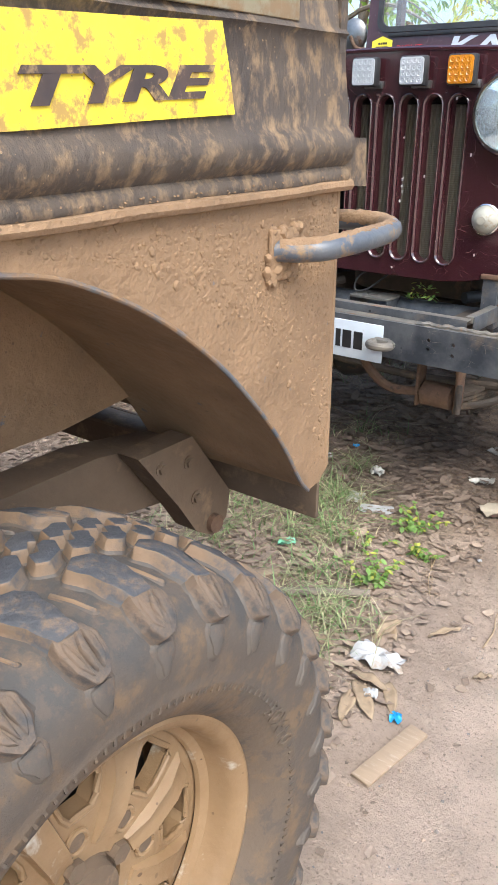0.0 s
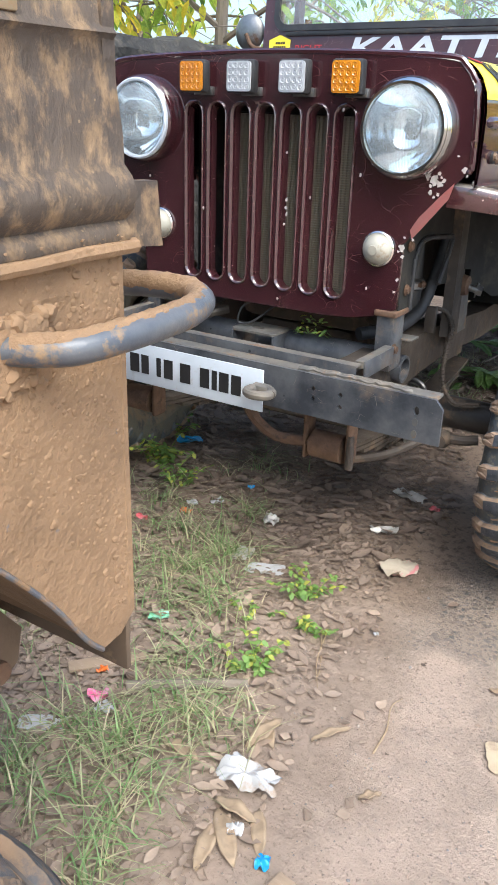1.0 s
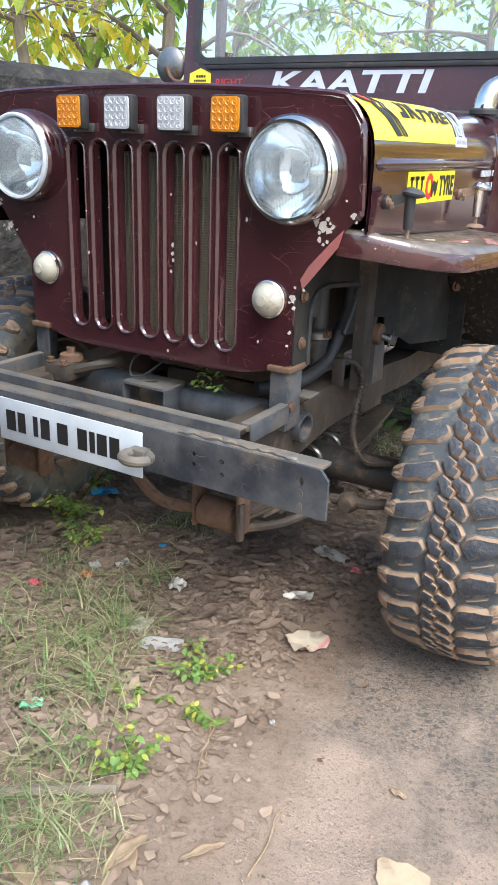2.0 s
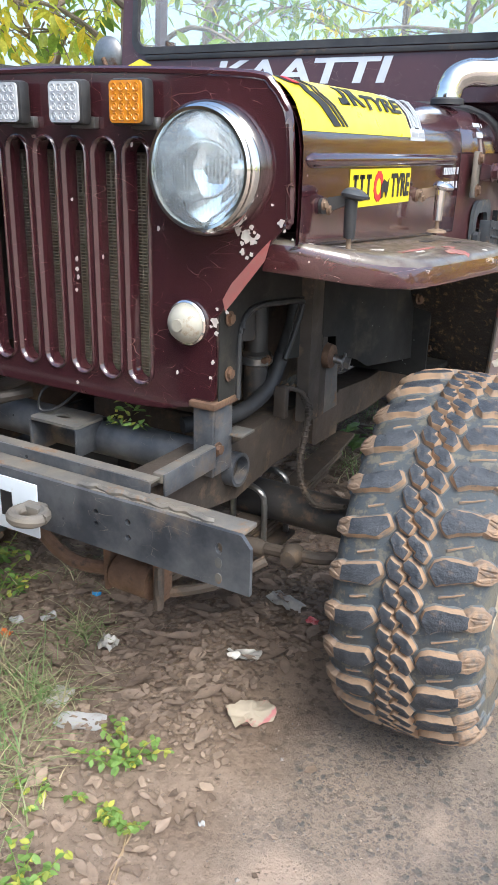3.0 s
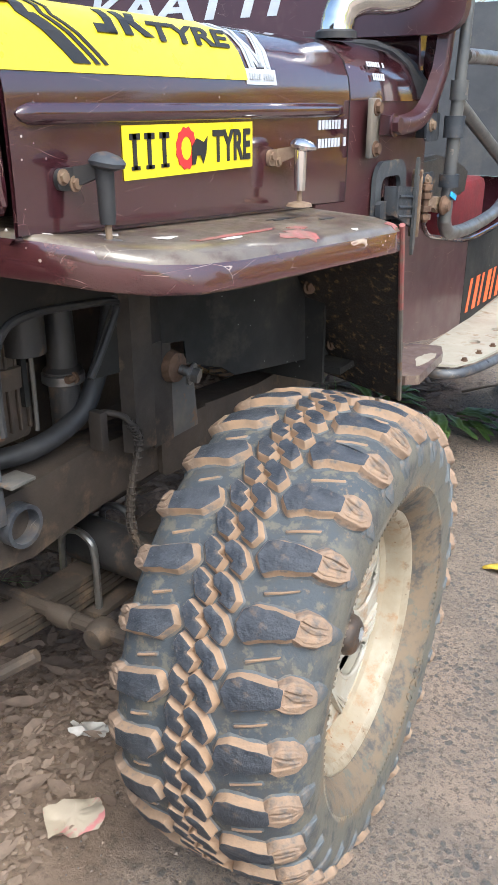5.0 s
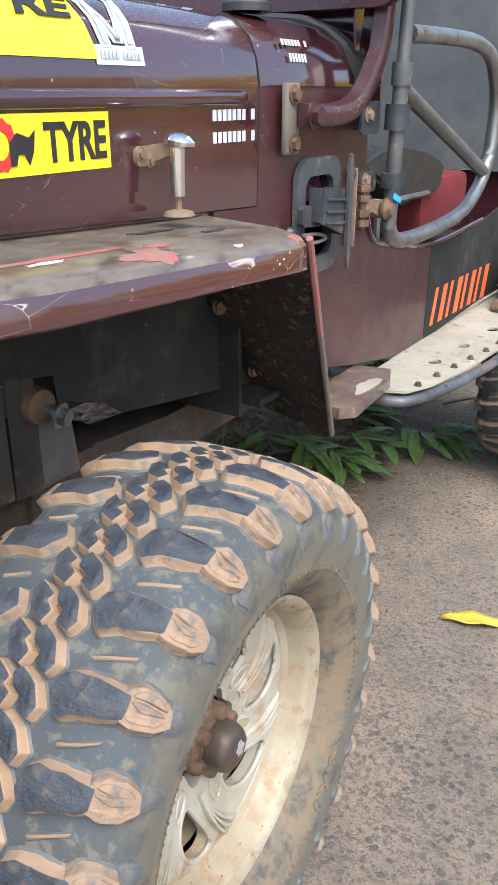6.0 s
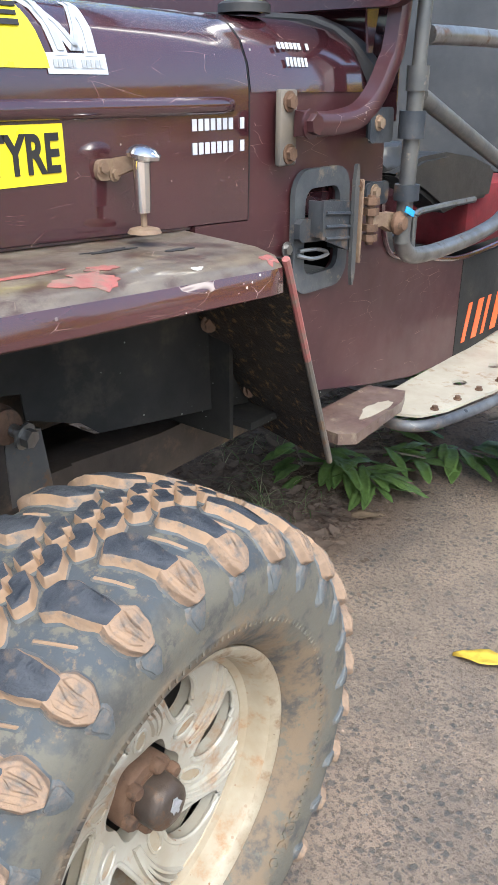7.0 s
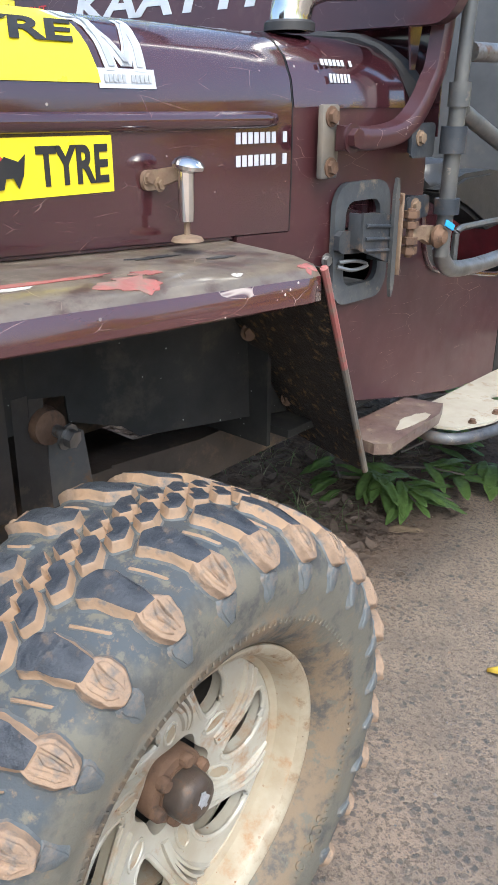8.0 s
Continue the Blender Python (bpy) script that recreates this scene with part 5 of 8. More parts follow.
def led_lamp(x, mat, what):
    z0, z1 = 1.233, 1.302
    b = part("led_lamp", box(x - 0.040, x + 0.040, FACE_Y - 0.040, FACE_Y - 0.012, z0 - 0.003, z1 + 0.003, 0.008), rubber_black, jeep, what)
    part("reflector", sheet(round_rect(x - 0.034, x + 0.034, z0 + 0.001, z1 - 0.001, 0.008), [], lambda u, v, w: (u, FACE_Y - 0.040 - w, v), 0.004), mat, b)
    for i in range(4):
        for j in range(4):
            q = Vector((x - 0.0233 + i * 0.0155, FACE_Y - 0.0442, z0 + 0.0113 + j * 0.0155))
            cell = part("led", lathe([(0.0068, 0.0), (0.0064, -0.0014), (0.0040, 0.0008), (0.0, 0.0012)], q, "y", 10), mat, b)
            part("bead", lathe([(0.0026, 0.001), (0.0022, -0.0010), (0.0, -0.0016)], q, "y", 8), clear_lamp if mat is clear_lamp else amber, cell)
    part("bracket", box(x - 0.012, x + 0.044, FACE_Y - 0.014, FACE_Y, z0 - 0.008, z0 + 0.012, 0.002), bare_steel, b)


def build_radiator():
    r = part("radiator", box(-1.190, -0.800, FACE_Y + 0.062, FACE_Y + 0.12, 0.735, 1.186, 0.004), fin_metal, jeep, "dusty metal radiator core")
    for name, count, size, first, gap in (("fin", 73, (0.384, 0.014, 0.0016), (-0.995, FACE_Y + 0.052, 0.743), (0, 0, 0.006)), ("tube", 32, (0.0028, 0.010, 0.445), (-1.181, FACE_Y + 0.055, 0.960), (0.012, 0, 0))):
        bm = box(-size[0] / 2, size[0] / 2, -size[1] / 2, size[1] / 2, -size[2] / 2, size[2] / 2)
        one = part(name, bm, fin_metal, r, smooth=0)
        one.data.transform(Matrix.Translation(root_at(jeep)))
        for k in range(count):
            ob = one if k == 0 else new(name, one.data)
            ob.parent = r
            ob.location = Vector(first) + Vector(gap) * k - root_at(jeep)
    part("tank", box(-1.195, -0.795, FACE_Y + 0.065, FACE_Y + 0.14, 1.188, 1.235, 0.008), black_panel, r)
    part("shroud", box(-1.40, -0.74, FACE_Y + 0.19, FACE_Y + 0.20, 0.74, 1.30), black_panel, jeep)


HOOD = [(-0.530, 1.046), (-0.518, 1.052), (-0.516, 1.10), (-0.516, 1.16), (-0.5165, 1.205), (-0.522, 1.240), (-0.536, 1.272), (-0.560, 1.296), (-0.60, 1.310), (-0.70, 1.319), (-0.85, 1.324), (CX, 1.326)]


def hood_section(y, inset=0.0, drop=0.0):
    fall = 0.040 * min(1.0, max(0.0, (y - 2.35) / 0.855))
    right = [(CX + (x - CX) * (1 - inset), z - drop - (fall if k < 2 else 0.0)) for k, (x, z) in enumerate(HOOD)]
    left = [(2 * CX - x, z) for x, z in right[-2::-1]]
    return [(x, y, z) for x, z in right + left]


def shell(y0, y1, th, steps=2, low=None, grow=0.0):
    secs = []
    for i in range(steps + 1):
        y = y0 + (y1 - y0) * i / steps
        g = grow * min(1.0, (y - y0) / 0.09)
        o = hood_section(y, -g)
        n = hood_section(y, th / 0.54 - g, th)
        if low is not None:
            o = [(p[0], p[1], max(p[2], low)) for p in o]
        secs.append(o + n[::-1])
    return loft(secs, caps=False)


def flank(dy=0.0):
    """Maps (y, distance up the flank from z = 1.05) onto the hood's flank and shoulder."""
    pts = [Vector((x, 0, z)) for x, z in HOOD[1:]]
    acc = [0.0]
    for a, b in zip(pts, pts[1:]):
        acc.append(acc[-1] + (b - a).length)

    def place(u, v, w):
        for i in range(len(pts) - 1):
            if acc[i] <= v <= acc[i + 1] or i == len(pts) - 2:
                t = (v - acc[i]) / (acc[i + 1] - acc[i])
                p = pts[i].lerp(pts[i + 1], t)
                d = (pts[i + 1] - pts[i]).normalized()
                nrm = Vector((d.z, 0, -d.x))
                p = p + nrm * (dy + w)
                return (p.x, u, p.z)
    return place


def film(u0, u1, v0, v1, place, thick=0.001, nu=2, nv=10, skew=0.0):
    """A sticker laid on a curved panel."""
    secs = []
    for i in range(nu + 1):
        u = u0 + (u1 - u0) * i / nu
        up = [place(u + skew * j / nv * (i / nu), v0 + (v1 - v0) * j / nv, thick) for j in range(nv + 1)]
        dn = [place(u + skew * j / nv * (i / nu), v0 + (v1 - v0) * j / nv, 0.0) for j in range(nv + 1)]
        secs.append(up + dn[::-1])
    return loft(secs)


def draped(cells, place, shear=0.0, thick=0.0009):
    """Plain bars laid over a curved panel, cut into strips so that they follow it."""
    bm = bmesh.new()
    for u0, u1, v0, v1 in cells:
        film_n = max(1, int((v1 - v0) / 0.012))
        secs = []
        for j in range(film_n + 1):
            v = v0 + (v1 - v0) * j / film_n
            o = shear * (v - v0)
            secs.append([place(u0 + o, v, 0), place(u1 + o, v, 0), place(u1 + o, v, thick), place(u0 + o, v, thick)])
        loft(secs, bm)
    return bm


def draped_words(text, u0, u1, v0, v1, place, shear=0.0, fat=0.0, thick=0.0009):
    """Letters of the built-in font fitted to a box on a curved panel, cut into strips so that they follow it."""
    bm = words(text, 1.0, lambda a, b, w: (a, b, w), 1.0, shear, fat=fat)
    xs, ys = [v.co.x for v in bm.verts], [v.co.y for v in bm.verts]
    for v in bm.verts:
        v.co = Vector((u0 + (v.co.x - min(xs)) / (max(xs) - min(xs)) * (u1 - u0), v0 + (v.co.y - min(ys)) / (max(ys) - min(ys)) * (v1 - v0), v.co.z))
    cuts = int((v1 - v0) / 0.007)
    for i in range(1, cuts + 1):
        bmesh.ops.bisect_plane(bm, geom=bm.verts[:] + bm.edges[:] + bm.faces[:], plane_co=(0, v0 + (v1 - v0) * i / (cuts + 1), 0), plane_no=(0, 1, 0))
    for v in bm.verts:
        v.co = Vector(place(v.co.x, v.co.y, v.co.z * thick))
    bmesh.ops.recalc_face_normals(bm, faces=bm.faces)
    return bm


def build_hood():
    h = part("hood", shell(FACE_Y + 0.012, 3.205, 0.006, 6), paint, jeep, "glossy maroon hood with stickers and scratches", smooth=40)
    # pressed bead along the flank
    bead = []
    for y, r in ((2.345, 0.002), (2.352, 0.008), (2.365, 0.012), (2.75, 0.012), (3.14, 0.012), (3.165, 0.009), (3.172, 0.002)):
        bead.append([(-0.516 + r * 0.75 * math.sin(math.pi * i / 8), y, 1.183 - r * math.cos(math.pi * i / 8)) for i in range(9)])
    part("bead", loft(bead, ring=False), paint, h)
    up = flank(0.0008)
    big = part("tyre_sticker", film(2.330, 2.835, 0.176, 0.318, up, nu=10, skew=-0.02), yellow_film, h, "large yellow sticker with plain black shapes", smooth=40)
    on = flank(0.0026)
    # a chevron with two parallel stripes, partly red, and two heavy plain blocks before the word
    letters(draped([(2.362, 2.398, 0.262, 0.296)], on, 0.2), ink, big)
    letters(draped([(2.374, 2.392, 0.258, 0.290)], flank(0.0042), 0.2), red_ink, big)
    letters(draped([(2.448, 2.478, 0.186, 0.246), (2.486, 2.495, 0.186, 0.246), (2.502, 2.510, 0.186, 0.246)], on, -0.95), ink, big)
    letters(draped([(2.392, 2.412, 0.246, 0.298), (2.429, 2.436, 0.246, 0.298), (2.445, 2.451, 0.246, 0.298)], on, 0.12), ink, big)
    letters(draped([(2.534, 2.551, 0.226, 0.280), (2.512, 2.549, 0.226, 0.241), (2.566, 2.583, 0.226, 0.280)], on, 0.30), ink, big)
    letters(draped([(2.588, 2.606, 0.252, 0.280)], on, 0.95), ink, big)
    letters(draped([(2.606, 2.626, 0.226, 0.252)], on, -0.75), ink, big)
    letters(draped_words("TYRE", 2.628, 2.822, 0.222, 0.256, flank(0.0030), 0.25, 0.03), ink, big)
    sm = part("shop_sticker", film(2.521, 2.842, 0.048, 0.116, flank(0.0008), nu=2, nv=4), yellow_film, h, "yellow rectangular sticker with plain black bars", smooth=40)
    cells = []
    for k, u in enumerate((2.534, 2.565, 2.598)):
        w = 0.022
        cells += [(u + 0.006, u + 0.014, 0.060, 0.106), (u, u + w, 0.098, 0.106), (u + 0.002, u + w - 0.002, 0.060, 0.065)]
    letters(draped(cells, flank(0.0024)), ink, sm)
    letters(draped_words("TYRE", 2.727, 2.834, 0.060, 0.106, flank(0.0024), 0.0, 0.03), ink, sm)
    f = flank(0.0024)
    wheel_mark = [(2.660 + 0.026 * math.cos(t) * k, 0.083 + 0.030 * math.sin(t) * k) for k, t in [(1.0 if i % 2 else 0.9, 2 * math.pi * i / 24) for i in range(24)]]
    part("mark", sheet(wheel_mark, [[(2.660 + 0.013 * math.cos(2 * math.pi * i / 14), 0.083 + 0.016 * math.sin(2 * math.pi * i / 14)) for i in range(14)]], f, 0.0008), red_ink, sm, smooth=0)
    part("mark", sheet([(2.672, 0.060), (2.672, 0.085), (2.684, 0.096), (2.702, 0.090), (2.712, 0.098), (2.708, 0.075), (2.700, 0.060), (2.694, 0.072), (2.684, 0.072), (2.680, 0.060)], [], flank(0.0036), 0.0008), ink, sm, smooth=0)
    # grey monogram sticker: slanted strokes on a pale cut-out, with a bar under it
    mono = part("monogram_sticker", draped([(2.832, 2.925, 0.170, 0.193)], flank(0.0010)), silver_ink, h, "pale grey monogram sticker with plain strokes and a bar", smooth=0)
    for u0, u1, v0, v1, sh in ((2.846, 2.866, 0.190, 0.275, -0.12), (2.892, 2.912, 0.190, 0.275, 0.10), (2.872, 2.890, 0.196, 0.262, -0.62), (2.872, 2.890, 0.196, 0.262, 0.42), (2.814, 2.845, 0.262, 0.292, -0.3)):
        part("backing", draped([(u0, u1, v0, v1)], flank(0.0012), sh), silver_ink, mono, smooth=0)
        part("stroke", draped([(u0 + 0.005, u1 - 0.005, v0 + 0.005, v1 - 0.005)], flank(0.0030), sh), grey_film, mono, smooth=0)
    letters(draped([(2.840 + 0.0072 * k, 2.8448 + 0.0072 * k, 0.177, 0.186) for k in range(11) if k != 5], flank(0.0030)), grey_film, mono)
    # two rows of small white bars in place of the names, on the flank
    rows = [(3.075 + 0.0135 * k, 3.0845 + 0.0135 * k, z, z + 0.016) for z in (0.098, 0.066) for k in range(9) if k != 7]
    letters(draped(rows, flank(0.0008)), silver_ink, h, "two short rows of white bars")
    for y, lab in ((2.433, "black"), (2.927, "chrome")):
        body, strap, cap = (axle_black, rubber_black, blue_black) if lab == "black" else (tan_steel, chrome, chrome)
        plate = [(y - 0.020 + 0.020 * math.cos(a), 1.110 + (0.017 + 0.004 * math.cos(2 * a)) * math.sin(a)) for a in (2 * math.pi * i / 20 for i in range(20))]
        k = part("hood_latch", sheet(plate, [], lambda u, v, w: (-0.5155 + w, u, v), 0.006), body, jeep, "black rubber hood latch" if lab == "black" else "chromed hood latch with a rusty hook")
        for dy, dz in ((-0.030, 0.003), (-0.010, -0.006)):
            part("bolt", bolt((-0.5095, y + dy, 1.110 + dz), (1, 0, 0), 0.0068, 0.006), tan_steel, k)
        part("arm", loft([[(x0, y + dy, z) for dy, z in ((yy - 0.004, zc - h), (yy + 0.004, zc - h), (yy + 0.004, zc + h), (yy - 0.004, zc + h))] for x0, yy, zc, h in ((-0.510, -0.008, 1.112, 0.012), (-0.492, -0.001, 1.117, 0.010), (-0.476, 0.003, 1.122, 0.008))]), body, k)
        px, py = -0.474, y + 0.005
        part("plunger", lathe([(0.0, -0.056), (0.0095, -0.055), (0.0105, -0.040), (0.0115, 0.012), (0.0, 0.014)], (px, py, 1.112), "z", 16), strap, k)
        # a mushroom head, drawn out into a thumb grip
        head = lathe([(0.0, -0.004), (0.012, -0.004), (0.021, 0.001), (0.0225, 0.006), (0.017, 0.012), (0.008, 0.015), (0.0, 0.0155)], (0, 0, 0), "z", 20)
        for v in head.verts:
            v.co = Vector((px + v.co.x * (1.35 if v.co.x > 0 else 0.8), py + v.co.y * 0.9, 1.126 + v.co.z - 0.22 * max(0.0, v.co.x)))
        part("head", head, cap, k)
        part("hook", tube([(px, py, 1.060), (px, py, 1.034)], 0.0045, 8, 1), tan_steel, k)
        part("foot", lathe([(0.0, 0.0), (0.023, 0.0), (0.020, 0.005), (0.008, 0.008), (0.0, 0.008)], (px, py, 1.031), "z", 16), tan_steel if lab == "chrome" else bare_steel, k)


# fender plan: outer edge (x, y) of the right side with the height of its top
FENDER = [(-0.577, 2.322, 1.052), (-0.503, 2.350, 1.046), (-0.44, 2.378, 1.038), (-0.39, 2.420, 1.030), (-0.362, 2.480, 1.024), (-0.350, 2.56, 1.019), (-0.342, 2.716, 1.012), (-0.335, 2.888, 1.004),
          (-0.330, 3.02, 0.998), (-0.332, 3.050, 0.997), (-0.345, 3.062, 0.998)]


def fender(s):
    def mx(x):
        return x if s > 0 else 2 * CX - x - 0.045
    secs = []
    for k, (x, y, z) in enumerate(FENDER):
        yi = 2.325 + (3.062 - 2.325) * min(1, max(0, (y - 2.322) / 0.74))
        inner = -0.66 if k else -0.60
        zi = z + 0.026
        lip = 0.046
        a, b = Vector((inner, yi, zi)), Vector((x, y, z))
        row = [a, a.lerp(b, 0.5), a.lerp(b, 0.86) + Vector((0, 0, 0.003)), a.lerp(b, 0.97) - Vector((0, 0, 0.002)), b - Vector((0, 0, 0.012)), b - Vector((0, 0, lip)) + (b - a).normalized() * 0.002]
        th = [p - Vector((0, 0, 0.004)) - (b - a).normalized() * (0.005 if i > 3 else 0) for i, p in enumerate(row)]
        secs.append([(mx(p.x), p.y, p.z) for p in row + th[::-1]])
    bm = loft(secs)
    for q in bm.faces:
        if q.normal.z < 0.42:
            q.material_index = 1
    f = part("fender", bm, [paint_dusty, paint_lip], jeep, "dusty worn maroon front fender", smooth=50)
    # rear splash plate
    top_o, bot_o, top_i, bot_i = Vector((-0.334, 3.055, 0.995)), Vector((-0.412, 3.315, 0.570)), Vector((-0.66, 3.06, 1.01)), Vector((-0.66, 3.34, 0.60))
    rows = []
    for t in (0, 0.25, 0.5, 0.75, 1.0):
        o, i = top_o.lerp(bot_o, t), top_i.lerp(bot_i, t)
        rows.append([(mx(p.x), p.y + d, p.z) for p, d in ((o, 0), (o.lerp(i, 0.06), -0.004), (i, 0), (i, 0.005), (o.lerp(i, 0.06), 0.004), (o, 0.005))])
    part("splash_plate", loft(rows), rust_panel, f, "black splash plate with caked mud")
    edge = [top_o.lerp(bot_o, t) + Vector((0.002, 0.002, 0)) for t in (0, 0.3, 0.6, 1.0)]
    for a_, b_, m_ in ((0, 0.42, chip_red), (0.42, 1.0, steel_dusty)):
        part("plate_edge", tube([(mx(p.x), p.y, p.z) for p in (top_o.lerp(bot_o, a_) + Vector((0.002, 0.002, 0)), top_o.lerp(bot_o, (a_ + b_) / 2) + Vector((0.002, 0.002, 0)), top_o.lerp(bot_o, b_) + Vector((0.002, 0.002, 0)))], 0.006, 8, 2), m_, f)
    # inner apron
    ap = [(-0.665, 2.70, 0.745), (-0.665, 2.772, 0.745), (-0.664, 2.774, 0.795), (-0.660, 2.838, 0.785), (-0.659, 2.840, 0.741), (-0.640, 2.93, 0.712), (-0.620, 2.95, 0.694), (-0.60, 3.05, 0.686), (-0.590, 3.17, 0.672), (-0.578, 3.285, 0.656)]
    rows = []
    for x, y, z in ap:
        zt = min(1.02, 1.006 - (y - 3.06) / 0.683)
        rows.append([(mx(x), y, z), (mx(x - 0.006), y, zt), (mx(x - 0.010), y, zt), (mx(x - 0.004), y, z)])
    part("apron", loft(rows), black_panel, f, "flat black inner apron")
    for p in ((-0.573, 3.17, 0.837), (-0.563, 3.272, 0.690)):
        part("bolt", bolt((mx(p[0]), p[1], p[2]), (s, -0.6, 0), 0.011, 0.010), rust, f)
    if s > 0:
        random.seed(8)
        surface = BVHTree.FromObject(f, bpy.context.evaluated_depsgraph_get())
        base = root_at(f)
        for x, y, r, m, st in ((-0.352, 2.90, 0.005, chip_white, 2.2), (-0.372, 2.75, 0.022, chip_red, 2.0), (-0.40, 2.79, 0.013, chip_red, 2.0), (-0.53, 2.365, 0.016, chip_white, 1.3), (-0.415, 2.64, 0.007, chip_red, 17.0), (-0.345, 3.035, 0.013, chip_red, 1.3), (-0.47, 2.86, 0.008, rubber_black, 6.0), (-0.43, 2.95, 0.007, rubber_black, 4.0), (-0.50, 2.47, 0.008, chip_white, 2.0), (-0.45, 2.52, 0.009, chip_white, 2.6), (-0.40, 2.60, 0.006, chip_white, 5.0)):
            ring = []
            for i in range(40):
                a = 2 * math.pi * i / 40
                k = 0.85 + 0.75 * noise.noise((1.6 * math.cos(a) + 9 * x, 1.6 * math.sin(a) + 7 * y, 2.0)) + 0.22 * noise.noise((6 * math.cos(a), 6 * math.sin(a), 30 * y))
                ring.append((x + r * k * math.cos(a), y + st * r * k * math.sin(a)))

            def lay(u, v, w):
                hit = surface.ray_cast(Vector((u, v, 1.3)) - base, Vector((0, 0, -1)))[0]
                return (u, v, (hit.z + base.z if hit else 1.0) + 0.0006 + w)
            part("paint_patch", sheet(ring, [], lay, 0.0008), m, f, smooth=0)


def build_front_end():
    # bumper: a channel with a welded top flange
    def oval(x, z, rx, rz):
        return [(x + rx * math.cos(2 * math.pi * i / 12), z + rz * math.sin(2 * math.pi * i / 12)) for i in range(12)]
    holes = [oval(-0.683, 0.606, 0.006, 0.006), oval(-0.683, 0.577, 0.006, 0.006), oval(-0.752, 0.608, 0.0055, 0.0055), oval(-0.502, 0.609, 0.0065, 0.0105), oval(-0.752, 0.585, 0.005, 0.005)]
    b = part("bumper", sheet([(-1.668, 0.540), (-0.445, 0.540), (-0.445, 0.622), (-0.462, 0.642), (-1.668, 0.642)], holes, lambda u, v, w: (u, 2.070 + w, v), 0.008), steel_grey, jeep, "dusty grey steel channel bumper")
    for z in (0.584, 0.556):
        part("plug", sheet(oval(-0.502, z, 0.0065, 0.0095), [], lambda u, v, w: (u, 2.0695 - w, v), 0.0012), steel_dusty, b, smooth=0)
    part("top_flange", box(-1.668, -0.464, 2.0785, 2.125, 0.634, 0.643, 0.003), steel_dusty, b)
    random.seed(4)
    part("weld_bead", tube([(-0.80 + 0.012 * k, 2.088 + rand(-0.004, 0.004), 0.6440 + rand(-0.0015, 0.0035)) for k in range(24)], 0.0075, 7, 2), steel_dusty, b)
    # number plate: bars stand for the characters
    p = part("number_plate", box(-1.318, -0.882, 2.062, 2.066, 0.522, 0.628, 0.0015), plate_white, jeep, "white number plate with plain black bars")
    cells = [(u, u + w, 0.550, 0.600) for u, w in ((-1.292, 0.030), (-1.254, 0.024), (-1.204, 0.014), (-1.180, 0.028), (-1.128, 0.032), (-1.066, 0.028), (-1.030, 0.015), (-1.008, 0.028), (-0.972, 0.028))]
    letters(bars(cells, lambda u, v, w: (u, 2.0618 - w, v), 0.0012), ink, p)
    # tow eye
    k = part("tow_eye", tube([(-0.872 + 0.030 * math.cos(t), 2.030 + 0.026 * math.sin(t), 0.585) for t in (2 * math.pi * i / 14 for i in range(15))], 0.0115, 10, 2), steel_dusty, jeep, "pale steel tow eye")
    part("shank", box(-0.905, -0.86, 2.040, 2.070, 0.572, 0.596, 0.005), steel_dusty, k)
    # angle-iron frame above the bumper
    a = part("angle_frame", box(-1.440, -0.672, 2.118, 2.122, 0.630, 0.664, 0.001), steel_grey, jeep, "dusty angle-iron frame above a bumper")
    part("ledge", box(-1.440, -0.672, 2.1225, 2.148, 0.659, 0.664, 0.001), steel_dusty, a)
    for x in (-0.690, -1.440):
        part("arm", box(x, x + 0.022, 2.15, 2.320, 0.650, 0.668, 0.002), steel_dusty, a)
        part("arm_side", box(x + 0.0225, x + 0.0265, 2.15, 2.315, 0.626, 0.668, 0.001), steel_grey, a)
    # uprights that carry the grille
    for s in (-1, 1):
        x = CX + s * 0.362
        u = part("upright", box(x - 0.022, x + 0.022, 2.318, 2.326, 0.600, 0.742, 0.002), steel_grey, jeep, "grey steel grille upright")
        part("gusset", box(x + s * 0.019 - 0.003, x + s * 0.019 + 0.003, 2.327, 2.39, 0.60, 0.735, 0.002), steel_grey, u)
        part("clamp", box(x - 0.028, x + 0.030, 2.310, 2.40, 0.738, 0.752, 0.003), rust, u)
        part("bolt", bolt((x + s * 0.022, 2.335, 0.655), (s, 0, 0), 0.010, 0.010), rust, u)
    # cross tube with its bracket
    t = part("cross_tube", rod((-1.36, 2.40, 0.595), (-0.74, 2.40, 0.595), 0.042, 24), steel_grey, jeep, "thick grey cross tube")
    br = sheet(round_rect(-1.135, -1.000, 2.300, 2.395, 0.012), [[(-1.075 + 0.020 * math.cos(2 * math.pi * i / 16), 2.345 + 0.013 * math.sin(2 * math.pi * i / 16)) for i in range(16)]], lambda u, v, w: (u, v, 0.638 + w), 0.006)
    part("bracket", br, steel_dusty, t)
    part("bracket_side", box(-1.135, -1.128, 2.30, 2.39, 0.56, 0.637, 0.002), steel_grey, t)
    part("bracket_side", box(-1.007, -1.000, 2.30, 2.39, 0.575, 0.637, 0.002), steel_grey, t)
    sprig = []
    random.seed(61)
    for k in range(46):
        c = Vector((-0.925 + rand(-0.045, 0.045), 2.372 + rand(-0.02, 0.02), 0.640 + rand(0.0, 0.045)))
        m = Matrix.Translation(c) @ Euler((rand(-0.8, 0.8), rand(-0.6, 0.6), rand(0, 6.28))).to_matrix().to_4x4()
        ln = rand(0.012, 0.024)
        sprig.append((m, ln, ln * 0.5, ln * 0.1))
    me = leaves_mesh("leaf_sprig", sprig, weed_mat)
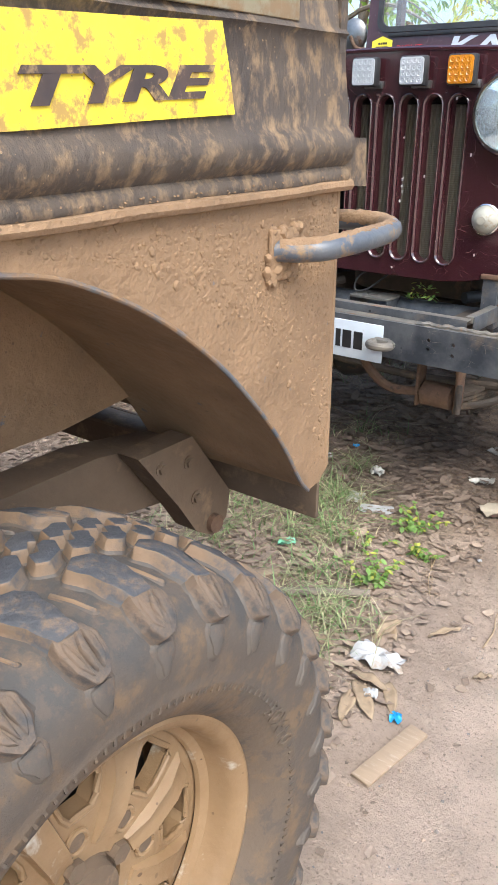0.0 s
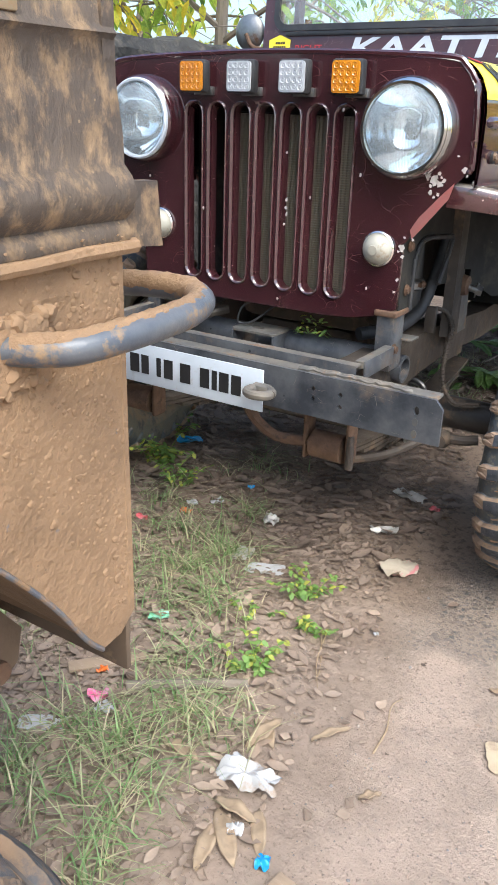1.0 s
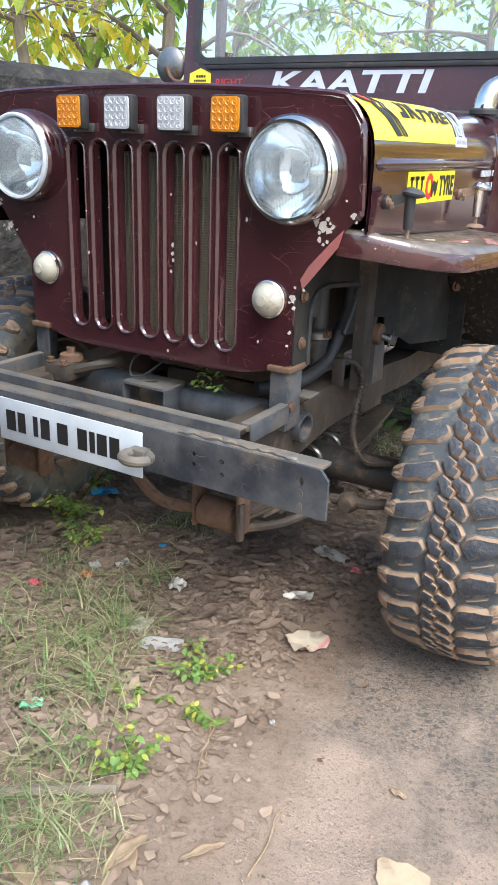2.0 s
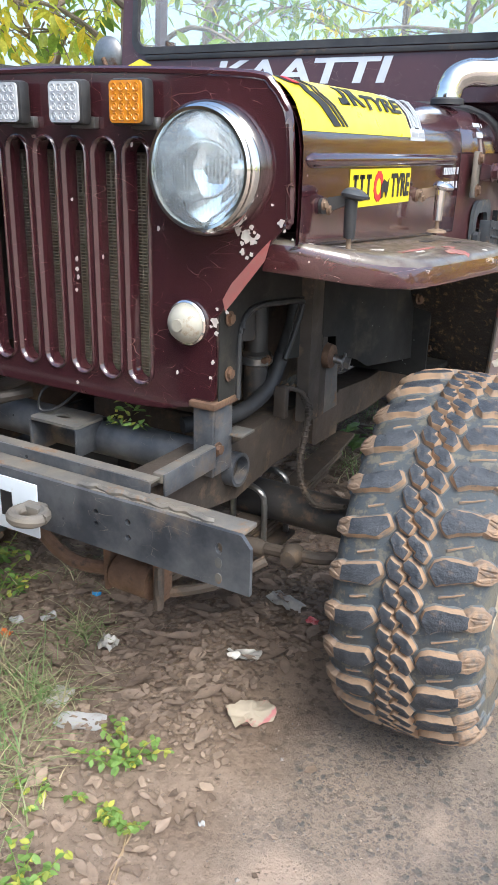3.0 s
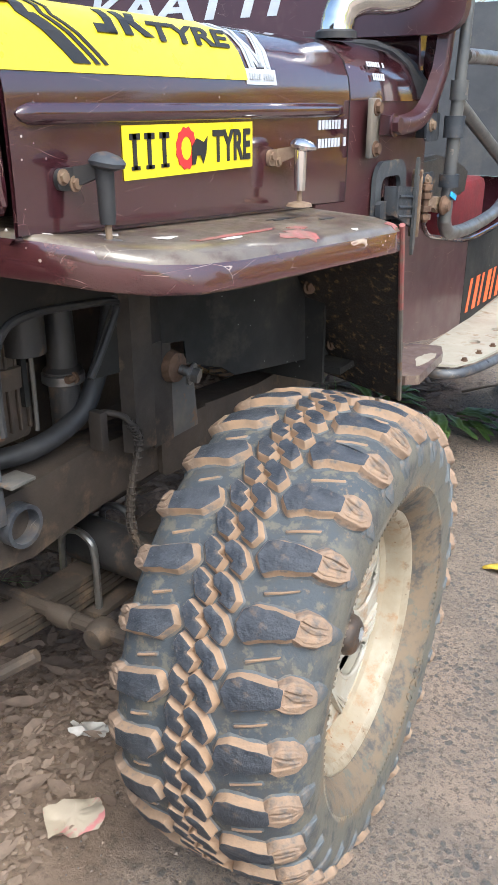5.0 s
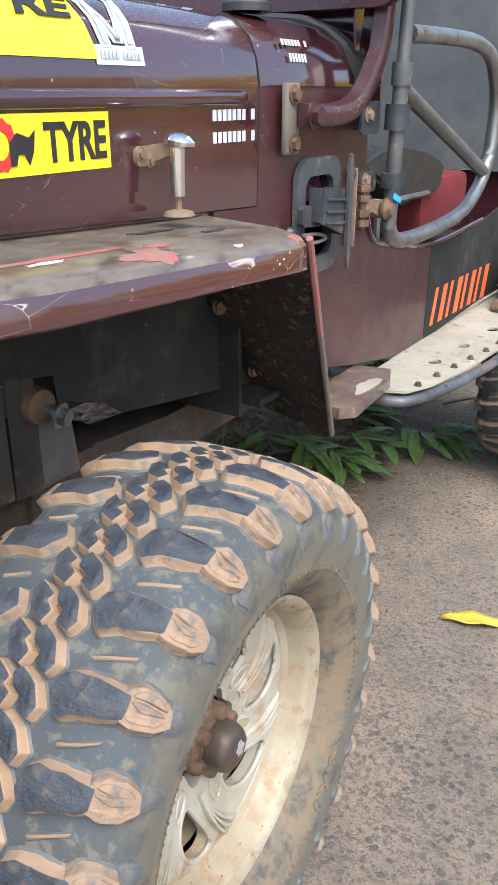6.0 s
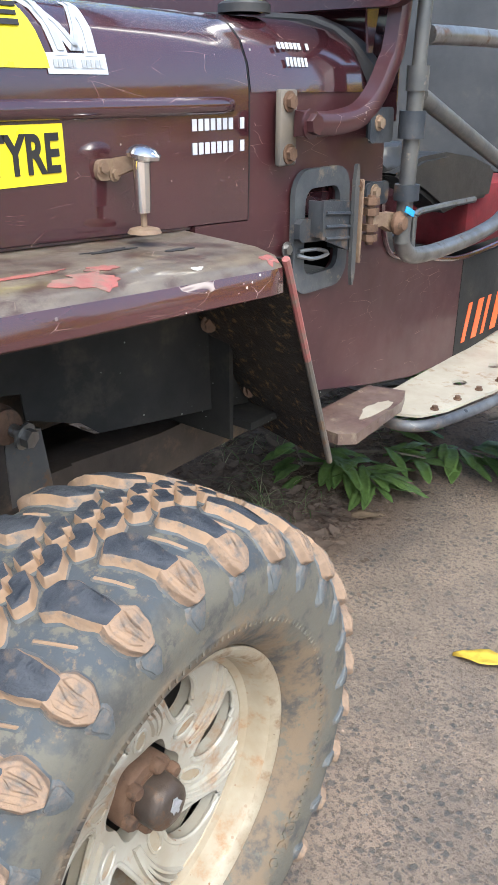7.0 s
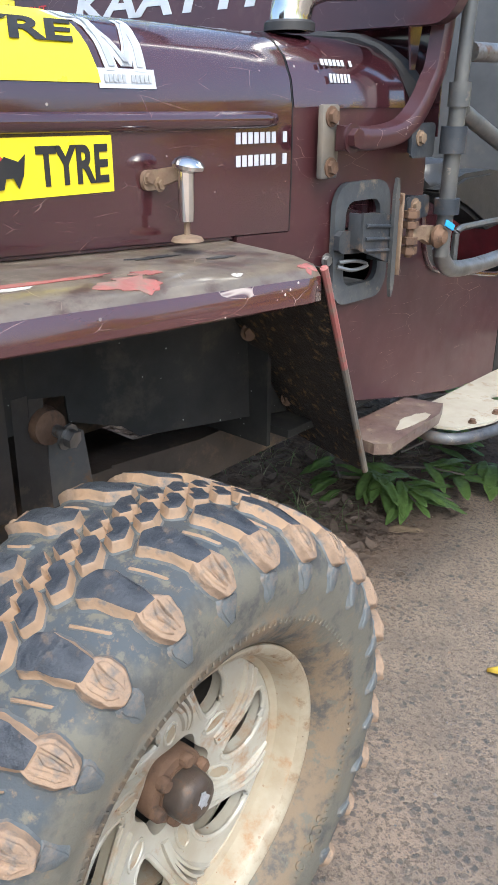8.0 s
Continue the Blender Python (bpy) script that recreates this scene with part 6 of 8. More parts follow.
    me.transform(Matrix.Translation((0.925, -2.372, -0.637)))
    ob = new("leaf_sprig", me)
    ob.location = (-0.925, 2.372, 0.637)
    tagged(ob, "small withered green sprig lying on a grey tube", "sprig")
    # frame rails
    for s in (-1, 1):
        def mx(x):
            return x if s > 0 else 2 * CX - x
        secs = []
        for y, z, h in ((2.085, 0.590, 0.046), (2.30, 0.580, 0.052), (2.45, 0.569, 0.064), (2.60, 0.585, 0.059), (2.83, 0.580, 0.047), (3.16, 0.556, 0.045), (3.5, 0.565, 0.045), (5.6, 0.60, 0.05)):
            secs.append([(mx(-0.695), y, z - h), (mx(-0.695), y, z + h), (mx(-0.775), y, z + h), (mx(-0.775), y, z - h)])
        part("frame_rail", loft(secs), chassis, jeep, "dusty dark steel frame rail")
        part("spring_eye", rod((mx(-0.80), 2.185, 0.425), (mx(-0.715), 2.185, 0.425), 0.036, 18), rust, jeep)
        part("shackle", box(mx(-0.699) - 0.006, mx(-0.699) + 0.006, 2.160, 2.215, 0.385, 0.545, 0.008), rust, jeep)
        part("shackle", box(mx(-0.816) - 0.006, mx(-0.816) + 0.006, 2.160, 2.215, 0.385, 0.545, 0.008), rust, jeep)
        for i in range(5):
            q = 0.28 + 0.1 * i
            sp = []
            for j in range(9):
                y = 2.667 + (j / 8 - 0.5) * 2 * (0.50 - 0.085 * i)
                sp.append((mx(-0.757), y, 0.362 - 0.0125 * i + 0.055 * ((y - 2.667) / 0.5) ** 2))
            lf = []
            for x, y, z in sp:
                lf.append([(x - 0.03, y, z), (x + 0.03, y, z), (x + 0.03, y, z + 0.0105), (x - 0.03, y, z + 0.0105)])
            part("spring_leaf", loft(lf), chassis, jeep)
        for y in (2.61, 2.725):
            part("u_bolt", tube([(mx(-0.715), y, 0.30), (mx(-0.715), y, 0.415), (mx(-0.725), y, 0.448), (mx(-0.757), y, 0.460), (mx(-0.789), y, 0.448), (mx(-0.799), y, 0.415), (mx(-0.799), y, 0.30)], 0.0075, 8, 3), bare_steel, jeep)
        part("spring_plate", box(mx(-0.757) - 0.06, mx(-0.757) + 0.06, 2.59, 2.745, 0.290, 0.304, 0.003), chassis, jeep)
        # shock absorber and its tower
        part("shock_tower", loft([[(mx(x0), y0, z) for x0, y0 in ((-0.672, 2.662), (-0.645, 2.668), (-0.645, 2.722), (-0.672, 2.728))] for z in (0.62, 0.80, 1.02)]), chassis, jeep)
        part("shock_bracket", loft([[(mx(-0.690), y0, z) for y0, z in ((2.742, 0.60), (2.80, 0.60), (2.80, 0.80), (2.745, 0.80))], [(mx(-0.665), y0, z) for y0, z in ((2.742, 0.60), (2.80, 0.60), (2.80, 0.80), (2.745, 0.80))]]), chassis, jeep)
        part("shock_mount", loft([[(mx(x0), y0, z) for y0, z in ((2.795, 0.60), (2.885, 0.60), (2.872, 0.715), (2.805, 0.725))] for x0 in (-0.690, -0.668)]), steel_dusty, jeep)
        part("mount_foot", loft([[(mx(x0), y0, z) for y0, z in ((2.785, 0.525), (2.80, 0.515), (2.93, 0.51), (2.94, 0.62), (2.785, 0.625))] for x0 in (-0.694, -0.684)]), chassis, jeep)
        part("shock_bush", lathe([(0.0, -0.02), (0.030, -0.02), (0.032, 0.0), (0.028, 0.022), (0.0, 0.024)], (mx(-0.672), 2.800, 0.745), "x", 16, sign=s), rust, jeep)
        part("shock_stud", rod((mx(-0.665), 2.806, 0.742), (mx(-0.622), 2.815, 0.732), 0.010, 12), bare_steel, jeep)
        part("shock_bolt", bolt((mx(-0.630), 2.813, 0.733), (s, 0.25, -0.2), 0.015, 0.018), bare_steel, jeep)
    # pipe stub through the rail
    part("pipe_stub", lathe([(0.036, 0.0), (0.036, 0.075), (0.029, 0.075), (0.029, 0.0)], (-0.745, 2.42, 0.583), "x", 24, closed=True), steel_grey, jeep, "short open steel pipe")
    # black disc painted as the darkness down the bore
    part("pipe_inside", lathe([(0.0, 0.0), (0.028, 0.0), (0.028, 0.004), (0.0, 0.004)], (-0.735, 2.42, 0.583), "x", 20), ink, jeep)
    # axle with its bulge, tie rod and drag link
    part("axle", lathe([(0.0, -0.66), (0.045, -0.66), (0.047, -0.2), (0.05, 0.10), (0.12, 0.16), (0.15, 0.25), (0.12, 0.34), (0.05, 0.40), (0.047, 0.62), (0.060, 0.63), (0.062, 0.68), (0.0, 0.68)], (CX, 2.667, 0.408), "x", 24, sign=-1), axle_black, jeep, "black front axle housing")
    for s in (-1, 1):
        part("knuckle", lathe([(0.0, 0.0), (0.085, 0.0), (0.095, 0.03), (0.085, 0.075), (0.06, 0.095), (0.0, 0.1)], (CX + s * 0.60, 2.667, 0.408), "x", 24, sign=s), axle_black, jeep)
    part("tie_rod", tube([(-0.47, 2.475, 0.415), (-0.56, 2.458, 0.405), (-1.02, 2.50, 0.36), (-1.60, 2.47, 0.40)], 0.0135, 10, 4), chassis, jeep, "dusty steering tie rod")
    part("ball_joint", lathe([(0.0, -0.026), (0.018, -0.024), (0.025, -0.008), (0.025, 0.010), (0.018, 0.022), (0.0, 0.026)], (-0.559, 2.452, 0.405), "y", 16), chassis, jeep)
    part("ball_joint", lathe([(0.0, -0.03), (0.016, -0.026), (0.020, 0.0), (0.016, 0.026), (0.0, 0.03)], (-0.655, 2.462, 0.395), "x", 14), chassis, jeep)
    # hoses and lines
    part("brake_hose", tube([(-0.690, 2.615, 0.706), (-0.672, 2.635, 0.704), (-0.650, 2.652, 0.690), (-0.640, 2.667, 0.645), (-0.640, 2.640, 0.565), (-0.630, 2.622, 0.500), (-0.590, 2.615, 0.452), (-0.52, 2.62, 0.46)], 0.0058, 10, 6), chassis, jeep, "coiled brown brake hose")
    coil = []
    path = smooth_line([(-0.650, 2.652, 0.690), (-0.640, 2.667, 0.645), (-0.640, 2.640, 0.565), (-0.630, 2.622, 0.500), (-0.590, 2.615, 0.452), (-0.52, 2.62, 0.46)], 40)
    for i, c in enumerate(path):
        a = i * 1.05
        coil.append(c + Vector((0.0085 * math.cos(a), 0.0085 * math.sin(a), 0.003 * math.sin(a))))
    part("hose_coil", tube(coil, 0.0016, 4, 1), chassis, jeep)
    part("hose_clip", box(-0.700, -0.670, 2.606, 2.624, 0.640, 0.712, 0.003), chassis, jeep)
    part("drag_pipe", tube([(-1.00, 2.150, 0.535), (-0.965, 2.155, 0.47), (-0.90, 2.165, 0.425), (-0.80, 2.18, 0.43), (-0.76, 2.19, 0.45)], 0.014, 10, 5), rust, jeep, "rusty bent pipe under the bumper")
    part("dump_pipe", tube([(-0.72, 2.20, 0.39), (-0.62, 2.24, 0.42), (-0.54, 2.30, 0.47)], 0.010, 8, 4), chassis, jeep)
    part("shackle_strap", tube([(-0.694, 2.17, 0.47), (-0.688, 2.16, 0.42), (-0.688, 2.158, 0.39)], 0.010, 8, 3), chassis, jeep)
    part("wire", tube([(-1.02, 2.36, 0.72), (-1.09, 2.34, 0.66), (-1.13, 2.33, 0.655), (-1.12, 2.34, 0.70), (-1.06, 2.38, 0.73)], 0.003, 6, 6), rubber_black, jeep)
    # steering box on the far rail
    sb = part("steering_box", box(-1.375, -1.295, 2.27, 2.38, 0.612, 0.66, 0.012), chassis, jeep, "dusty steering box")
    part("cover", lathe([(0.0, 0.0), (0.032, 0.0), (0.030, 0.016), (0.012, 0.02), (0.012, 0.034), (0.0, 0.034)], (-1.33, 2.33, 0.66), "z", 16), rust, sb)
    part("pipe", tube([(-1.30, 2.31, 0.64), (-1.24, 2.33, 0.66), (-1.20, 2.38, 0.67)], 0.013, 8, 4), chassis, sb)
    for x, y in ((-1.36, 2.285), (-1.31, 2.28), (-1.365, 2.365)):
        part("bolt", bolt((x, y, 0.66), (0, 0, 1), 0.009, 0.012), rust, sb)
    # engine bay seen between grille and fender
    e = part("engine_block", box(-1.30, -0.86, 2.60, 3.15, 0.60, 1.20, 0.03), chassis, jeep, "dusty dark engine")
    part("pump", lathe([(0.0, -0.06), (0.045, -0.06), (0.05, -0.02), (0.05, 0.05), (0.03, 0.07), (0.0, 0.07)], (-0.80, 2.50, 0.83), "z", 18), chassis, e)
    part("pump_flange", lathe([(0.0, -0.02), (0.058, -0.02), (0.060, 0.015), (0.0, 0.02)], (-0.80, 2.50, 0.795), "z", 18), chassis, e)
    part("filter", lathe([(0.0, -0.07), (0.035, -0.07), (0.035, 0.06), (0.0, 0.06)], (-0.74, 2.52, 0.90), "z", 16), axle_black, e)
    part("sump", box(-1.24, -0.92, 2.62, 3.0, 0.50, 0.60, 0.02), chassis, e)
    part("radiator_hose", tube([(-0.80, 2.40, 0.66), (-0.735, 2.50, 0.668), (-0.715, 2.60, 0.70), (-0.705, 2.64, 0.76), (-0.690, 2.66, 0.83), (-0.680, 2.668, 0.905)], 0.0175, 12, 5), rubber_black, e)
    wing = [(2.333, 0.745), (2.333, 1.03), (2.70, 1.03), (2.70, 0.775), (2.665, 0.770), (2.585, 0.778), (2.655, 0.893), (2.557, 0.905), (2.492, 0.910), (2.431, 0.904), (2.401, 0.869), (2.394, 0.782), (2.392, 0.745)]
    part("inner_wing", sheet(wing, [], lambda u, v, w: (-0.670 - w, u, v), 0.003), black_panel, e, "black inner wing sheet")
    part("edge_trim", tube([(-0.667, 2.396, 0.745), (-0.667, 2.396, 0.80), (-0.667, 2.402, 0.869), (-0.667, 2.431, 0.904), (-0.667, 2.492, 0.911), (-0.667, 2.557, 0.906), (-0.667, 2.650, 0.896), (-0.667, 2.660, 0.880), (-0.667, 2.620, 0.82), (-0.667, 2.588, 0.780)], 0.0065, 8, 5), rubber_black, e)
    part("side_cover", box(-0.80, -0.755, 2.43, 2.535, 0.68, 0.96, 0.012), chassis, e)
    for k in range(5):
        part("cover_rib", box(-0.756, -0.748, 2.446 + 0.019 * k, 2.452 + 0.019 * k, 0.70, 0.94, 0.002), chassis, e)
    part("cover_edge", tube([(-0.748, 2.536, 0.69), (-0.747, 2.537, 0.80), (-0.749, 2.535, 0.95)], 0.004, 6, 4), steel_dusty, e)
    part("outlet_pipe", lathe([(0.0, -0.10), (0.026, -0.10), (0.027, -0.02), (0.034, -0.015), (0.034, 0.005), (0.026, 0.012), (0.024, 0.12), (0.0, 0.12)], (-0.745, 2.603, 0.775), "z", 18), axle_black, e, "dusty black pipe with a clamp")
    part("pipe_clamp", lathe([(0.0345, -0.012), (0.037, -0.010), (0.037, 0.004), (0.0345, 0.006)], (-0.745, 2.603, 0.770), "z", 18), bare_steel, e)
    part("clamp_screw", bolt((-0.712, 2.598, 0.772), (0, -1, 0), 0.007, 0.02), rust, e)
    for z in (0.80, 0.905):
        part("bolt", bolt((-0.667, 2.362, z), (1, 0, 0), 0.010, 0.008), rust, e)
    part("tab", box(-0.69, -0.645, 2.38, 2.43, 0.668, 0.674, 0.002), steel_dusty, e)
    part("firewall", box(-1.57, -0.546, 3.19, 3.20, 0.62, 1.262), black_panel, jeep)
    part("skid_plate", box(-1.3, -0.8, 2.68, 3.3, 0.44, 0.452), chassis, jeep)


def build_tub():
    side_x = -0.500

    def place(u, v, w):
        return (side_x - w - 0.0185 * min(1.0, max(0.0, (3.30 - u) / 0.09)), u, v)
    outline = [(3.305, 0.684), (3.225, 0.80), (3.218, 0.955), (3.080, 0.975), (3.080, 1.016), (3.206, 1.010), (3.206, 1.203), (3.28, 1.203), (3.595, 1.203), (3.600, 1.05), (3.608, 0.955), (3.632, 0.905), (3.68, 0.880), (3.76, 0.866), (3.90, 0.846), (4.022, 0.828), (4.022, 0.570), (3.80, 0.586), (3.60, 0.622), (3.40, 0.666)]
    hole = round_rect(3.322, 3.442, 0.898, 1.056, 0.026)
    b = part("body_side", sheet(outline, [hole], place, 0.010), paint_dull, jeep, "scratched maroon body side with a vent opening")
    gas = sheet(round_rect(3.297, 3.468, 0.870, 1.082, 0.042), [round_rect(3.328, 3.436, 0.902, 1.050, 0.024)], lambda u, v, w: (side_x + w, u, v), 0.010)
    bmesh.ops.bevel(gas, geom=[e for e in gas.edges if e.is_boundary], offset=0.002, segments=1, affect="EDGES")
    part("vent_gasket", gas, gasket, b)
    part("vent_lever", rod((-0.53, 3.33, 0.995), (-0.515, 3.42, 0.985), 0.006, 8), chip_red, b)
    part("bolt", bolt((-0.499, 3.287, 0.955), (1, 0, 0), 0.009, 0.008), bare_steel, b)
    # rear quarter with its painted letters as slanted bars
    q = part("rear_quarter", sheet([(4.026, 0.826), (4.20, 0.826), (4.45, 0.85), (4.75, 0.90), (4.75, 0.60), (4.45, 0.60), (4.026, 0.572)], [], lambda u, v, w: (side_x + 0.030 * (u - 4.026) - w, u, v), 0.01), black_panel, jeep, "dull dark rear quarter with orange bars")
    cells = [(4.058 + 0.056 * k, 4.058 + 0.056 * k + (0.020, 0.030, 0.018, 0.034)[k % 4], 0.605, 0.705) for k in range(8)]
    letters(bars(cells, lambda u, v, w: (side_x + 0.030 * (u - 4.026) + 0.0008 + w, u, v), 0.0012, 0.25), orange_ink, q)
    part("top_rail", tube([(side_x + 0.0, 3.604, 1.02), (side_x + 0.002, 3.612, 0.955), (side_x + 0.002, 3.636, 0.908), (side_x + 0.002, 3.68, 0.884), (side_x + 0.002, 3.80, 0.864), (side_x + 0.002, 4.022, 0.832), (side_x + 0.01, 4.40, 0.85)], 0.006, 8, 4), paint, b)
    # far side
    part("body_side", box(2 * CX - side_x, 2 * CX - side_x + 0.01, 3.206, 5.4, 0.60, 0.86), paint, jeep)
    part("tub_floor", box(2 * CX - side_x, side_x - 0.012, 3.21, 5.4, 0.640, 0.655), black_panel, jeep)
    part("tail_panel", box(2 * CX - side_x, side_x - 0.012, 5.38, 5.4, 0.656, 0.90), paint, jeep)
    # cowl
    c = part("cowl", shell(3.211, 3.578, 0.008, 8, low=1.20, grow=0.0295), paint, jeep, "maroon cowl ahead of the windscreen", smooth=40)
    part("seam", loft([hood_section(3.2065, -0.0005) + hood_section(3.2065, 0.012, 0.012)[::-1], hood_section(3.2085, -0.0005) + hood_section(3.2085, 0.012, 0.012)[::-1]]), ink, c)
    part("bulkhead", box(2 * CX + 0.47, -0.47, 3.580, 3.584, 1.15, 1.40), paint, c)
    strip = []
    for y in (3.440, 3.446, 3.478, 3.484):
        d = 0.013 if 3.441 < y < 3.483 else 0.005
        pts, inn = [], []
        for x, z in [(CX + (hx - CX) * 1.0295, hz) for hx, hz in HOOD[4:]]:
            nx = 1 if z < 1.25 else (0.6 if z < 1.30 else 0.1)
            back = min(0.085, 1.0 * (1.326 - z))
            pts.append((x + d * nx, y + back, z + d * (1 - nx * 0.8)))
            inn.append((x - 0.002, y + back, z - 0.002))
        strip.append(pts + inn[::-1])
    part("rubber_strip", loft(strip), rubber_black, c, "thick grey-black rubber strip over the cowl")
    rows = [(3.272 + 0.011 * k, 3.2795 + 0.011 * k, 0.205, 0.215) for k in range(8) if k != 6] + [(3.286 + 0.010 * k, 3.2925 + 0.010 * k, 0.183, 0.192) for k in range(6)]
    letters(draped(rows, flank(0.0172)), silver_ink, c, "two short rows of white bars")
    for s in (-1, 1):
        cx = -0.486 if s > 0 else 2 * CX + 0.486
        part("cowl_cheek", sheet([(3.505, 1.262), (3.518, 1.262), (3.532, 1.33), (3.555, 1.52), (3.500, 1.52), (3.488, 1.345)], [], lambda u, v, w: (cx - s * (0.004 + w), u, v), 0.004), paint, c)
    # inner dash and cabin
    part("dash", box(2 * CX - side_x + 0.05, side_x - 0.05, 3.585, 3.605, 0.86, 1.29, 0.005), black_panel, jeep)
    part("canvas_side", loft([[(-1.55 + 0.01 * math.sin(y * 9), y, z) for z in (0.75, 1.2, 1.44)] + [(-1.57 + 0.01 * math.sin(y * 9), y, z) for z in (1.44, 1.2, 0.75)] for y in np.linspace(3.62, 5.35, 24)]), canvas_black, jeep, "black canvas hung inside")
    part("canvas_rear", box(-1.55, -0.55, 5.33, 5.35, 0.905, 1.58), canvas_black, jeep, "black canvas hung inside")
    # near seat: a dark pad that comes to a point, a red seat behind it, and a loose black bag
    s1 = [(4.10, 0.998), (4.25, 1.034), (4.40, 1.038), (4.58, 1.015), (4.74, 0.975), (4.72, 0.885), (4.58, 0.885), (4.42, 0.868), (4.27, 0.935)]
    pad = sheet(s1, [], lambda u, v, w: (-0.74 - w, u, v), 0.10)
    bmesh.ops.bevel(pad, geom=[e for e in pad.edges if e.calc_face_angle(0) > 0.9], offset=0.012, segments=2, affect="EDGES")
    part("seat_pad", pad, vinyl_black, jeep, "worn black vinyl seat pad")
    part("seat_frame", tube([(-0.74, 4.215, 0.66), (-0.74, 4.212, 0.86), (-0.74, 4.225, 0.888), (-0.74, 4.30, 0.893), (-0.74, 4.60, 0.89)], 0.010, 8, 4), bare_steel, jeep)
    part("red_seat", box(-1.00, -0.77, 4.64, 5.10, 0.72, 0.925, 0.03), cloth_red, jeep, "red cloth seat cushion")
    bag = bmesh.new()
    random.seed(12)
    bmesh.ops.create_icosphere(bag, subdivisions=3, radius=0.07)
    for v in bag.verts:
        v.co *= 1 + 0.35 * noise.noise(v.co * 22)
        v.co = Vector((v.co.x * 1.2 - 0.84, v.co.y * 1.5 + 4.20, v.co.z * 0.8 + 1.02))
    part("bag", bag, vinyl_black, jeep)


def build_windscreen():
    lean = 0.10

    def place(u, v, w):
        return (u, 3.512 + lean * (v - 1.33) - w, v)
    x0, x1, z0, z1 = -1.805, -0.395, 1.330, 1.98
    outline = round_rect(x0, x1, z0, z1, 0.05)
    hole = round_rect(x0 + 0.052, x1 - 0.088, 1.487, 1.92, 0.045)
    f = part("windscreen_frame", sheet(outline, [hole], place, 0.030), paint_dull, jeep, "maroon windscreen frame with white lettering")
    seal_o, seal_i = round_rect(x0 + 0.046, x1 - 0.082, 1.481, 1.926, 0.05), round_rect(x0 + 0.068, x1 - 0.104, 1.503, 1.904, 0.04)
    part("rubber_seal", sheet(seal_o, [seal_i], lambda u, v, w: place(u, v, w + 0.026), 0.012), rubber_black, f)
    g = part("windscreen_glass", sheet(round_rect(x0 + 0.06, x1 - 0.096, 1.495, 1.912, 0.045), [], lambda u, v, w: place(u, v, w + 0.014), 0.004), pane_glass, f, "clear windscreen glass")
    g.visible_shadow = False
    part("strip", box(-1.70, -0.48, 3.487, 3.490, 1.463, 1.478, 0.001), axle_black, f)
    # the six letters, wide and slanted
    u = -1.432
    shapes = words("KAATTI", 0.096, lambda a, b, w: place(u + a * 1.80, 1.386 + b, 0.0305 + w), 0.0012, 0.16, fat=0.026)
    letters(shapes, silver_ink, f, "white slanted letters")
    letters(words("RIGHT", 0.034, lambda a, b, w: place(-1.660 + a * 1.20, 1.408 + b, 0.0305 + w), 0.0012), red_ink, f, "small red letters")
    hexa = [(-1.728 + 0.055 * math.cos(radians(90 + 60 * i)), 1.432 + 0.036 * math.sin(radians(90 + 60 * i))) for i in range(6)]
    y = part("yellow_sticker", sheet(hexa, [], lambda a, b, w: place(a, b, 0.0305 + w), 0.001), yellow_film, f, "yellow six-sided sticker", smooth=0)
    letters(bars([(-1.745 + 0.011 * k, -1.737 + 0.011 * k, 1.436, 1.444) for k in range(4)] + [(-1.755 + 0.0095 * k, -1.748 + 0.0095 * k, 1.422, 1.429) for k in range(6)], lambda a, b, w: place(a, b, 0.032 + w), 0.001), ink, y)
    # curved side arms down to their pivots
    for s in (-1, 1):
        def mx(x):
            return x if s > 0 else 2 * CX - x
        line = smooth_line([(-0.468, 3.275, 1.155), (-0.465, 3.38, 1.153), (-0.460, 3.455, 1.172), (-0.452, 3.505, 1.235), (-0.446, 3.528, 1.33), (-0.43, 3.57, 1.80)], 6)
        secs = []
        for i, p in enumerate(line):
            d = (line[min(i + 1, len(line) - 1)] - line[max(i - 1, 0)]).normalized()
            nrm = Vector((0, -d.z, d.y))
            h = 0.020
            secs.append([(mx(p.x + dx), (p + nrm * k).y, (p + nrm * k).z) for dx, k in ((0.012, -h * 0.8), (0.016, -h * 0.5), (0.016, h * 0.5), (0.012, h * 0.8), (-0.012, h), (-0.012, -h))])
        a = part("side_arm", loft(secs), paint_dull, f, "curved maroon windscreen arm")
        part("pivot_plate", box(mx(-0.490) - 0.006, mx(-0.490) + 0.006, 3.245, 3.290, 1.092, 1.205, 0.004), steel_dusty, jeep, "bare steel pivot plate")
        part("pivot_bolt", bolt((mx(-0.452), 3.278, 1.155), (s, 0, 0), 0.016, 0.016), paint_dull, jeep)
        part("bolt", bolt((mx(-0.484), 3.266, 1.187), (s, 0, 0), 0.011, 0.01), rust, jeep)
        part("bolt", bolt((mx(-0.484), 3.268, 1.110), (s, 0, 0), 0.011, 0.01), rust, jeep)
    # round mirror on the far side
    m = part("mirror", lathe([(0.0, 0.0), (0.03, 0.002), (0.055, 0.010), (0.066, 0.022), (0.0665, 0.028), (0.0, 0.028)], (-1.888, 3.50, 1.482), "y", 28), bare_steel, jeep, "round grey mirror seen from behind")
    part("stem", tube([(-1.80, 3.52, 1.42), (-1.86, 3.50, 1.43), (-1.888, 3.495, 1.475)], 0.008, 8, 4), rust, m)


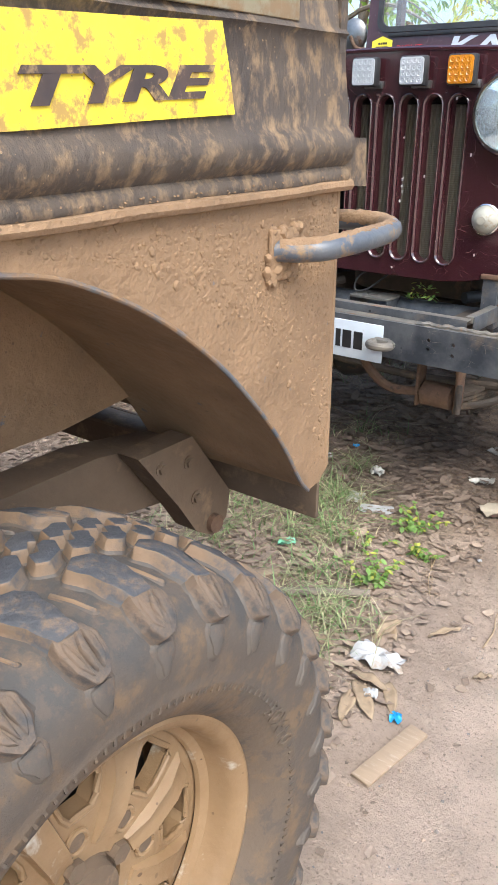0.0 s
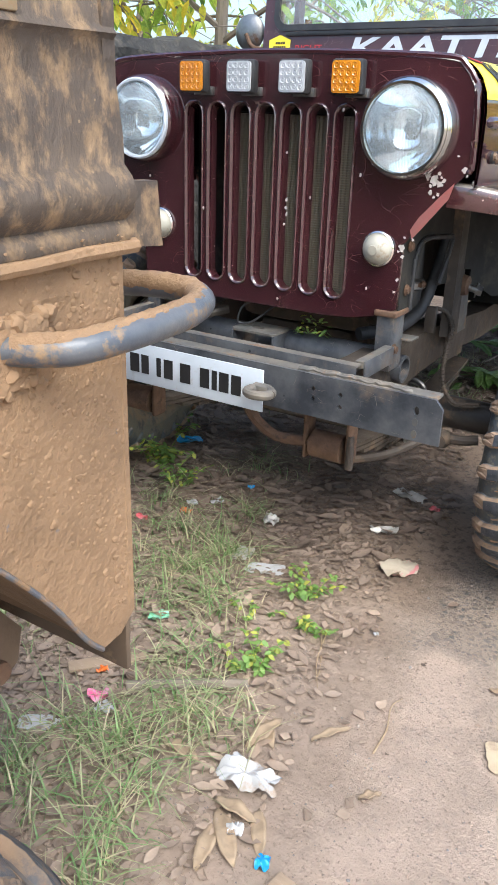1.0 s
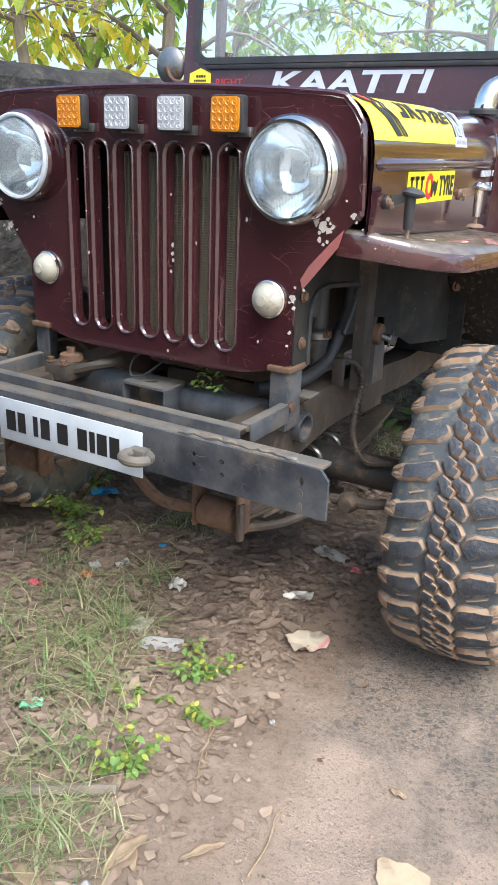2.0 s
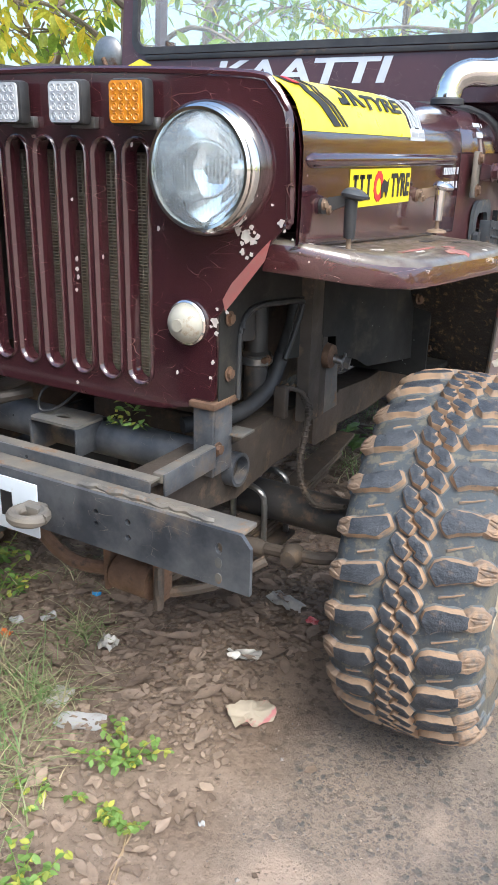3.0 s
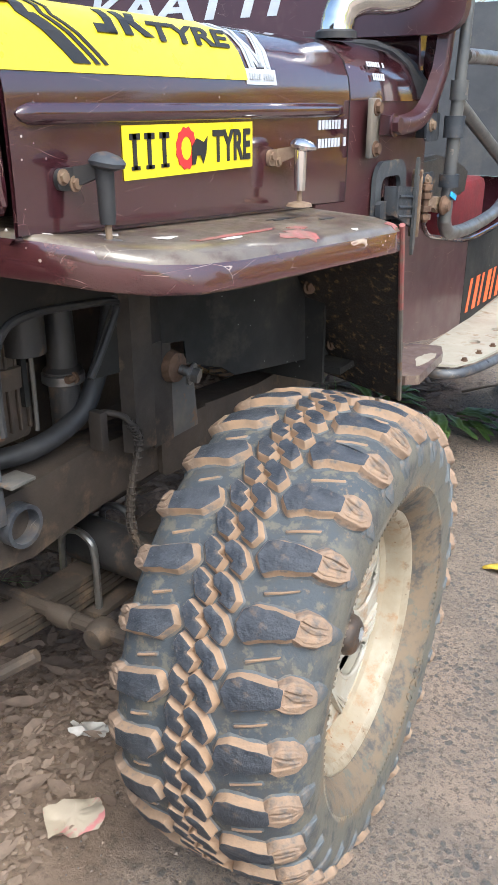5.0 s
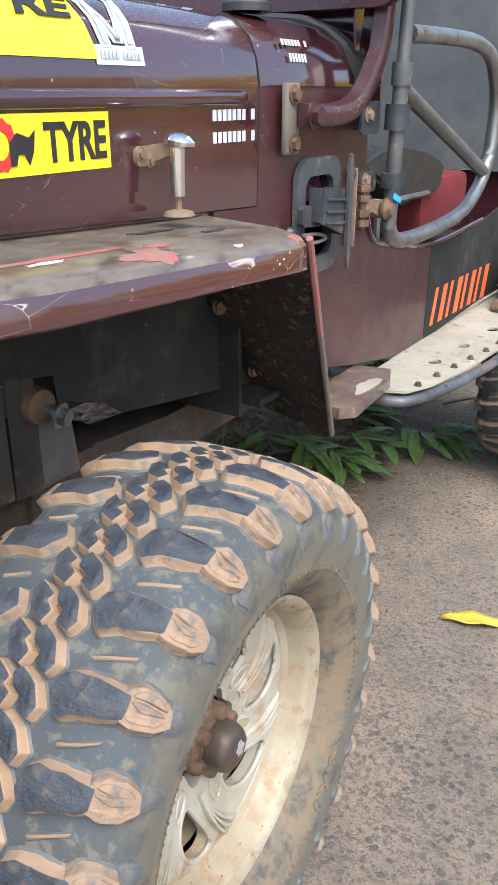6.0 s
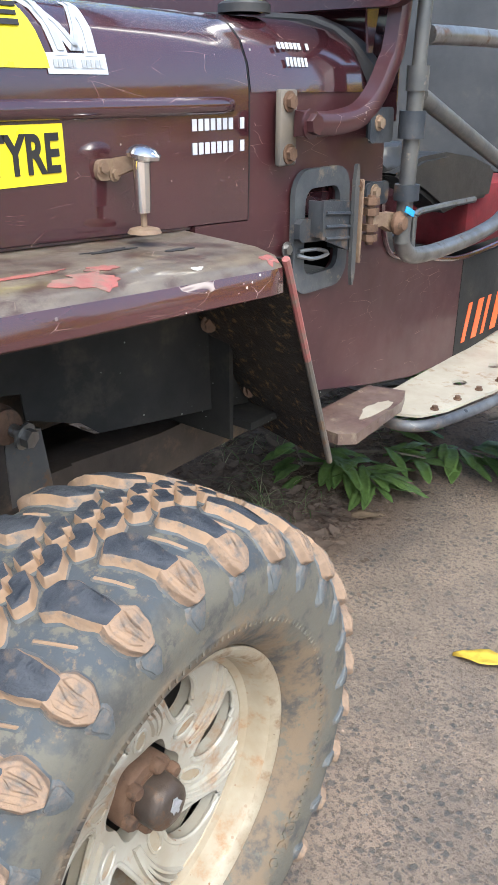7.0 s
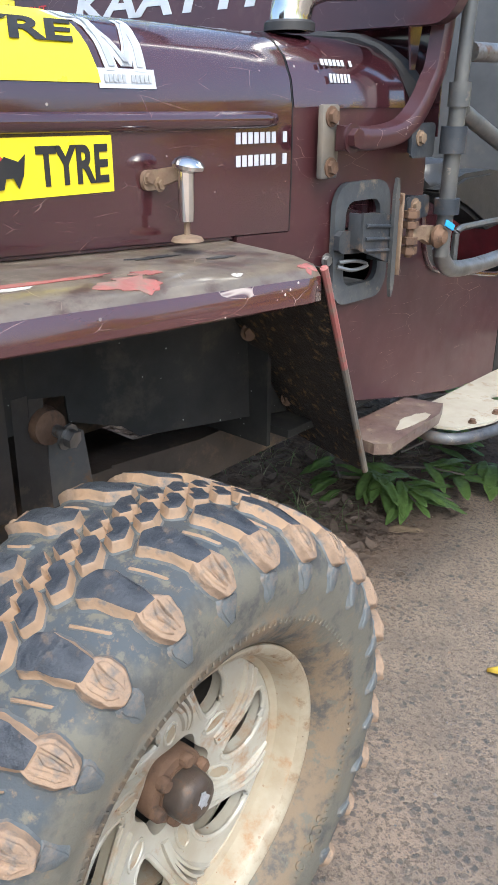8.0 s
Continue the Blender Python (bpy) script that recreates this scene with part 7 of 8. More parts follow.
def build_snorkel():
    pts = [(-0.590, 3.285, 1.315), (-0.588, 3.288, 1.345), (-0.578, 3.297, 1.374), (-0.550, 3.318, 1.390), (-0.510, 3.35, 1.392), (-0.478, 3.375, 1.402), (-0.460, 3.39, 1.43), (-0.456, 3.393, 1.48), (-0.456, 3.40, 1.95)]
    s = part("intake_pipe", tube(pts, 0.034, 22, 7), chrome, jeep, "polished steel intake pipe")
    part("collar", lathe([(0.034, 0.0), (0.042, 0.0), (0.042, 0.012), (0.036, 0.016)], (-0.590, 3.285, 1.314), "z", 20), rubber_black, s)


def build_door():
    x = -0.420
    d = part("door_tube", tube([(x, 3.545, 0.955), (x, 3.556, 0.930), (x, 3.590, 0.910), (x, 3.66, 0.903), (x, 3.76, 0.903), (x, 3.90, 0.91), (x, 4.02, 0.93), (x, 4.12, 0.985), (x, 4.165, 1.06), (x, 4.165, 1.18), (x, 4.10, 1.262), (x, 3.98, 1.292), (x, 3.80, 1.296), (x, 3.585, 1.292)], 0.0165, 14, 5), bare_steel, jeep, "grey tubular half door")
    part("brace", rod((x, 3.575, 1.195), (x, 4.13, 1.005), 0.0155, 14), tube_steel, d)
    part("pillar", rod((x + 0.004, 3.540, 0.940), (x + 0.008, 3.545, 1.235), 0.0150, 14), tube_steel, d, "scuffed black hinge post")
    part("upper_post", rod((x + 0.008, 3.544, 1.21), (x + 0.012, 3.578, 1.95), 0.0125, 14), tube_steel, d)
    part("collar", lathe([(0.0, -0.02), (0.0195, -0.02), (0.0195, 0.02), (0.0, 0.02)], (x + 0.008, 3.545, 1.222), "z", 16), tube_steel, d)
    # two hinge leaves clamped round the post
    for z0, z1 in ((1.118, 1.176), (1.012, 1.052)):
        leaf = part("hinge", sheet(round_rect(3.452, 3.530, z0, z1, 0.010), [], lambda u, v, w: (-0.450 + w, u, v), 0.005), blue_black, d)
        part("hinge_tab", box(-0.499, -0.446, 3.526, 3.532, z0 + 0.004, z1 - 0.004, 0.002), blue_black, leaf)
        part("bolt", bolt((-0.445, 3.478, (z0 + z1) / 2 + 0.004), (1, 0, 0), 0.0095, 0.009), tan_steel, leaf)
        part("knuckle", rod((x + 0.005, 3.543, z0 + 0.006), (x + 0.005, 3.543, z1 - 0.006), 0.0235, 14), blue_black, leaf)
    # striker: a threaded pin with nuts, and an arm to a large rusty bolt
    pin = part("striker_pin", rod((-0.434, 3.452, 0.948), (-0.434, 3.452, 1.034), 0.0075, 10), rust, d, "rusty threaded striker pin")
    for z in (0.954, 0.972, 1.000, 1.018):
        part("nut", rod((-0.434, 3.452, z), (-0.434, 3.452, z + 0.012), 0.0145, 6), rust, pin)
    part("striker_arm", loft([[(-0.442, y, zc - h), (-0.426, y, zc - h), (-0.426, y, zc + h), (-0.442, y, zc + h)] for y, zc, h in ((3.450, 0.992, 0.013), (3.485, 0.988, 0.011), (3.520, 0.980, 0.018), (3.536, 0.978, 0.016))]), tan_steel, pin)
    part("hinge_bolt", lathe([(0.0, 0.0), (0.021, 0.0), (0.022, 0.006), (0.016, 0.012), (0.012, 0.018), (0.0, 0.020)], (-0.420, 3.524, 0.979), "x", 18), rust, d, "rusty round-headed bolt")
    part("tag", box(-0.012, 0.012, -0.002, 0.002, -0.006, 0.006, 0.001, m=Matrix.Translation((-0.398, 3.530, 1.000)) @ Matrix.Rotation(-0.5, 4, "X") @ Matrix.Rotation(1.3, 4, "Z")), foil_blue, d, "scrap of pale blue tape")
    # lock bracket in front of the vent: a ribbed plate with folded edges, a tongue and an upright fin
    k = part("lock_bracket", sheet([(3.322, 0.972), (3.322, 1.036), (3.414, 1.026), (3.414, 0.940)], [], lambda u, v, w: (-0.454 + w, u, v), 0.005), blue_black, jeep, "blue-black ribbed lock bracket")
    for z in (0.968, 0.988, 1.010):
        part("rib", tube([(-0.448, 3.330, z + 0.004), (-0.447, 3.372, z), (-0.448, 3.410, z - 0.004)], 0.0035, 6, 3), blue_black, k)
    part("fold", box(-0.498, -0.454, 3.410, 3.415, 0.942, 1.026, 0.0015), blue_black, k)
    part("fold", box(-0.480, -0.454, 3.322, 3.327, 0.974, 1.034, 0.0015), blue_black, k)
    part("tongue", loft([[(-0.486, y, zc - h), (-0.474, y, zc - h), (-0.474, y, zc + h), (-0.486, y, zc + h)] for y, zc, h in ((3.290, 0.986, 0.012), (3.300, 0.986, 0.019), (3.370, 0.980, 0.019), (3.392, 0.978, 0.018))]), blue_black, k)
    part("fin", loft([[(x0, y, z) for x0, y in ((-0.447, 3.405 + t), (-0.440, 3.405 + t), (-0.440, 3.419 - t), (-0.447, 3.419 - t))] for z, t in ((0.880, 0.0055), (0.905, 0.0), (1.06, 0.0), (1.088, 0.0045))]), tube_steel, k)
    part("backing_plate", box(-0.460, -0.436, 3.424, 3.430, 0.918, 1.062, 0.002), tan_steel, k)
    part("bolt", bolt((-0.447, 3.423, 1.052), (0, -1, 0), 0.008, 0.008), rust, k)
    part("loop", tube([(-0.484, 3.300, 0.944), (-0.472, 3.330, 0.936), (-0.468, 3.370, 0.940), (-0.474, 3.345, 0.950), (-0.484, 3.305, 0.951)], 0.0035, 8, 4), bare_steel, k)


def build_steps():
    # maroon front step of the sill with worn paint
    s = part("sill_step", sheet([(-0.50, 3.345), (-0.405, 3.335), (-0.380, 3.36), (-0.395, 3.56), (-0.42, 3.62), (-0.50, 3.60)], [], lambda u, v, w: (u, v, 0.598 + w), 0.022), paint_sill, jeep, "worn dusty maroon sill step")
    random.seed(21)
    ring = [(-0.415 + 0.017 * rand(0.8, 1.2) * math.cos(a), 3.49 + 0.07 * rand(0.6, 1.1) * math.sin(a)) for a in (2 * math.pi * i / 18 for i in range(18))]
    part("bare_patch", sheet(ring, [], lambda u, v, w: (u, v, 0.6202 + w), 0.0015), step_metal, s, smooth=0)
    # pale side step with a round front corner
    out = [(-0.50, 3.70), (-0.47, 3.62), (-0.42, 3.59), (-0.375, 3.61), (-0.345, 3.68), (-0.315, 3.85), (-0.295, 4.10), (-0.290, 4.75), (-0.50, 4.75)]
    holes = [[(hx + 0.016 * math.cos(2 * math.pi * i / 12), hy + 0.022 * math.sin(2 * math.pi * i / 12)) for i in range(12)] for hx, hy in ((-0.40, 3.85), (-0.385, 4.02), (-0.37, 4.22), (-0.37, 4.45))]
    st = part("side_step", sheet(out, holes, lambda u, v, w: (u, v, 0.572 + w), 0.006), step_metal, jeep, "cream metal side step with round holes")
    part("step_tube", tube([(-0.50, 3.68, 0.558), (-0.465, 3.605, 0.558), (-0.42, 3.578, 0.558), (-0.37, 3.60, 0.558), (-0.338, 3.68, 0.558), (-0.306, 3.85, 0.558), (-0.287, 4.10, 0.558), (-0.283, 4.75, 0.558)], 0.0125, 12, 4), steel_grey, st)
    for k in range(12):
        t = k / 11
        y = 3.66 + 0.95 * t
        x = -0.352 + 0.055 * min(1, (y - 3.66) / 0.4) - 0.012
        part("bolt", bolt((x - 0.004, y, 0.5785), (0, 0, 1), 0.0065, 0.008), rust, st)


build_grille()
headlamp(-1)
headlamp(1)
marker_lamp(-1)
marker_lamp(1)
for lx, lm, what in ((-1.255, amber, "square amber lamp with dark housing"), (-1.113, clear_lamp, "square clear lamp with dark housing"), (-0.966, clear_lamp, "square clear lamp with dark housing"), (-0.828, amber, "square amber lamp with dark housing")):
    led_lamp(lx, lm, what)
build_radiator()
build_hood()
fender(1)
fender(-1)
build_front_end()
build_tub()
build_windscreen()
build_snorkel()
build_door()
build_steps()
wheel(jeep, -0.292, 2.667, 1, rim_white, "white", True, 0.085, "muddy off-road wheel with a white alloy rim", STEER)
wheel(jeep, 2 * CX + 0.297, 2.667, -1, rim_white, "white", False, 0.1, "muddy off-road wheel", STEER)
wheel(jeep, -0.297, 4.72, 1, rim_white, "white", False, 0.2, "muddy off-road wheel")
wheel(jeep, 2 * CX + 0.297, 4.72, -1, rim_white, "white", False, 0.2, "muddy off-road wheel")


# ---- mud-covered jeep in front ----
SIDE = -0.457
jeep_b = thing("jeep", (CX, 0.2, 0), "mud-covered jeep with a dirty canvas top and muddy wheels", "jeep")


def build_muddy_jeep():
    hub_y = 0.52
    arch = [(0.559, 1.029), (0.605, 1.021), (0.650, 1.006), (0.721, 0.972), (0.788, 0.929), (0.856, 0.874), (0.924, 0.805), (0.977, 0.741), (1.021, 0.674), (1.044, 0.648)]
    arch = [(p.y, p.z) for p in smooth_line([Vector((0, y, z)) for y, z in arch], 4)]
    front = [(2 * hub_y - y, z) for y, z in arch[::-1]]
    outline = [(1.098, 0.672), (1.096, 1.072), (0.4, 1.070), (-1.4, 1.070), (-1.4, 0.62), (front[0][0], 0.62)] + front + [(0.52, 1.033)] + arch + [(1.075, 0.652)]

    def place(u, v, w):
        return (SIDE - w, u, v)
    b = part("body_side", sheet(outline, [], place, 0.006), mud_body, jeep_b, "body side caked in dry brown mud")
    # folded lip of the wheel arch and the wheelhouse behind it
    line = front + [(0.52, 1.033)] + arch
    liner = []
    for y, z in line:
        d = Vector((0, hub_y - y, 0.35 - z)).normalized()
        liner.append([(SIDE - 0.002, y, z), (SIDE - 0.02, y - d.y * 0.004, z - d.z * 0.004), (-0.60, y - d.y * 0.01, z + 0.004), (-0.75, y, z), (-0.75, y, z + 0.008), (-0.60, y, z + 0.012), (SIDE - 0.008, y, z + 0.008)])
    part("arch_edge", tube([(SIDE + 0.0005, y, z + 0.001) for y, z in line], 0.0030, 8, 1), arch_steel, b, "scraped blue-grey edge of the wheel arch")
    part("wheelhouse", loft(liner), mud_body, jeep_b, "wheelhouse caked in mud")
    inner = [(0.02, 0.735), (0.715, 0.738), (0.838, 0.738), (0.90, 0.745), (0.985, 0.755), (0.99, 0.80), (0.93, 0.87), (0.80, 0.97), (0.65, 1.03), (0.39, 1.03), (0.24, 0.97), (0.02, 0.78)]
    part("inner_wall", sheet(inner, [], lambda u, v, w: (-0.740 - w, u, v), 0.006), mud_body, jeep_b)
    # tail
    part("tail_panel", box(2 * CX - SIDE, SIDE - 0.008, 1.088, 1.096, 0.68, 1.07), mud_body, jeep_b)
    part("corner_post", tube([(SIDE - 0.006, 1.092, 0.675), (SIDE - 0.006, 1.092, 1.07)], 0.0075, 8, 1), mud_body, jeep_b)
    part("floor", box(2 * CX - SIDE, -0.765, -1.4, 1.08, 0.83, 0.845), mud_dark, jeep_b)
    part("body_side", box(2 * CX - SIDE, 2 * CX - SIDE + 0.008, -1.4, 1.08, 0.716, 1.07), mud_body, jeep_b)
    part("front_panel", box(2 * CX - SIDE + 0.01, SIDE - 0.01, -1.4, -1.39, 0.62, 1.9), mud_canvas, jeep_b)
    beam = part("rear_beam", box(-1.62, -0.482, 1.110, 1.118, 0.566, 0.652, 0.002), mud_dark, jeep_b, "muddy steel channel beam at the rear")
    part("upper_flange", box(-1.62, -0.482, 1.052, 1.109, 0.645, 0.652, 0.002), mud_dark, beam)
    # rails, hanger and shackle
    for x in (-0.72, -1.40):
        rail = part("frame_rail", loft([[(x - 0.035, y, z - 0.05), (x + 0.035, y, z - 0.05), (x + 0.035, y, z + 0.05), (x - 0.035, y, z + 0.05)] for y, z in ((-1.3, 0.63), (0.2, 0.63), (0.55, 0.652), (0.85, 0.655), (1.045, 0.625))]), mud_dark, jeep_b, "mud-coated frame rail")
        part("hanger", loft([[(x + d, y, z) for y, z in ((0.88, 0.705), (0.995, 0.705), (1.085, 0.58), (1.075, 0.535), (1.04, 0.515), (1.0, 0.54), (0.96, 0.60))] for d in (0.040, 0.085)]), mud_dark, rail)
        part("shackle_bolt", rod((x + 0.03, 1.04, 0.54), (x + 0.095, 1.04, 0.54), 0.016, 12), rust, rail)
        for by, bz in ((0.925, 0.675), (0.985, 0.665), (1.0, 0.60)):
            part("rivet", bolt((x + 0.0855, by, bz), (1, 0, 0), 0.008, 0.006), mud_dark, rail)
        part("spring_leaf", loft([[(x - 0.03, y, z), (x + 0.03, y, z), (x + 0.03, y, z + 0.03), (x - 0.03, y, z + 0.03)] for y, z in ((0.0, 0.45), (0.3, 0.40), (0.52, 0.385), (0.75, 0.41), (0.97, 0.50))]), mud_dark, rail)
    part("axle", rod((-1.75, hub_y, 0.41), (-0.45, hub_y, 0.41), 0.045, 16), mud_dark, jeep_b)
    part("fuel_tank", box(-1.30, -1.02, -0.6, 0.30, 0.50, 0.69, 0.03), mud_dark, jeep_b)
    # grab handle round the corner
    h = part("grab_handle", tube([(-0.456, 0.950, 1.004), (-0.430, 0.965, 1.004), (-0.408, 0.985, 1.006), (-0.394, 1.03, 1.010), (-0.392, 1.08, 1.012), (-0.397, 1.125, 1.013), (-0.415, 1.165, 1.014), (-0.45, 1.190, 1.015), (-0.50, 1.190, 1.015), (-0.55, 1.165, 1.014), (-0.60, 1.10, 1.012)], 0.0135, 14, 6), blue_tube, jeep_b, "worn blue-grey tube handle with mud on top")
    crust = [(-0.450, 0.952, 1.009), (-0.430, 0.965, 1.010), (-0.410, 0.985, 1.0125), (-0.397, 1.03, 1.0165), (-0.395, 1.08, 1.018), (-0.400, 1.125, 1.019), (-0.418, 1.163, 1.020), (-0.45, 1.187, 1.021), (-0.50, 1.187, 1.021), (-0.55, 1.163, 1.020), (-0.60, 1.10, 1.018)]
    cr = tube([(p[0], p[1], p[2] - 0.0025) for p in crust], 0.0118, 14, 10)
    for v in cr.verts:
        v.co += Vector((0, 0, 0.0016)) * noise.noise(v.co * 90) + Vector((0.001, 0.001, 0.0022)) * noise.noise(v.co * 240)
    part("mud_crust", cr, mud_body, h, "dry mud lying along a handle")
    part("foot_plate", box(-0.457, -0.450, 0.935, 0.995, 0.968, 1.030, 0.004), mud_body, h)
    # canvas top: side sheet with a padded roll and hem
    secs = []
    for i in range(41):
        y = -1.4 + 2.5 * i / 40
        sag = 0.006 * noise.noise((y * 6, 0, 3))
        row = []
        for z, dx in ((1.066, 0.004), (1.074, 0.012), (1.084, 0.010), (1.09, 0.004), (1.10, 0.014), (1.115, 0.020), (1.128, 0.015), (1.138, 0.006), (1.16, 0.004), (1.20, 0.0), (1.235, -0.003), (1.241, 0.003), (1.248, -0.004), (1.40, -0.02), (1.90, -0.06)):
            row.append((SIDE + dx + sag * (1.2 if z > 1.09 else 0.5) + 0.004 * noise.noise((y * 14, z * 20, 7)), min(y, 1.095), z + 0.010 * (y - 0.56) * (1 if z < 1.3 else 0)))
        secs.append(row + [(p[0] - 0.012, p[1], p[2]) for p in row[::-1]])
    c = part("canvas_side", loft(secs), mud_canvas, jeep_b, "dirty brown canvas side spattered with mud", smooth=60)
    part("hem", tube([(SIDE + 0.008, y, 1.066 + 0.010 * (y - 0.56) + 0.003 * noise.noise((y * 9, 2, 2))) for y in np.linspace(-1.4, 1.105, 40)], 0.0075, 8, 2), mud_body, c)
    part("window_panel", box(SIDE - 0.006, SIDE + 0.001, -0.9, 0.99, 1.252, 1.50, 0.002, m=None), film_window, c, "dusty flexible window in the canvas")
    part("canvas_rear", loft([[(x, 1.094 + 0.008 * noise.noise((x * 6, 1, z * 5)), z) for z in (1.06, 1.2, 1.5, 1.9)] + [(x, 1.082, z) for z in (1.9, 1.5, 1.2, 1.06)] for x in np.linspace(2 * CX - SIDE, SIDE - 0.002, 16)]), mud_canvas, jeep_b)
    part("canvas_roof", box(2 * CX - SIDE - 0.02, SIDE - 0.02, -1.4, 1.09, 1.88, 1.90), mud_canvas, jeep_b)
    part("flap", loft([[(SIDE + 0.004 + 0.01 * t, 1.096 + 0.043 * t, 1.070 - 0.002 * t), (SIDE + 0.004 + 0.01 * t, 1.096 + 0.036 * t, 1.128), (SIDE - 0.012 + 0.01 * t, 1.096 + 0.036 * t, 1.128), (SIDE - 0.012 + 0.01 * t, 1.096 + 0.043 * t, 1.070)] for t in (0, 0.5, 1.0)]), mud_canvas, c, "folded canvas corner flap")
    # muddy yellow sticker with plain bars
    st = part("sticker", loft([[(SIDE + 0.0085 - 0.02 * (z - 1.15) + 0.003 * math.sin(y * 23), y + dy, z) for z, dy in ((z0, 0), ((z0 + z1) / 2, -0.008), (z1, -0.018))] + [(SIDE + 0.003, y + dy, z) for z, dy in ((z1, -0.018), ((z0 + z1) / 2, -0.008), (z0, 0))]
                               for y, z0, z1 in [(0.10 + 0.76 * k / 12, 1.118 + 0.037 * k / 12, 1.205 + 0.035 * k / 12) for k in range(13)]]), yellow_muddy, jeep_b, "muddy yellow sticker with plain dark bars", smooth=60)
    def on_canvas(u, v, w):
        return (SIDE + 0.0096 - 0.02 * (v + 0.03) + 0.003 * math.sin(u * 23) + w, u, 1.152 + v + 0.046 * (u - 0.5))
    letters(draped_words("TYRE", 0.588, 0.830, 0.003, 0.033, on_canvas, 0.25, 0.04, 0.0012), ink_muddy, st, "muddy dark slanted letters")
    letters(bars([(0.36, 0.385, -0.006, 0.048), (0.44, 0.47, -0.006, 0.048), (0.475, 0.53, 0.030, 0.048), (0.485, 0.54, -0.006, 0.014)], lambda u, v, w: on_canvas(u, v, w), 0.0012, 0.3), ink_muddy, st)
    # dried clods on the side
    random.seed(31)
    clods = bmesh.new()
    for k in range(5200):
        y, z = rand(0.45, 1.09), rand(0.68, 1.06)
        if math.hypot((y - hub_y) * 1.02, z - 0.42) < 0.625 and y < 1.05:
            continue
        if noise.noise((y * 7, z * 7, 1.5)) < rand(-0.5, 0.2):
            continue
        r = rand(0.0008, 0.0030) * (2.1 if random.random() < 0.10 else 1)
        ico = bmesh.new()
        bmesh.ops.create_icosphere(ico, subdivisions=1, radius=r)
        for v in ico.verts:
            v.co = Vector((v.co.x * 0.45, v.co.y * rand(0.7, 1.5), v.co.z * rand(0.6, 1.3))) + Vector((SIDE, y, z))
        join(clods, ico)
    tagged(part("dried_mud", clods, mud_clod, b, "dried mud clods", smooth=0), kind="stuff")
    lumps = bmesh.new()
    for k in range(60):
        ico = bmesh.new()
        bmesh.ops.create_icosphere(ico, subdivisions=2, radius=1)
        a = rand(0, 1)
        cy, cz, r = rand(0.93, 1.0), rand(0.965, 1.03), rand(0.003, 0.009)
        for v in ico.verts:
            v.co = v.co * r * (1 + 0.4 * noise.noise(v.co * 2 + Vector((k, 0, 0)))) + Vector((SIDE + 0.002, cy, cz))
        join(lumps, ico)
    tagged(part("caked_mud", lumps, mud_clod, h, "mud caked round the handle's foot"), kind="stuff")
    hem_mud = bmesh.new()
    for k in range(200):
        ico = bmesh.new()
        bmesh.ops.create_icosphere(ico, subdivisions=1, radius=rand(0.0006, 0.0014))
        y = rand(0.4, 1.09)
        off = Vector((SIDE + 0.012, y, 1.068 + 0.010 * (y - 0.56) + rand(-0.006, 0.012)))
        for v in ico.verts:
            v.co = Vector((v.co.x * 0.8, v.co.y * 1.6, v.co.z)) * rand(0.6, 1.4) + off
        join(hem_mud, ico)
    tagged(part("hem_mud", hem_mud, mud_clod, c, "mud caked along the canvas hem", smooth=0), kind="stuff")


build_muddy_jeep()


def build_muddy_front():
    """Hood, fenders and nose ahead of the canvas, plain and coated in the same mud."""
    h = part("hood", loft([[(CX + u * k, y, 0.72 + (z - 0.72) * k) for u, z in ((-0.54, 0.72), (-0.54, 1.06), (-0.50, 1.14), (-0.25, 1.17), (0.25, 1.17), (0.50, 1.14), (0.54, 1.06), (0.54, 0.72))] for y, k in ((-1.402, 1.0), (-1.9, 0.97), (-2.45, 0.94))]), mud_body, jeep_b, "mud-coated hood")
    for s in (-1, 1):
        part("fender", loft([[(CX + s * 0.52, y, z), (CX + s * 0.72, y, z - 0.02), (CX + s * 0.72, y, z - 0.06), (CX + s * 0.52, y, z - 0.03)] for y, z in ((-1.41, 0.70), (-1.50, 0.98), (-2.10, 0.99), (-2.40, 0.93))]), mud_body, h)


build_muddy_front()
wheel(jeep_b, -0.442, 0.522, 1, rim_brown, "brown", True, 0.12, "mud-caked off-road wheel with a brown alloy rim")
wheel(jeep_b, 2 * CX + 0.45, 0.52, -1, rim_brown, "brown", False, 0.1, "mud-caked off-road wheel")
wheel(jeep_b, -0.45, -1.86, 1, rim_brown, "brown", False, 0.3, "mud-caked off-road wheel")


# ---- verge: litter, grass and weeds ----
def free_spot(x, y):
    """Not under a wheel."""
    for wx, wy, hx, hy in ((-0.297, 2.667, 0.17, 0.16), (2 * CX + 0.297, 2.667, 0.17, 0.16), (-0.405, 0.52, 0.16, 0.16), (-0.297, 4.72, 0.17, 0.16)):
        if abs(x - wx) < hx and abs(y - wy) < hy:
            return False
    return True


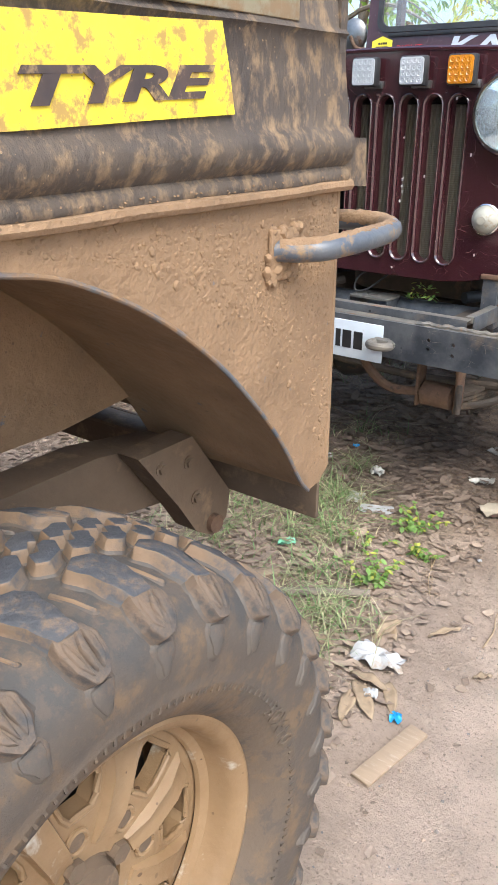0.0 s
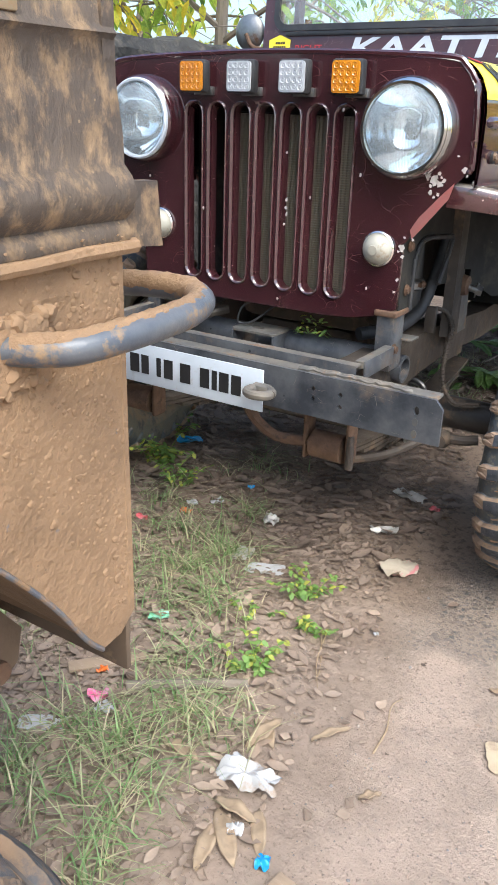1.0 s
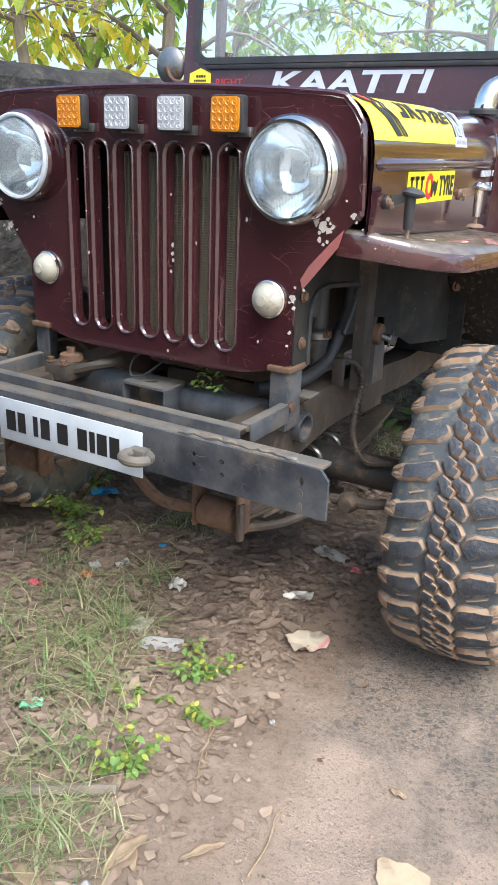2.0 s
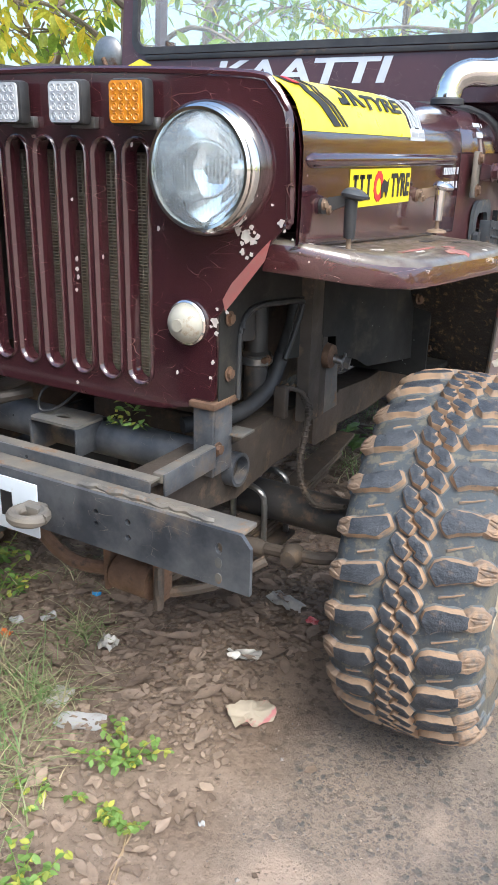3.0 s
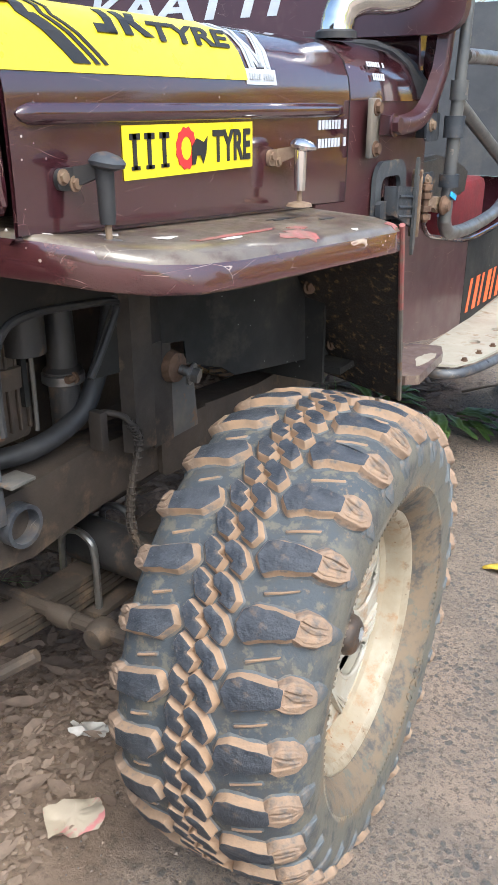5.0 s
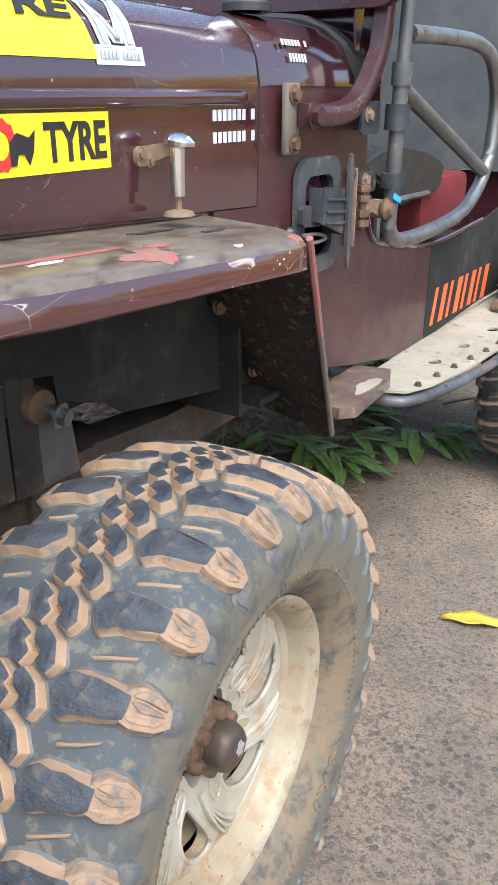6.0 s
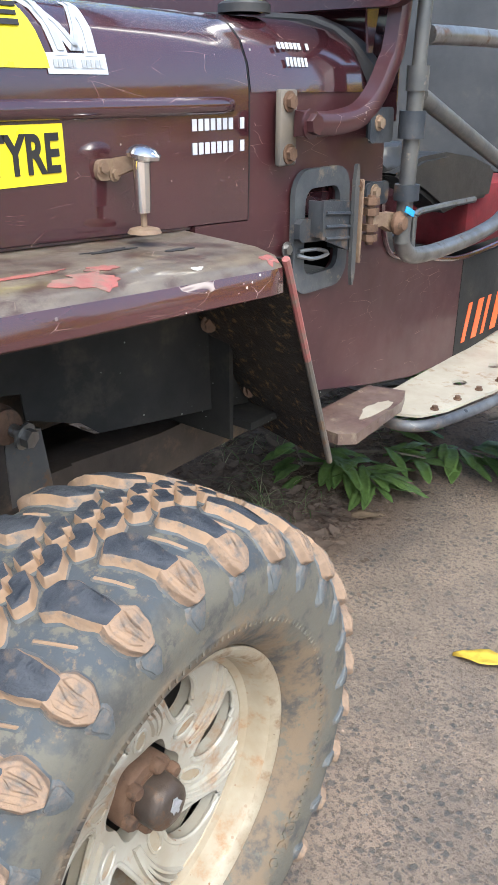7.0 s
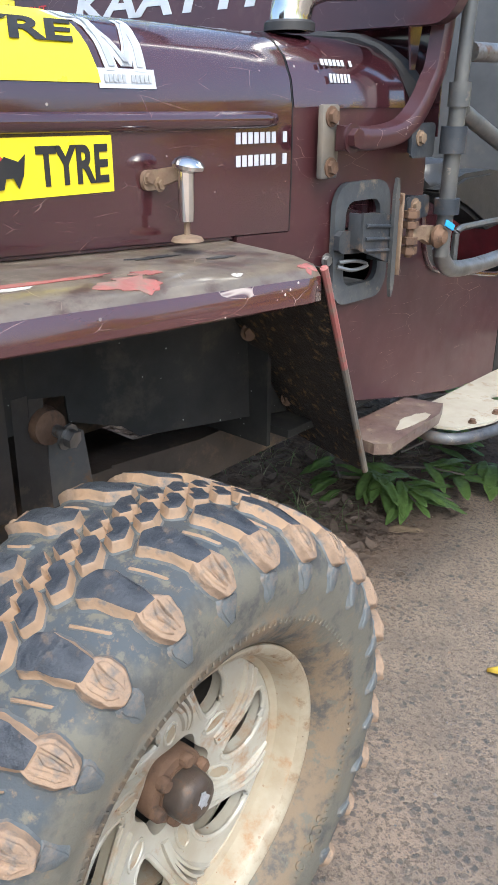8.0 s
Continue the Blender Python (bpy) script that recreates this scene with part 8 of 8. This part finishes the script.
def build_leaf_litter():
    random.seed(41)
    spots, pale, verts, faces, tint = [], [], [], [], []
    done = 0
    while done < 60000:
        x, y = rand(-2.5, -0.2), rand(0.5, 5.4)
        s = road_side(x, y) + 0.12 * noise.noise((x * 3, y * 3, 5))
        if s > 0.14 or not free_spot(x, y):
            continue
        if s > -0.05 and random.random() > 0.04:
            continue
        if -0.28 < s <= -0.05 and random.random() > 0.45 + 0.5 * max(0.0, y - 2.2):
            continue
        if y < 2.25 and x > -1.25 and random.random() < 0.10 + 0.45 * min(1.0, max(0.0, (s + 0.65) / 0.5)):
            continue
        if (x < -1.7 or y < 1.0) and random.random() < 0.5:
            continue
        done += 1
        z = ground_z(x, y) + rand(0.002, 0.009)
        turn = Euler((rand(-0.24, 0.24), rand(-0.24, 0.24), rand(0, 6.28))).to_matrix().to_4x4()
        if random.random() < (0.12 if s < -0.28 else 0.06) + (0.10 if y > 3.4 else 0.0):
            ln = rand(0.035, 0.085) if y > 2.3 else rand(0.024, 0.055)
            (spots if y > 2.3 or random.random() < 0.55 else pale).append((Matrix.Translation((x, y, z)) @ turn, ln, ln * rand(0.35, 0.55), ln * rand(-0.14, 0.16)))
            continue
        # a broken piece of leaf: angular, longer than wide, cupped a little
        n = random.choice((4, 5, 5, 6))
        r = rand(0.0026, 0.0072) if random.random() < 0.66 else rand(0.0072, 0.0125)
        b = len(verts)
        m = Matrix.Translation((x, y, z)) @ turn
        wide = rand(1.1, 1.9)
        for i in range(n):
            a = 2 * math.pi * (i + rand(-0.36, 0.36)) / n
            q = r * rand(0.6, 1.2)
            verts.append(tuple(m @ Vector((wide * q * math.cos(a), q * math.sin(a), rand(-0.14, 0.16) * r))))
        verts.append(tuple(m @ Vector((0, 0, rand(-0.12, 0.16) * r))))
        faces += [(b + i, b + (i + 1) % n, b + n) for i in range(n)]
        # most front flakes take the lighter colour: stronger light painted into them
        tint += [1 if y < 2.3 + 0.35 * noise.noise((x * 4, y * 4, 8)) and random.random() < 0.75 else 0] * n
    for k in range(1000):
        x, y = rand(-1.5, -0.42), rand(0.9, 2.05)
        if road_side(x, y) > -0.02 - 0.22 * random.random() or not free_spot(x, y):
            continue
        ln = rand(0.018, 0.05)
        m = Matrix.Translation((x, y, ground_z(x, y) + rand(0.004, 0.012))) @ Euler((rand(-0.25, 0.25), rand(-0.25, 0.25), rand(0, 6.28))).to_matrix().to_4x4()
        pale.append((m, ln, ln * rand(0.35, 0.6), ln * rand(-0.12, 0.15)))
    tagged(new("pale_lit_litter", leaves_mesh("pale_lit_litter", pale, pale_lit_leaf)), "pale tan dry leaves on the verge, coloured for the brighter light in front", "leaf litter", kind="stuff")
    me = leaves_mesh("leaf_litter", spots, dry_leaf)
    tagged(new("leaf_litter", me), "brown dry leaf litter scattered over the soil", "leaf litter", kind="stuff")
    me = bpy.data.meshes.new("leaf_flakes")
    me.from_pydata(verts, [], faces)
    me.materials.append(dry_leaf)
    me.materials.append(pale_lit_leaf)
    me.polygons.foreach_set("material_index", tint)
    tagged(new("leaf_flakes", me), "broken flakes of brown dry leaves covering the soil", "leaf litter", kind="stuff")
    # crumbs of soil and gravel
    verts, faces = [], []
    random.seed(42)
    k = 0
    while k < 16000:
        x, y = rand(-1.7, 0.7), rand(0.9, 5.0)
        s = road_side(x, y)
        if s < 0 and random.random() < 0.35:
            continue
        r = rand(0.0010, 0.0034) * (1.9 if random.random() < 0.04 else 1)
        z = ground_z(x, y)
        b = len(verts)
        a = rand(0, 6)
        verts += [(x + r * math.cos(a + t) * rand(0.7, 1.2), y + r * math.sin(a + t) * rand(0.7, 1.2), z - 0.0005) for t in (0, 1.57, 3.14, 4.71)] + [(x + rand(-0.4, 0.4) * r, y + rand(-0.4, 0.4) * r, z + r * rand(0.6, 1.1))]
        faces += [(b, b + 1, b + 4), (b + 1, b + 2, b + 4), (b + 2, b + 3, b + 4), (b + 3, b, b + 4)]
        k += 1
    me = bpy.data.meshes.new("grit")
    me.from_pydata(verts, [], faces)
    me.materials.append(grit_mat)
    tagged(new("grit", me), "loose reddish grit and small stones", "grit", kind="stuff")


def build_grass():
    random.seed(43)
    verts, faces = [], []
    tufts = [(-1.12, 2.05, 0.22, 120), (-1.05, 2.20, 0.14, 60), (-0.95, 1.95, 0.15, 60), (-0.82, 1.45, 0.20, 130), (-0.74, 1.60, 0.16, 90), (-0.95, 1.30, 0.22, 110), (-1.25, 1.75, 0.22, 90), (-1.25, 2.25, 0.20, 80), (-1.05, 1.10, 0.25, 90),
             (-0.88, 1.72, 0.14, 50), (-1.38, 1.95, 0.25, 80), (-1.45, 2.35, 0.20, 50), (-1.15, 2.45, 0.10, 40), (-1.5, 1.4, 0.3, 90), (-0.70, 1.30, 0.10, 40), (-1.30, 2.75, 0.2, 40), (-0.66, 1.17, 0.08, 30), (-1.9, 2.2, 0.3, 80),
             (-1.5, 4.2, 0.3, 80), (-1.2, 4.6, 0.3, 80), (-1.0, 3.9, 0.25, 60), (-1.7, 3.5, 0.3, 60)]
    for cx, cy, rad, count in tufts:
        for k in range(int(count * 2.3)):
            rr, aa = rad * 0.95 * random.random(), rand(0, 6.28)
            x, y = cx + rr * math.cos(aa), cy + rr * math.sin(aa)
            if not free_spot(x, y):
                continue
            z = ground_z(x, y)
            h, bend, dr = rand(0.025, 0.11), rand(0.45, 1.5), rand(0, 6.28)
            w = rand(0.0011, 0.0030)
            d, sd = Vector((math.cos(dr), math.sin(dr), 0)), Vector((-math.sin(dr), math.cos(dr), 0))
            base = Vector((x, y, z - 0.002))
            b = len(verts)
            for t in (0, 0.35, 0.7, 1.0):
                p = base + d * (h * bend * t * t) * 1.2 + Vector((0, 0, h * (t - 0.45 * bend * t * t)))
                ww = w * (1 - 0.85 * t)
                verts += [tuple(p - sd * ww), tuple(p + sd * ww)]
            faces += [(b + 2 * i, b + 2 * i + 1, b + 2 * i + 3, b + 2 * i + 2) for i in range(3)]
    me = bpy.data.meshes.new("grass")
    me.from_pydata(verts, [], faces)
    me.materials.append(grass_mat)
    tagged(new("grass", me), "thin tufts of green and straw-coloured grass", "grass", kind="stuff")


def weed(x, y, size, stems, seed, label):
    random.seed(seed)
    w = thing("weed", (x, y, ground_z(x, y)), label, "weed", "weeds on the verge")
    spots = []
    for k in range(stems):
        a, h = rand(0, 6.28), size * rand(0.5, 1.0)
        base = Vector((x + rand(-0.03, 0.03), y + rand(-0.03, 0.03), ground_z(x, y) - 0.003))
        tip = base + Vector((math.cos(a) * size * rand(0.3, 1.0), math.sin(a) * size * rand(0.3, 1.0), h * 0.8))
        mid = base.lerp(tip, 0.5) + Vector((0, 0, 0.2 * h))
        part("stem", tube([base, mid, tip], 0.0016, 5, 3, taper=0.0007), weed_mat, w)
        line = smooth_line([base, mid, tip], 6)
        for j in range(13):
            c = line[min(len(line) - 1, 2 + j % (len(line) - 2))]
            m = Matrix.Translation(c) @ Euler((rand(-0.4, 0.4), rand(-0.2, 0.5), rand(0, 6.28))).to_matrix().to_4x4()
            ln = rand(0.55, 1.0) * (0.013 + 0.11 * size)
            spots.append((m, ln, ln * 0.62, ln * rand(0, 0.15)))
    me = leaves_mesh("foliage", spots, weed_mat)
    me.transform(Matrix.Translation(-w.location))
    ob = new("foliage", me)
    ob.parent = w


def scrap(name, x, y, sx, sy, turn, mat, label, category, seed, lift=0.012, cuts=14, ragged=0.25, group="litter on the verge"):
    """A crumpled flat scrap with a ragged outline and real thickness."""
    random.seed(seed)
    own = bmesh.new()
    rim = []
    for i in range(cuts * 2):
        a = 2 * math.pi * i / (cuts * 2)
        k = (abs(math.cos(a)) ** 4 + abs(math.sin(a)) ** 4) ** -0.25 * (1 - ragged * (0.5 + 0.9 * noise.noise((1.6 * math.cos(a) + seed * 3.3, 1.6 * math.sin(a), 0.7))) - 0.06 * random.random())
        rim.append((k * math.cos(a), k * math.sin(a)))
    rings = [[(u * t, v * t) for u, v in rim] for t in (0.35, 0.7, 1.0)]
    z0 = ground_z(x, y) + 0.004

    def at(u, v, w):
        ca, sa = math.cos(turn), math.sin(turn)
        px, py = u * sx / 2, v * sy / 2
        h = lift * (0.5 + 0.9 * noise.noise((u * 1.7 + seed, v * 1.7, 0.3)) + 0.4 * noise.noise((u * 5, v * 5 + seed, 0.3)))
        return own.verts.new((x + px * ca - py * sa, y + px * sa + py * ca, z0 + max(0.0, h) + w))
    for w in (0.0012, 0.0):
        c = at(0, 0, w)
        rows = [[at(u, v, w) for u, v in r] for r in rings]
        n = len(rim)
        for i in range(n):
            own.faces.new((c, rows[0][i], rows[0][(i + 1) % n]))
            for a, b in zip(rows, rows[1:]):
                own.faces.new((a[i], b[i], b[(i + 1) % n], a[(i + 1) % n]))
    bmesh.ops.recalc_face_normals(own, faces=own.faces)
    return solo(name, own, mat, label, category, group, smooth=50)


def big_leaf(x, y, ln, wd, turn, mat, label, seed, name="fallen_leaf", z=0.004, pitch=0.0, droop=0.1):
    random.seed(seed)
    m = Matrix.Translation((x, y, ground_z(x, y) + z)) @ Euler((rand(-0.15, 0.15), pitch, turn)).to_matrix().to_4x4()
    verts, faces = [], []
    nl = 8
    for i in range(nl + 1):
        t = i / nl
        half = wd / 2 * (math.sin(math.pi * min(1, t * 0.97 + 0.02)) ** 0.7) * (1 + 0.06 * math.sin(9 * t + seed))
        up = droop * ln * (0.25 - (t - 0.5) ** 2)
        for v in (-1, -0.5, 0, 0.5, 1):
            verts.append(tuple(m @ Vector((t * ln, v * half, up + abs(v) * half * 0.28 + 0.003 * math.sin(14 * t + v)))))
    for i in range(nl):
        for j in range(4):
            faces.append((i * 5 + j, i * 5 + j + 1, (i + 1) * 5 + j + 1, (i + 1) * 5 + j))
    me = bpy.data.meshes.new(name)
    me.from_pydata(verts, [], faces)
    me.materials.append(mat)
    me.shade_smooth()
    me.transform(Matrix.Translation((-x, -y, 0)))
    ob = new(name, me)
    ob.location = (x, y, 0)
    ob.modifiers.new("thickness", "SOLIDIFY").thickness = 0.0008
    return tagged(ob, label, "leaf", "large fallen leaves")


grit_mat = leafy("grit", [(0.28, 0.195, 0.14), (0.38, 0.28, 0.21), (0.19, 0.165, 0.15), (0.33, 0.24, 0.175), (0.15, 0.145, 0.148), (0.42, 0.325, 0.25), (0.23, 0.20, 0.18)], 0.9)
build_leaf_litter()
build_grass()
for wx, wy, ws, wn_, sd in ((-0.76, 2.14, 0.10, 9, 1), (-0.69, 2.02, 0.07, 6, 2), (-0.72, 1.80, 0.10, 10, 3), (-0.83, 1.98, 0.05, 5, 4), (-1.62, 2.60, 0.16, 16, 5), (-1.45, 2.48, 0.12, 10, 6), (-1.75, 2.80, 0.16, 12, 7), (-1.85, 2.45, 0.16, 12, 8)):
    weed(wx, wy, ws, wn_, sd, "small green weed with round leaves in the soil")

scrap("paper_scrap", -0.925, 2.185, 0.125, 0.060, 0.45, paper, "flat white torn paper on dry leaves", "paper", 1, 0.006, ragged=0.12)
scrap("paper_cup", -0.617, 2.400, 0.115, 0.085, 0.9, cup_paper, "crushed printed cream paper cup on the soil", "paper", 2, 0.02, ragged=0.14)
scrap("tissue", -0.555, 1.515, 0.15, 0.085, 0.2, paper, "crumpled white tissue on dry leaves", "tissue", 3, 0.030, cuts=30, ragged=0.42)
scrap("packet", -0.739, 2.578, 0.10, 0.045, 0.4, foil_silver, "crumpled silver-grey packet on the soil", "packet", 4, 0.018, ragged=0.3)
scrap("packet", -0.770, 2.855, 0.14, 0.08, -0.4, foil_silver, "torn clear-grey packet among leaves", "packet", 5, 0.02, ragged=0.35)
scrap("packet", -1.07, 2.45, 0.055, 0.075, 0.3, foil_silver, "small crumpled pale packet on the soil", "packet", 6, 0.022, ragged=0.3)
scrap("wrapper", -0.949, 1.532, 0.05, 0.035, 0.6, foil_pink, "bright pink foil wrapper", "wrapper", 7, 0.02)
scrap("wrapper", -0.915, 1.510, 0.045, 0.035, 0.2, paper, "white wrapper end beside grass", "wrapper", 8, 0.012)
scrap("wrapper", -1.318, 2.339, 0.045, 0.030, 0.4, foil_orange, "bright orange foil wrapper", "wrapper", 9, 0.015)
scrap("wrapper", -1.40, 2.22, 0.05, 0.025, 0.1, foil_red, "red and white foil wrapper", "wrapper", 10, 0.012)
scrap("wrapper", -0.434, 1.378, 0.028, 0.040, 0.3, foil_blue, "bright blue foil wrapper", "wrapper", 11, 0.012)
scrap("wrapper", -0.505, 1.40, 0.035, 0.035, 0.8, paper, "small white paper ball", "wrapper", 12, 0.02)
scrap("wrapper", -1.25, 2.62, 0.03, 0.02, 0.4, foil_blue, "small blue foil wrapper", "wrapper", 13, 0.01)
scrap("wrapper", -1.656, 2.807, 0.12, 0.07, 0.3, foil_blue, "dark blue plastic scrap under the jeep", "wrapper", 14, 0.02)
scrap("wrapper", -1.28, 2.46, 0.05, 0.03, 0.9, paper, "small white paper scrap", "wrapper", 15, 0.012)
scrap("wrapper", -1.34, 2.40, 0.05, 0.03, 0.2, paper, "pale paper scrap in grass", "wrapper", 16, 0.012)
scrap("wrapper", -0.66, 2.80, 0.04, 0.03, 0.2, foil_red, "red and white wrapper behind a tyre", "wrapper", 17, 0.012)
scrap("wrapper", -0.545, 2.09, 0.016, 0.016, 0.2, paper, "tiny white paper scrap on soil", "wrapper", 18, 0.006)
scrap("wrapper", -1.00, 1.60, 0.03, 0.025, 0.5, foil_orange, "orange and yellow wrapper in grass", "wrapper", 19, 0.012)
scrap("film_scrap", -1.02, 1.83, 0.06, 0.035, 0.7, foil_green, "green plastic film in grass", "wrapper", 20, 0.014)
scrap("card_scrap", -0.995, 1.41, 0.11, 0.05, 0.55, paper, "flattened white card in grass", "card", 21, 0.006, ragged=0.12)
scrap("film_scrap", -1.02, 2.22, 0.06, 0.09, 0.2, foil_silver, "dull clear plastic film in grass", "wrapper", 22, 0.012)
scrap("road_paper", -0.15, 1.855, 0.13, 0.11, 0.3, pale_paper, "torn flat tan paper stuck to the road", "paper", 23, 0.003, cuts=16, ragged=0.35)
scrap("wrapper", -1.48, 2.05, 0.05, 0.04, 0.3, ink, "black and white torn wrapper", "wrapper", 24, 0.012)
# board, stick, twigs
random.seed(50)
bd = Matrix.Translation((-0.395, 1.283, ground_z(-0.395, 1.283) + 0.006)) @ Matrix.Rotation(radians(81), 4, "Z")
solo("board", box(-0.095, 0.095, -0.021, 0.021, -0.003, 0.004, 0.0015, m=bd), card, "thin tan board on the soil", "board")
solo("stick", tube([(-0.915, 1.585, 0.014), (-0.82, 1.655, 0.017), (-0.70, 1.742, 0.014)], 0.0125, 10, 5), bark, "thick dry stick in the grass", "stick")
solo("wood_piece", box(-0.09, 0.09, -0.018, 0.018, 0.0, 0.008, 0.002, m=Matrix.Translation((-1.01, 1.63, 0.006)) @ Matrix.Rotation(0.85, 4, "Z")), card, "flat piece of old wood in the grass", "wood")
for k, pts in enumerate((((-0.385, 1.72), (-0.39, 1.80), (-0.41, 1.87), (-0.40, 1.91)), ((-0.66, 2.02), (-0.60, 1.90), (-0.585, 1.85)), ((-0.65, 2.03), (-0.615, 1.91), (-0.57, 1.83)))):
    solo("twig", tube([(x, y, ground_z(x, y) + 0.005) for x, y in pts], 0.0022, 6, 4, taper=0.001), tan_leafwood, "thin pale twig on the ground", "twig", "twigs")
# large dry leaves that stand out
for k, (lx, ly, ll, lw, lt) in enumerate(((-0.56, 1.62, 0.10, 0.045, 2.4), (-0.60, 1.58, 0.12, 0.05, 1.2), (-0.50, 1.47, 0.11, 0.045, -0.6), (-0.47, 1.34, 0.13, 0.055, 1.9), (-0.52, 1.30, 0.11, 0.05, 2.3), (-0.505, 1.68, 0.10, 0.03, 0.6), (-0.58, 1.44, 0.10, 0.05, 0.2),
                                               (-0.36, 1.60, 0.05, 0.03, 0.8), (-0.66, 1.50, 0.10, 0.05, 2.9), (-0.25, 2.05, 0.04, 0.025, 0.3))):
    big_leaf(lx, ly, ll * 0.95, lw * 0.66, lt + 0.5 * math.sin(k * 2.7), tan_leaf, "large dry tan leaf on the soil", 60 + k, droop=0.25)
big_leaf(-0.245, 3.63, 0.16, 0.055, 0.35, yellow_leaf, "curled yellow mango leaf on the road", 80)
big_leaf(-0.80, 4.02, 0.14, 0.045, 0.7, tan_leaf, "yellowed mango leaf at the road edge", 81)
big_leaf(-0.52, 5.0, 0.22, 0.05, 0.5, card_leaf, "pale curled bark strip on the road", 82)
big_leaf(-0.30, 4.35, 0.03, 0.02, 0.5, yellow_leaf, "small yellow leaf on the road", 83)


def leaf_branch(x, y, turn, count, seed, label):
    random.seed(seed)
    b = thing("leafy_branch", (x, y, 0), label, "branch", "cut green branches")
    d = Vector((math.cos(turn), math.sin(turn), 0))
    end = Vector((x, y, 0.05)) + d * 0.28
    part("twig", tube([(x, y, 0.02), Vector((x, y, 0.05)) + d * 0.15, end], 0.006, 8, 4, taper=0.003), bark, b)
    for k in range(count):
        p = Vector((x, y, 0.05)) + d * rand(0.12, 0.30)
        a = turn + rand(-1.3, 1.3)
        lf = big_leaf(p.x, p.y, rand(0.13, 0.20), rand(0.038, 0.052), a, mango_leaf, "", seed * 40 + k, "leaf_blade", rand(0.015, 0.07), rand(0.0, 0.25), 0.25)
        for key in ("label", "category", "group"):
            if key in lf:
                del lf[key]
        lf.parent = b
        lf.location = lf.location - b.location


leaf_branch(-1.02, 4.40, 0.25, 11, 91, "cut branch of fresh green mango leaves")
leaf_branch(-1.22, 4.35, -0.4, 11, 92, "cut branch of dark green mango leaves")
leaf_branch(-0.78, 4.62, 0.1, 10, 93, "cut branch of fresh green mango leaves")
leaf_branch(-1.05, 4.55, 1.2, 9, 94, "cut branch of green mango leaves")
leaf_branch(-0.75, 5.0, 0.6, 9, 95, "cut branch of green mango leaves")
leaf_branch(-1.24, 4.36, -0.8, 8, 96, "cut branch of dark green mango leaves")
leaf_branch(-1.10, 4.22, 0.1, 12, 97, "cut branch of bright green mango leaves")
leaf_branch(-1.00, 4.34, -0.6, 10, 98, "cut branch of bright green mango leaves")
leaf_branch(-0.88, 4.60, 0.0, 9, 99, "cut branch of bright green mango leaves")
leaf_branch(-1.35, 4.75, 0.3, 10, 100, "cut branch of green mango leaves under the jeep")
leaf_branch(-1.60, 5.35, 0.2, 10, 101, "cut branch of green mango leaves beyond the jeep")
leaf_branch(-1.30, 5.05, 0.9, 9, 102, "cut branch of green mango leaves under the jeep")
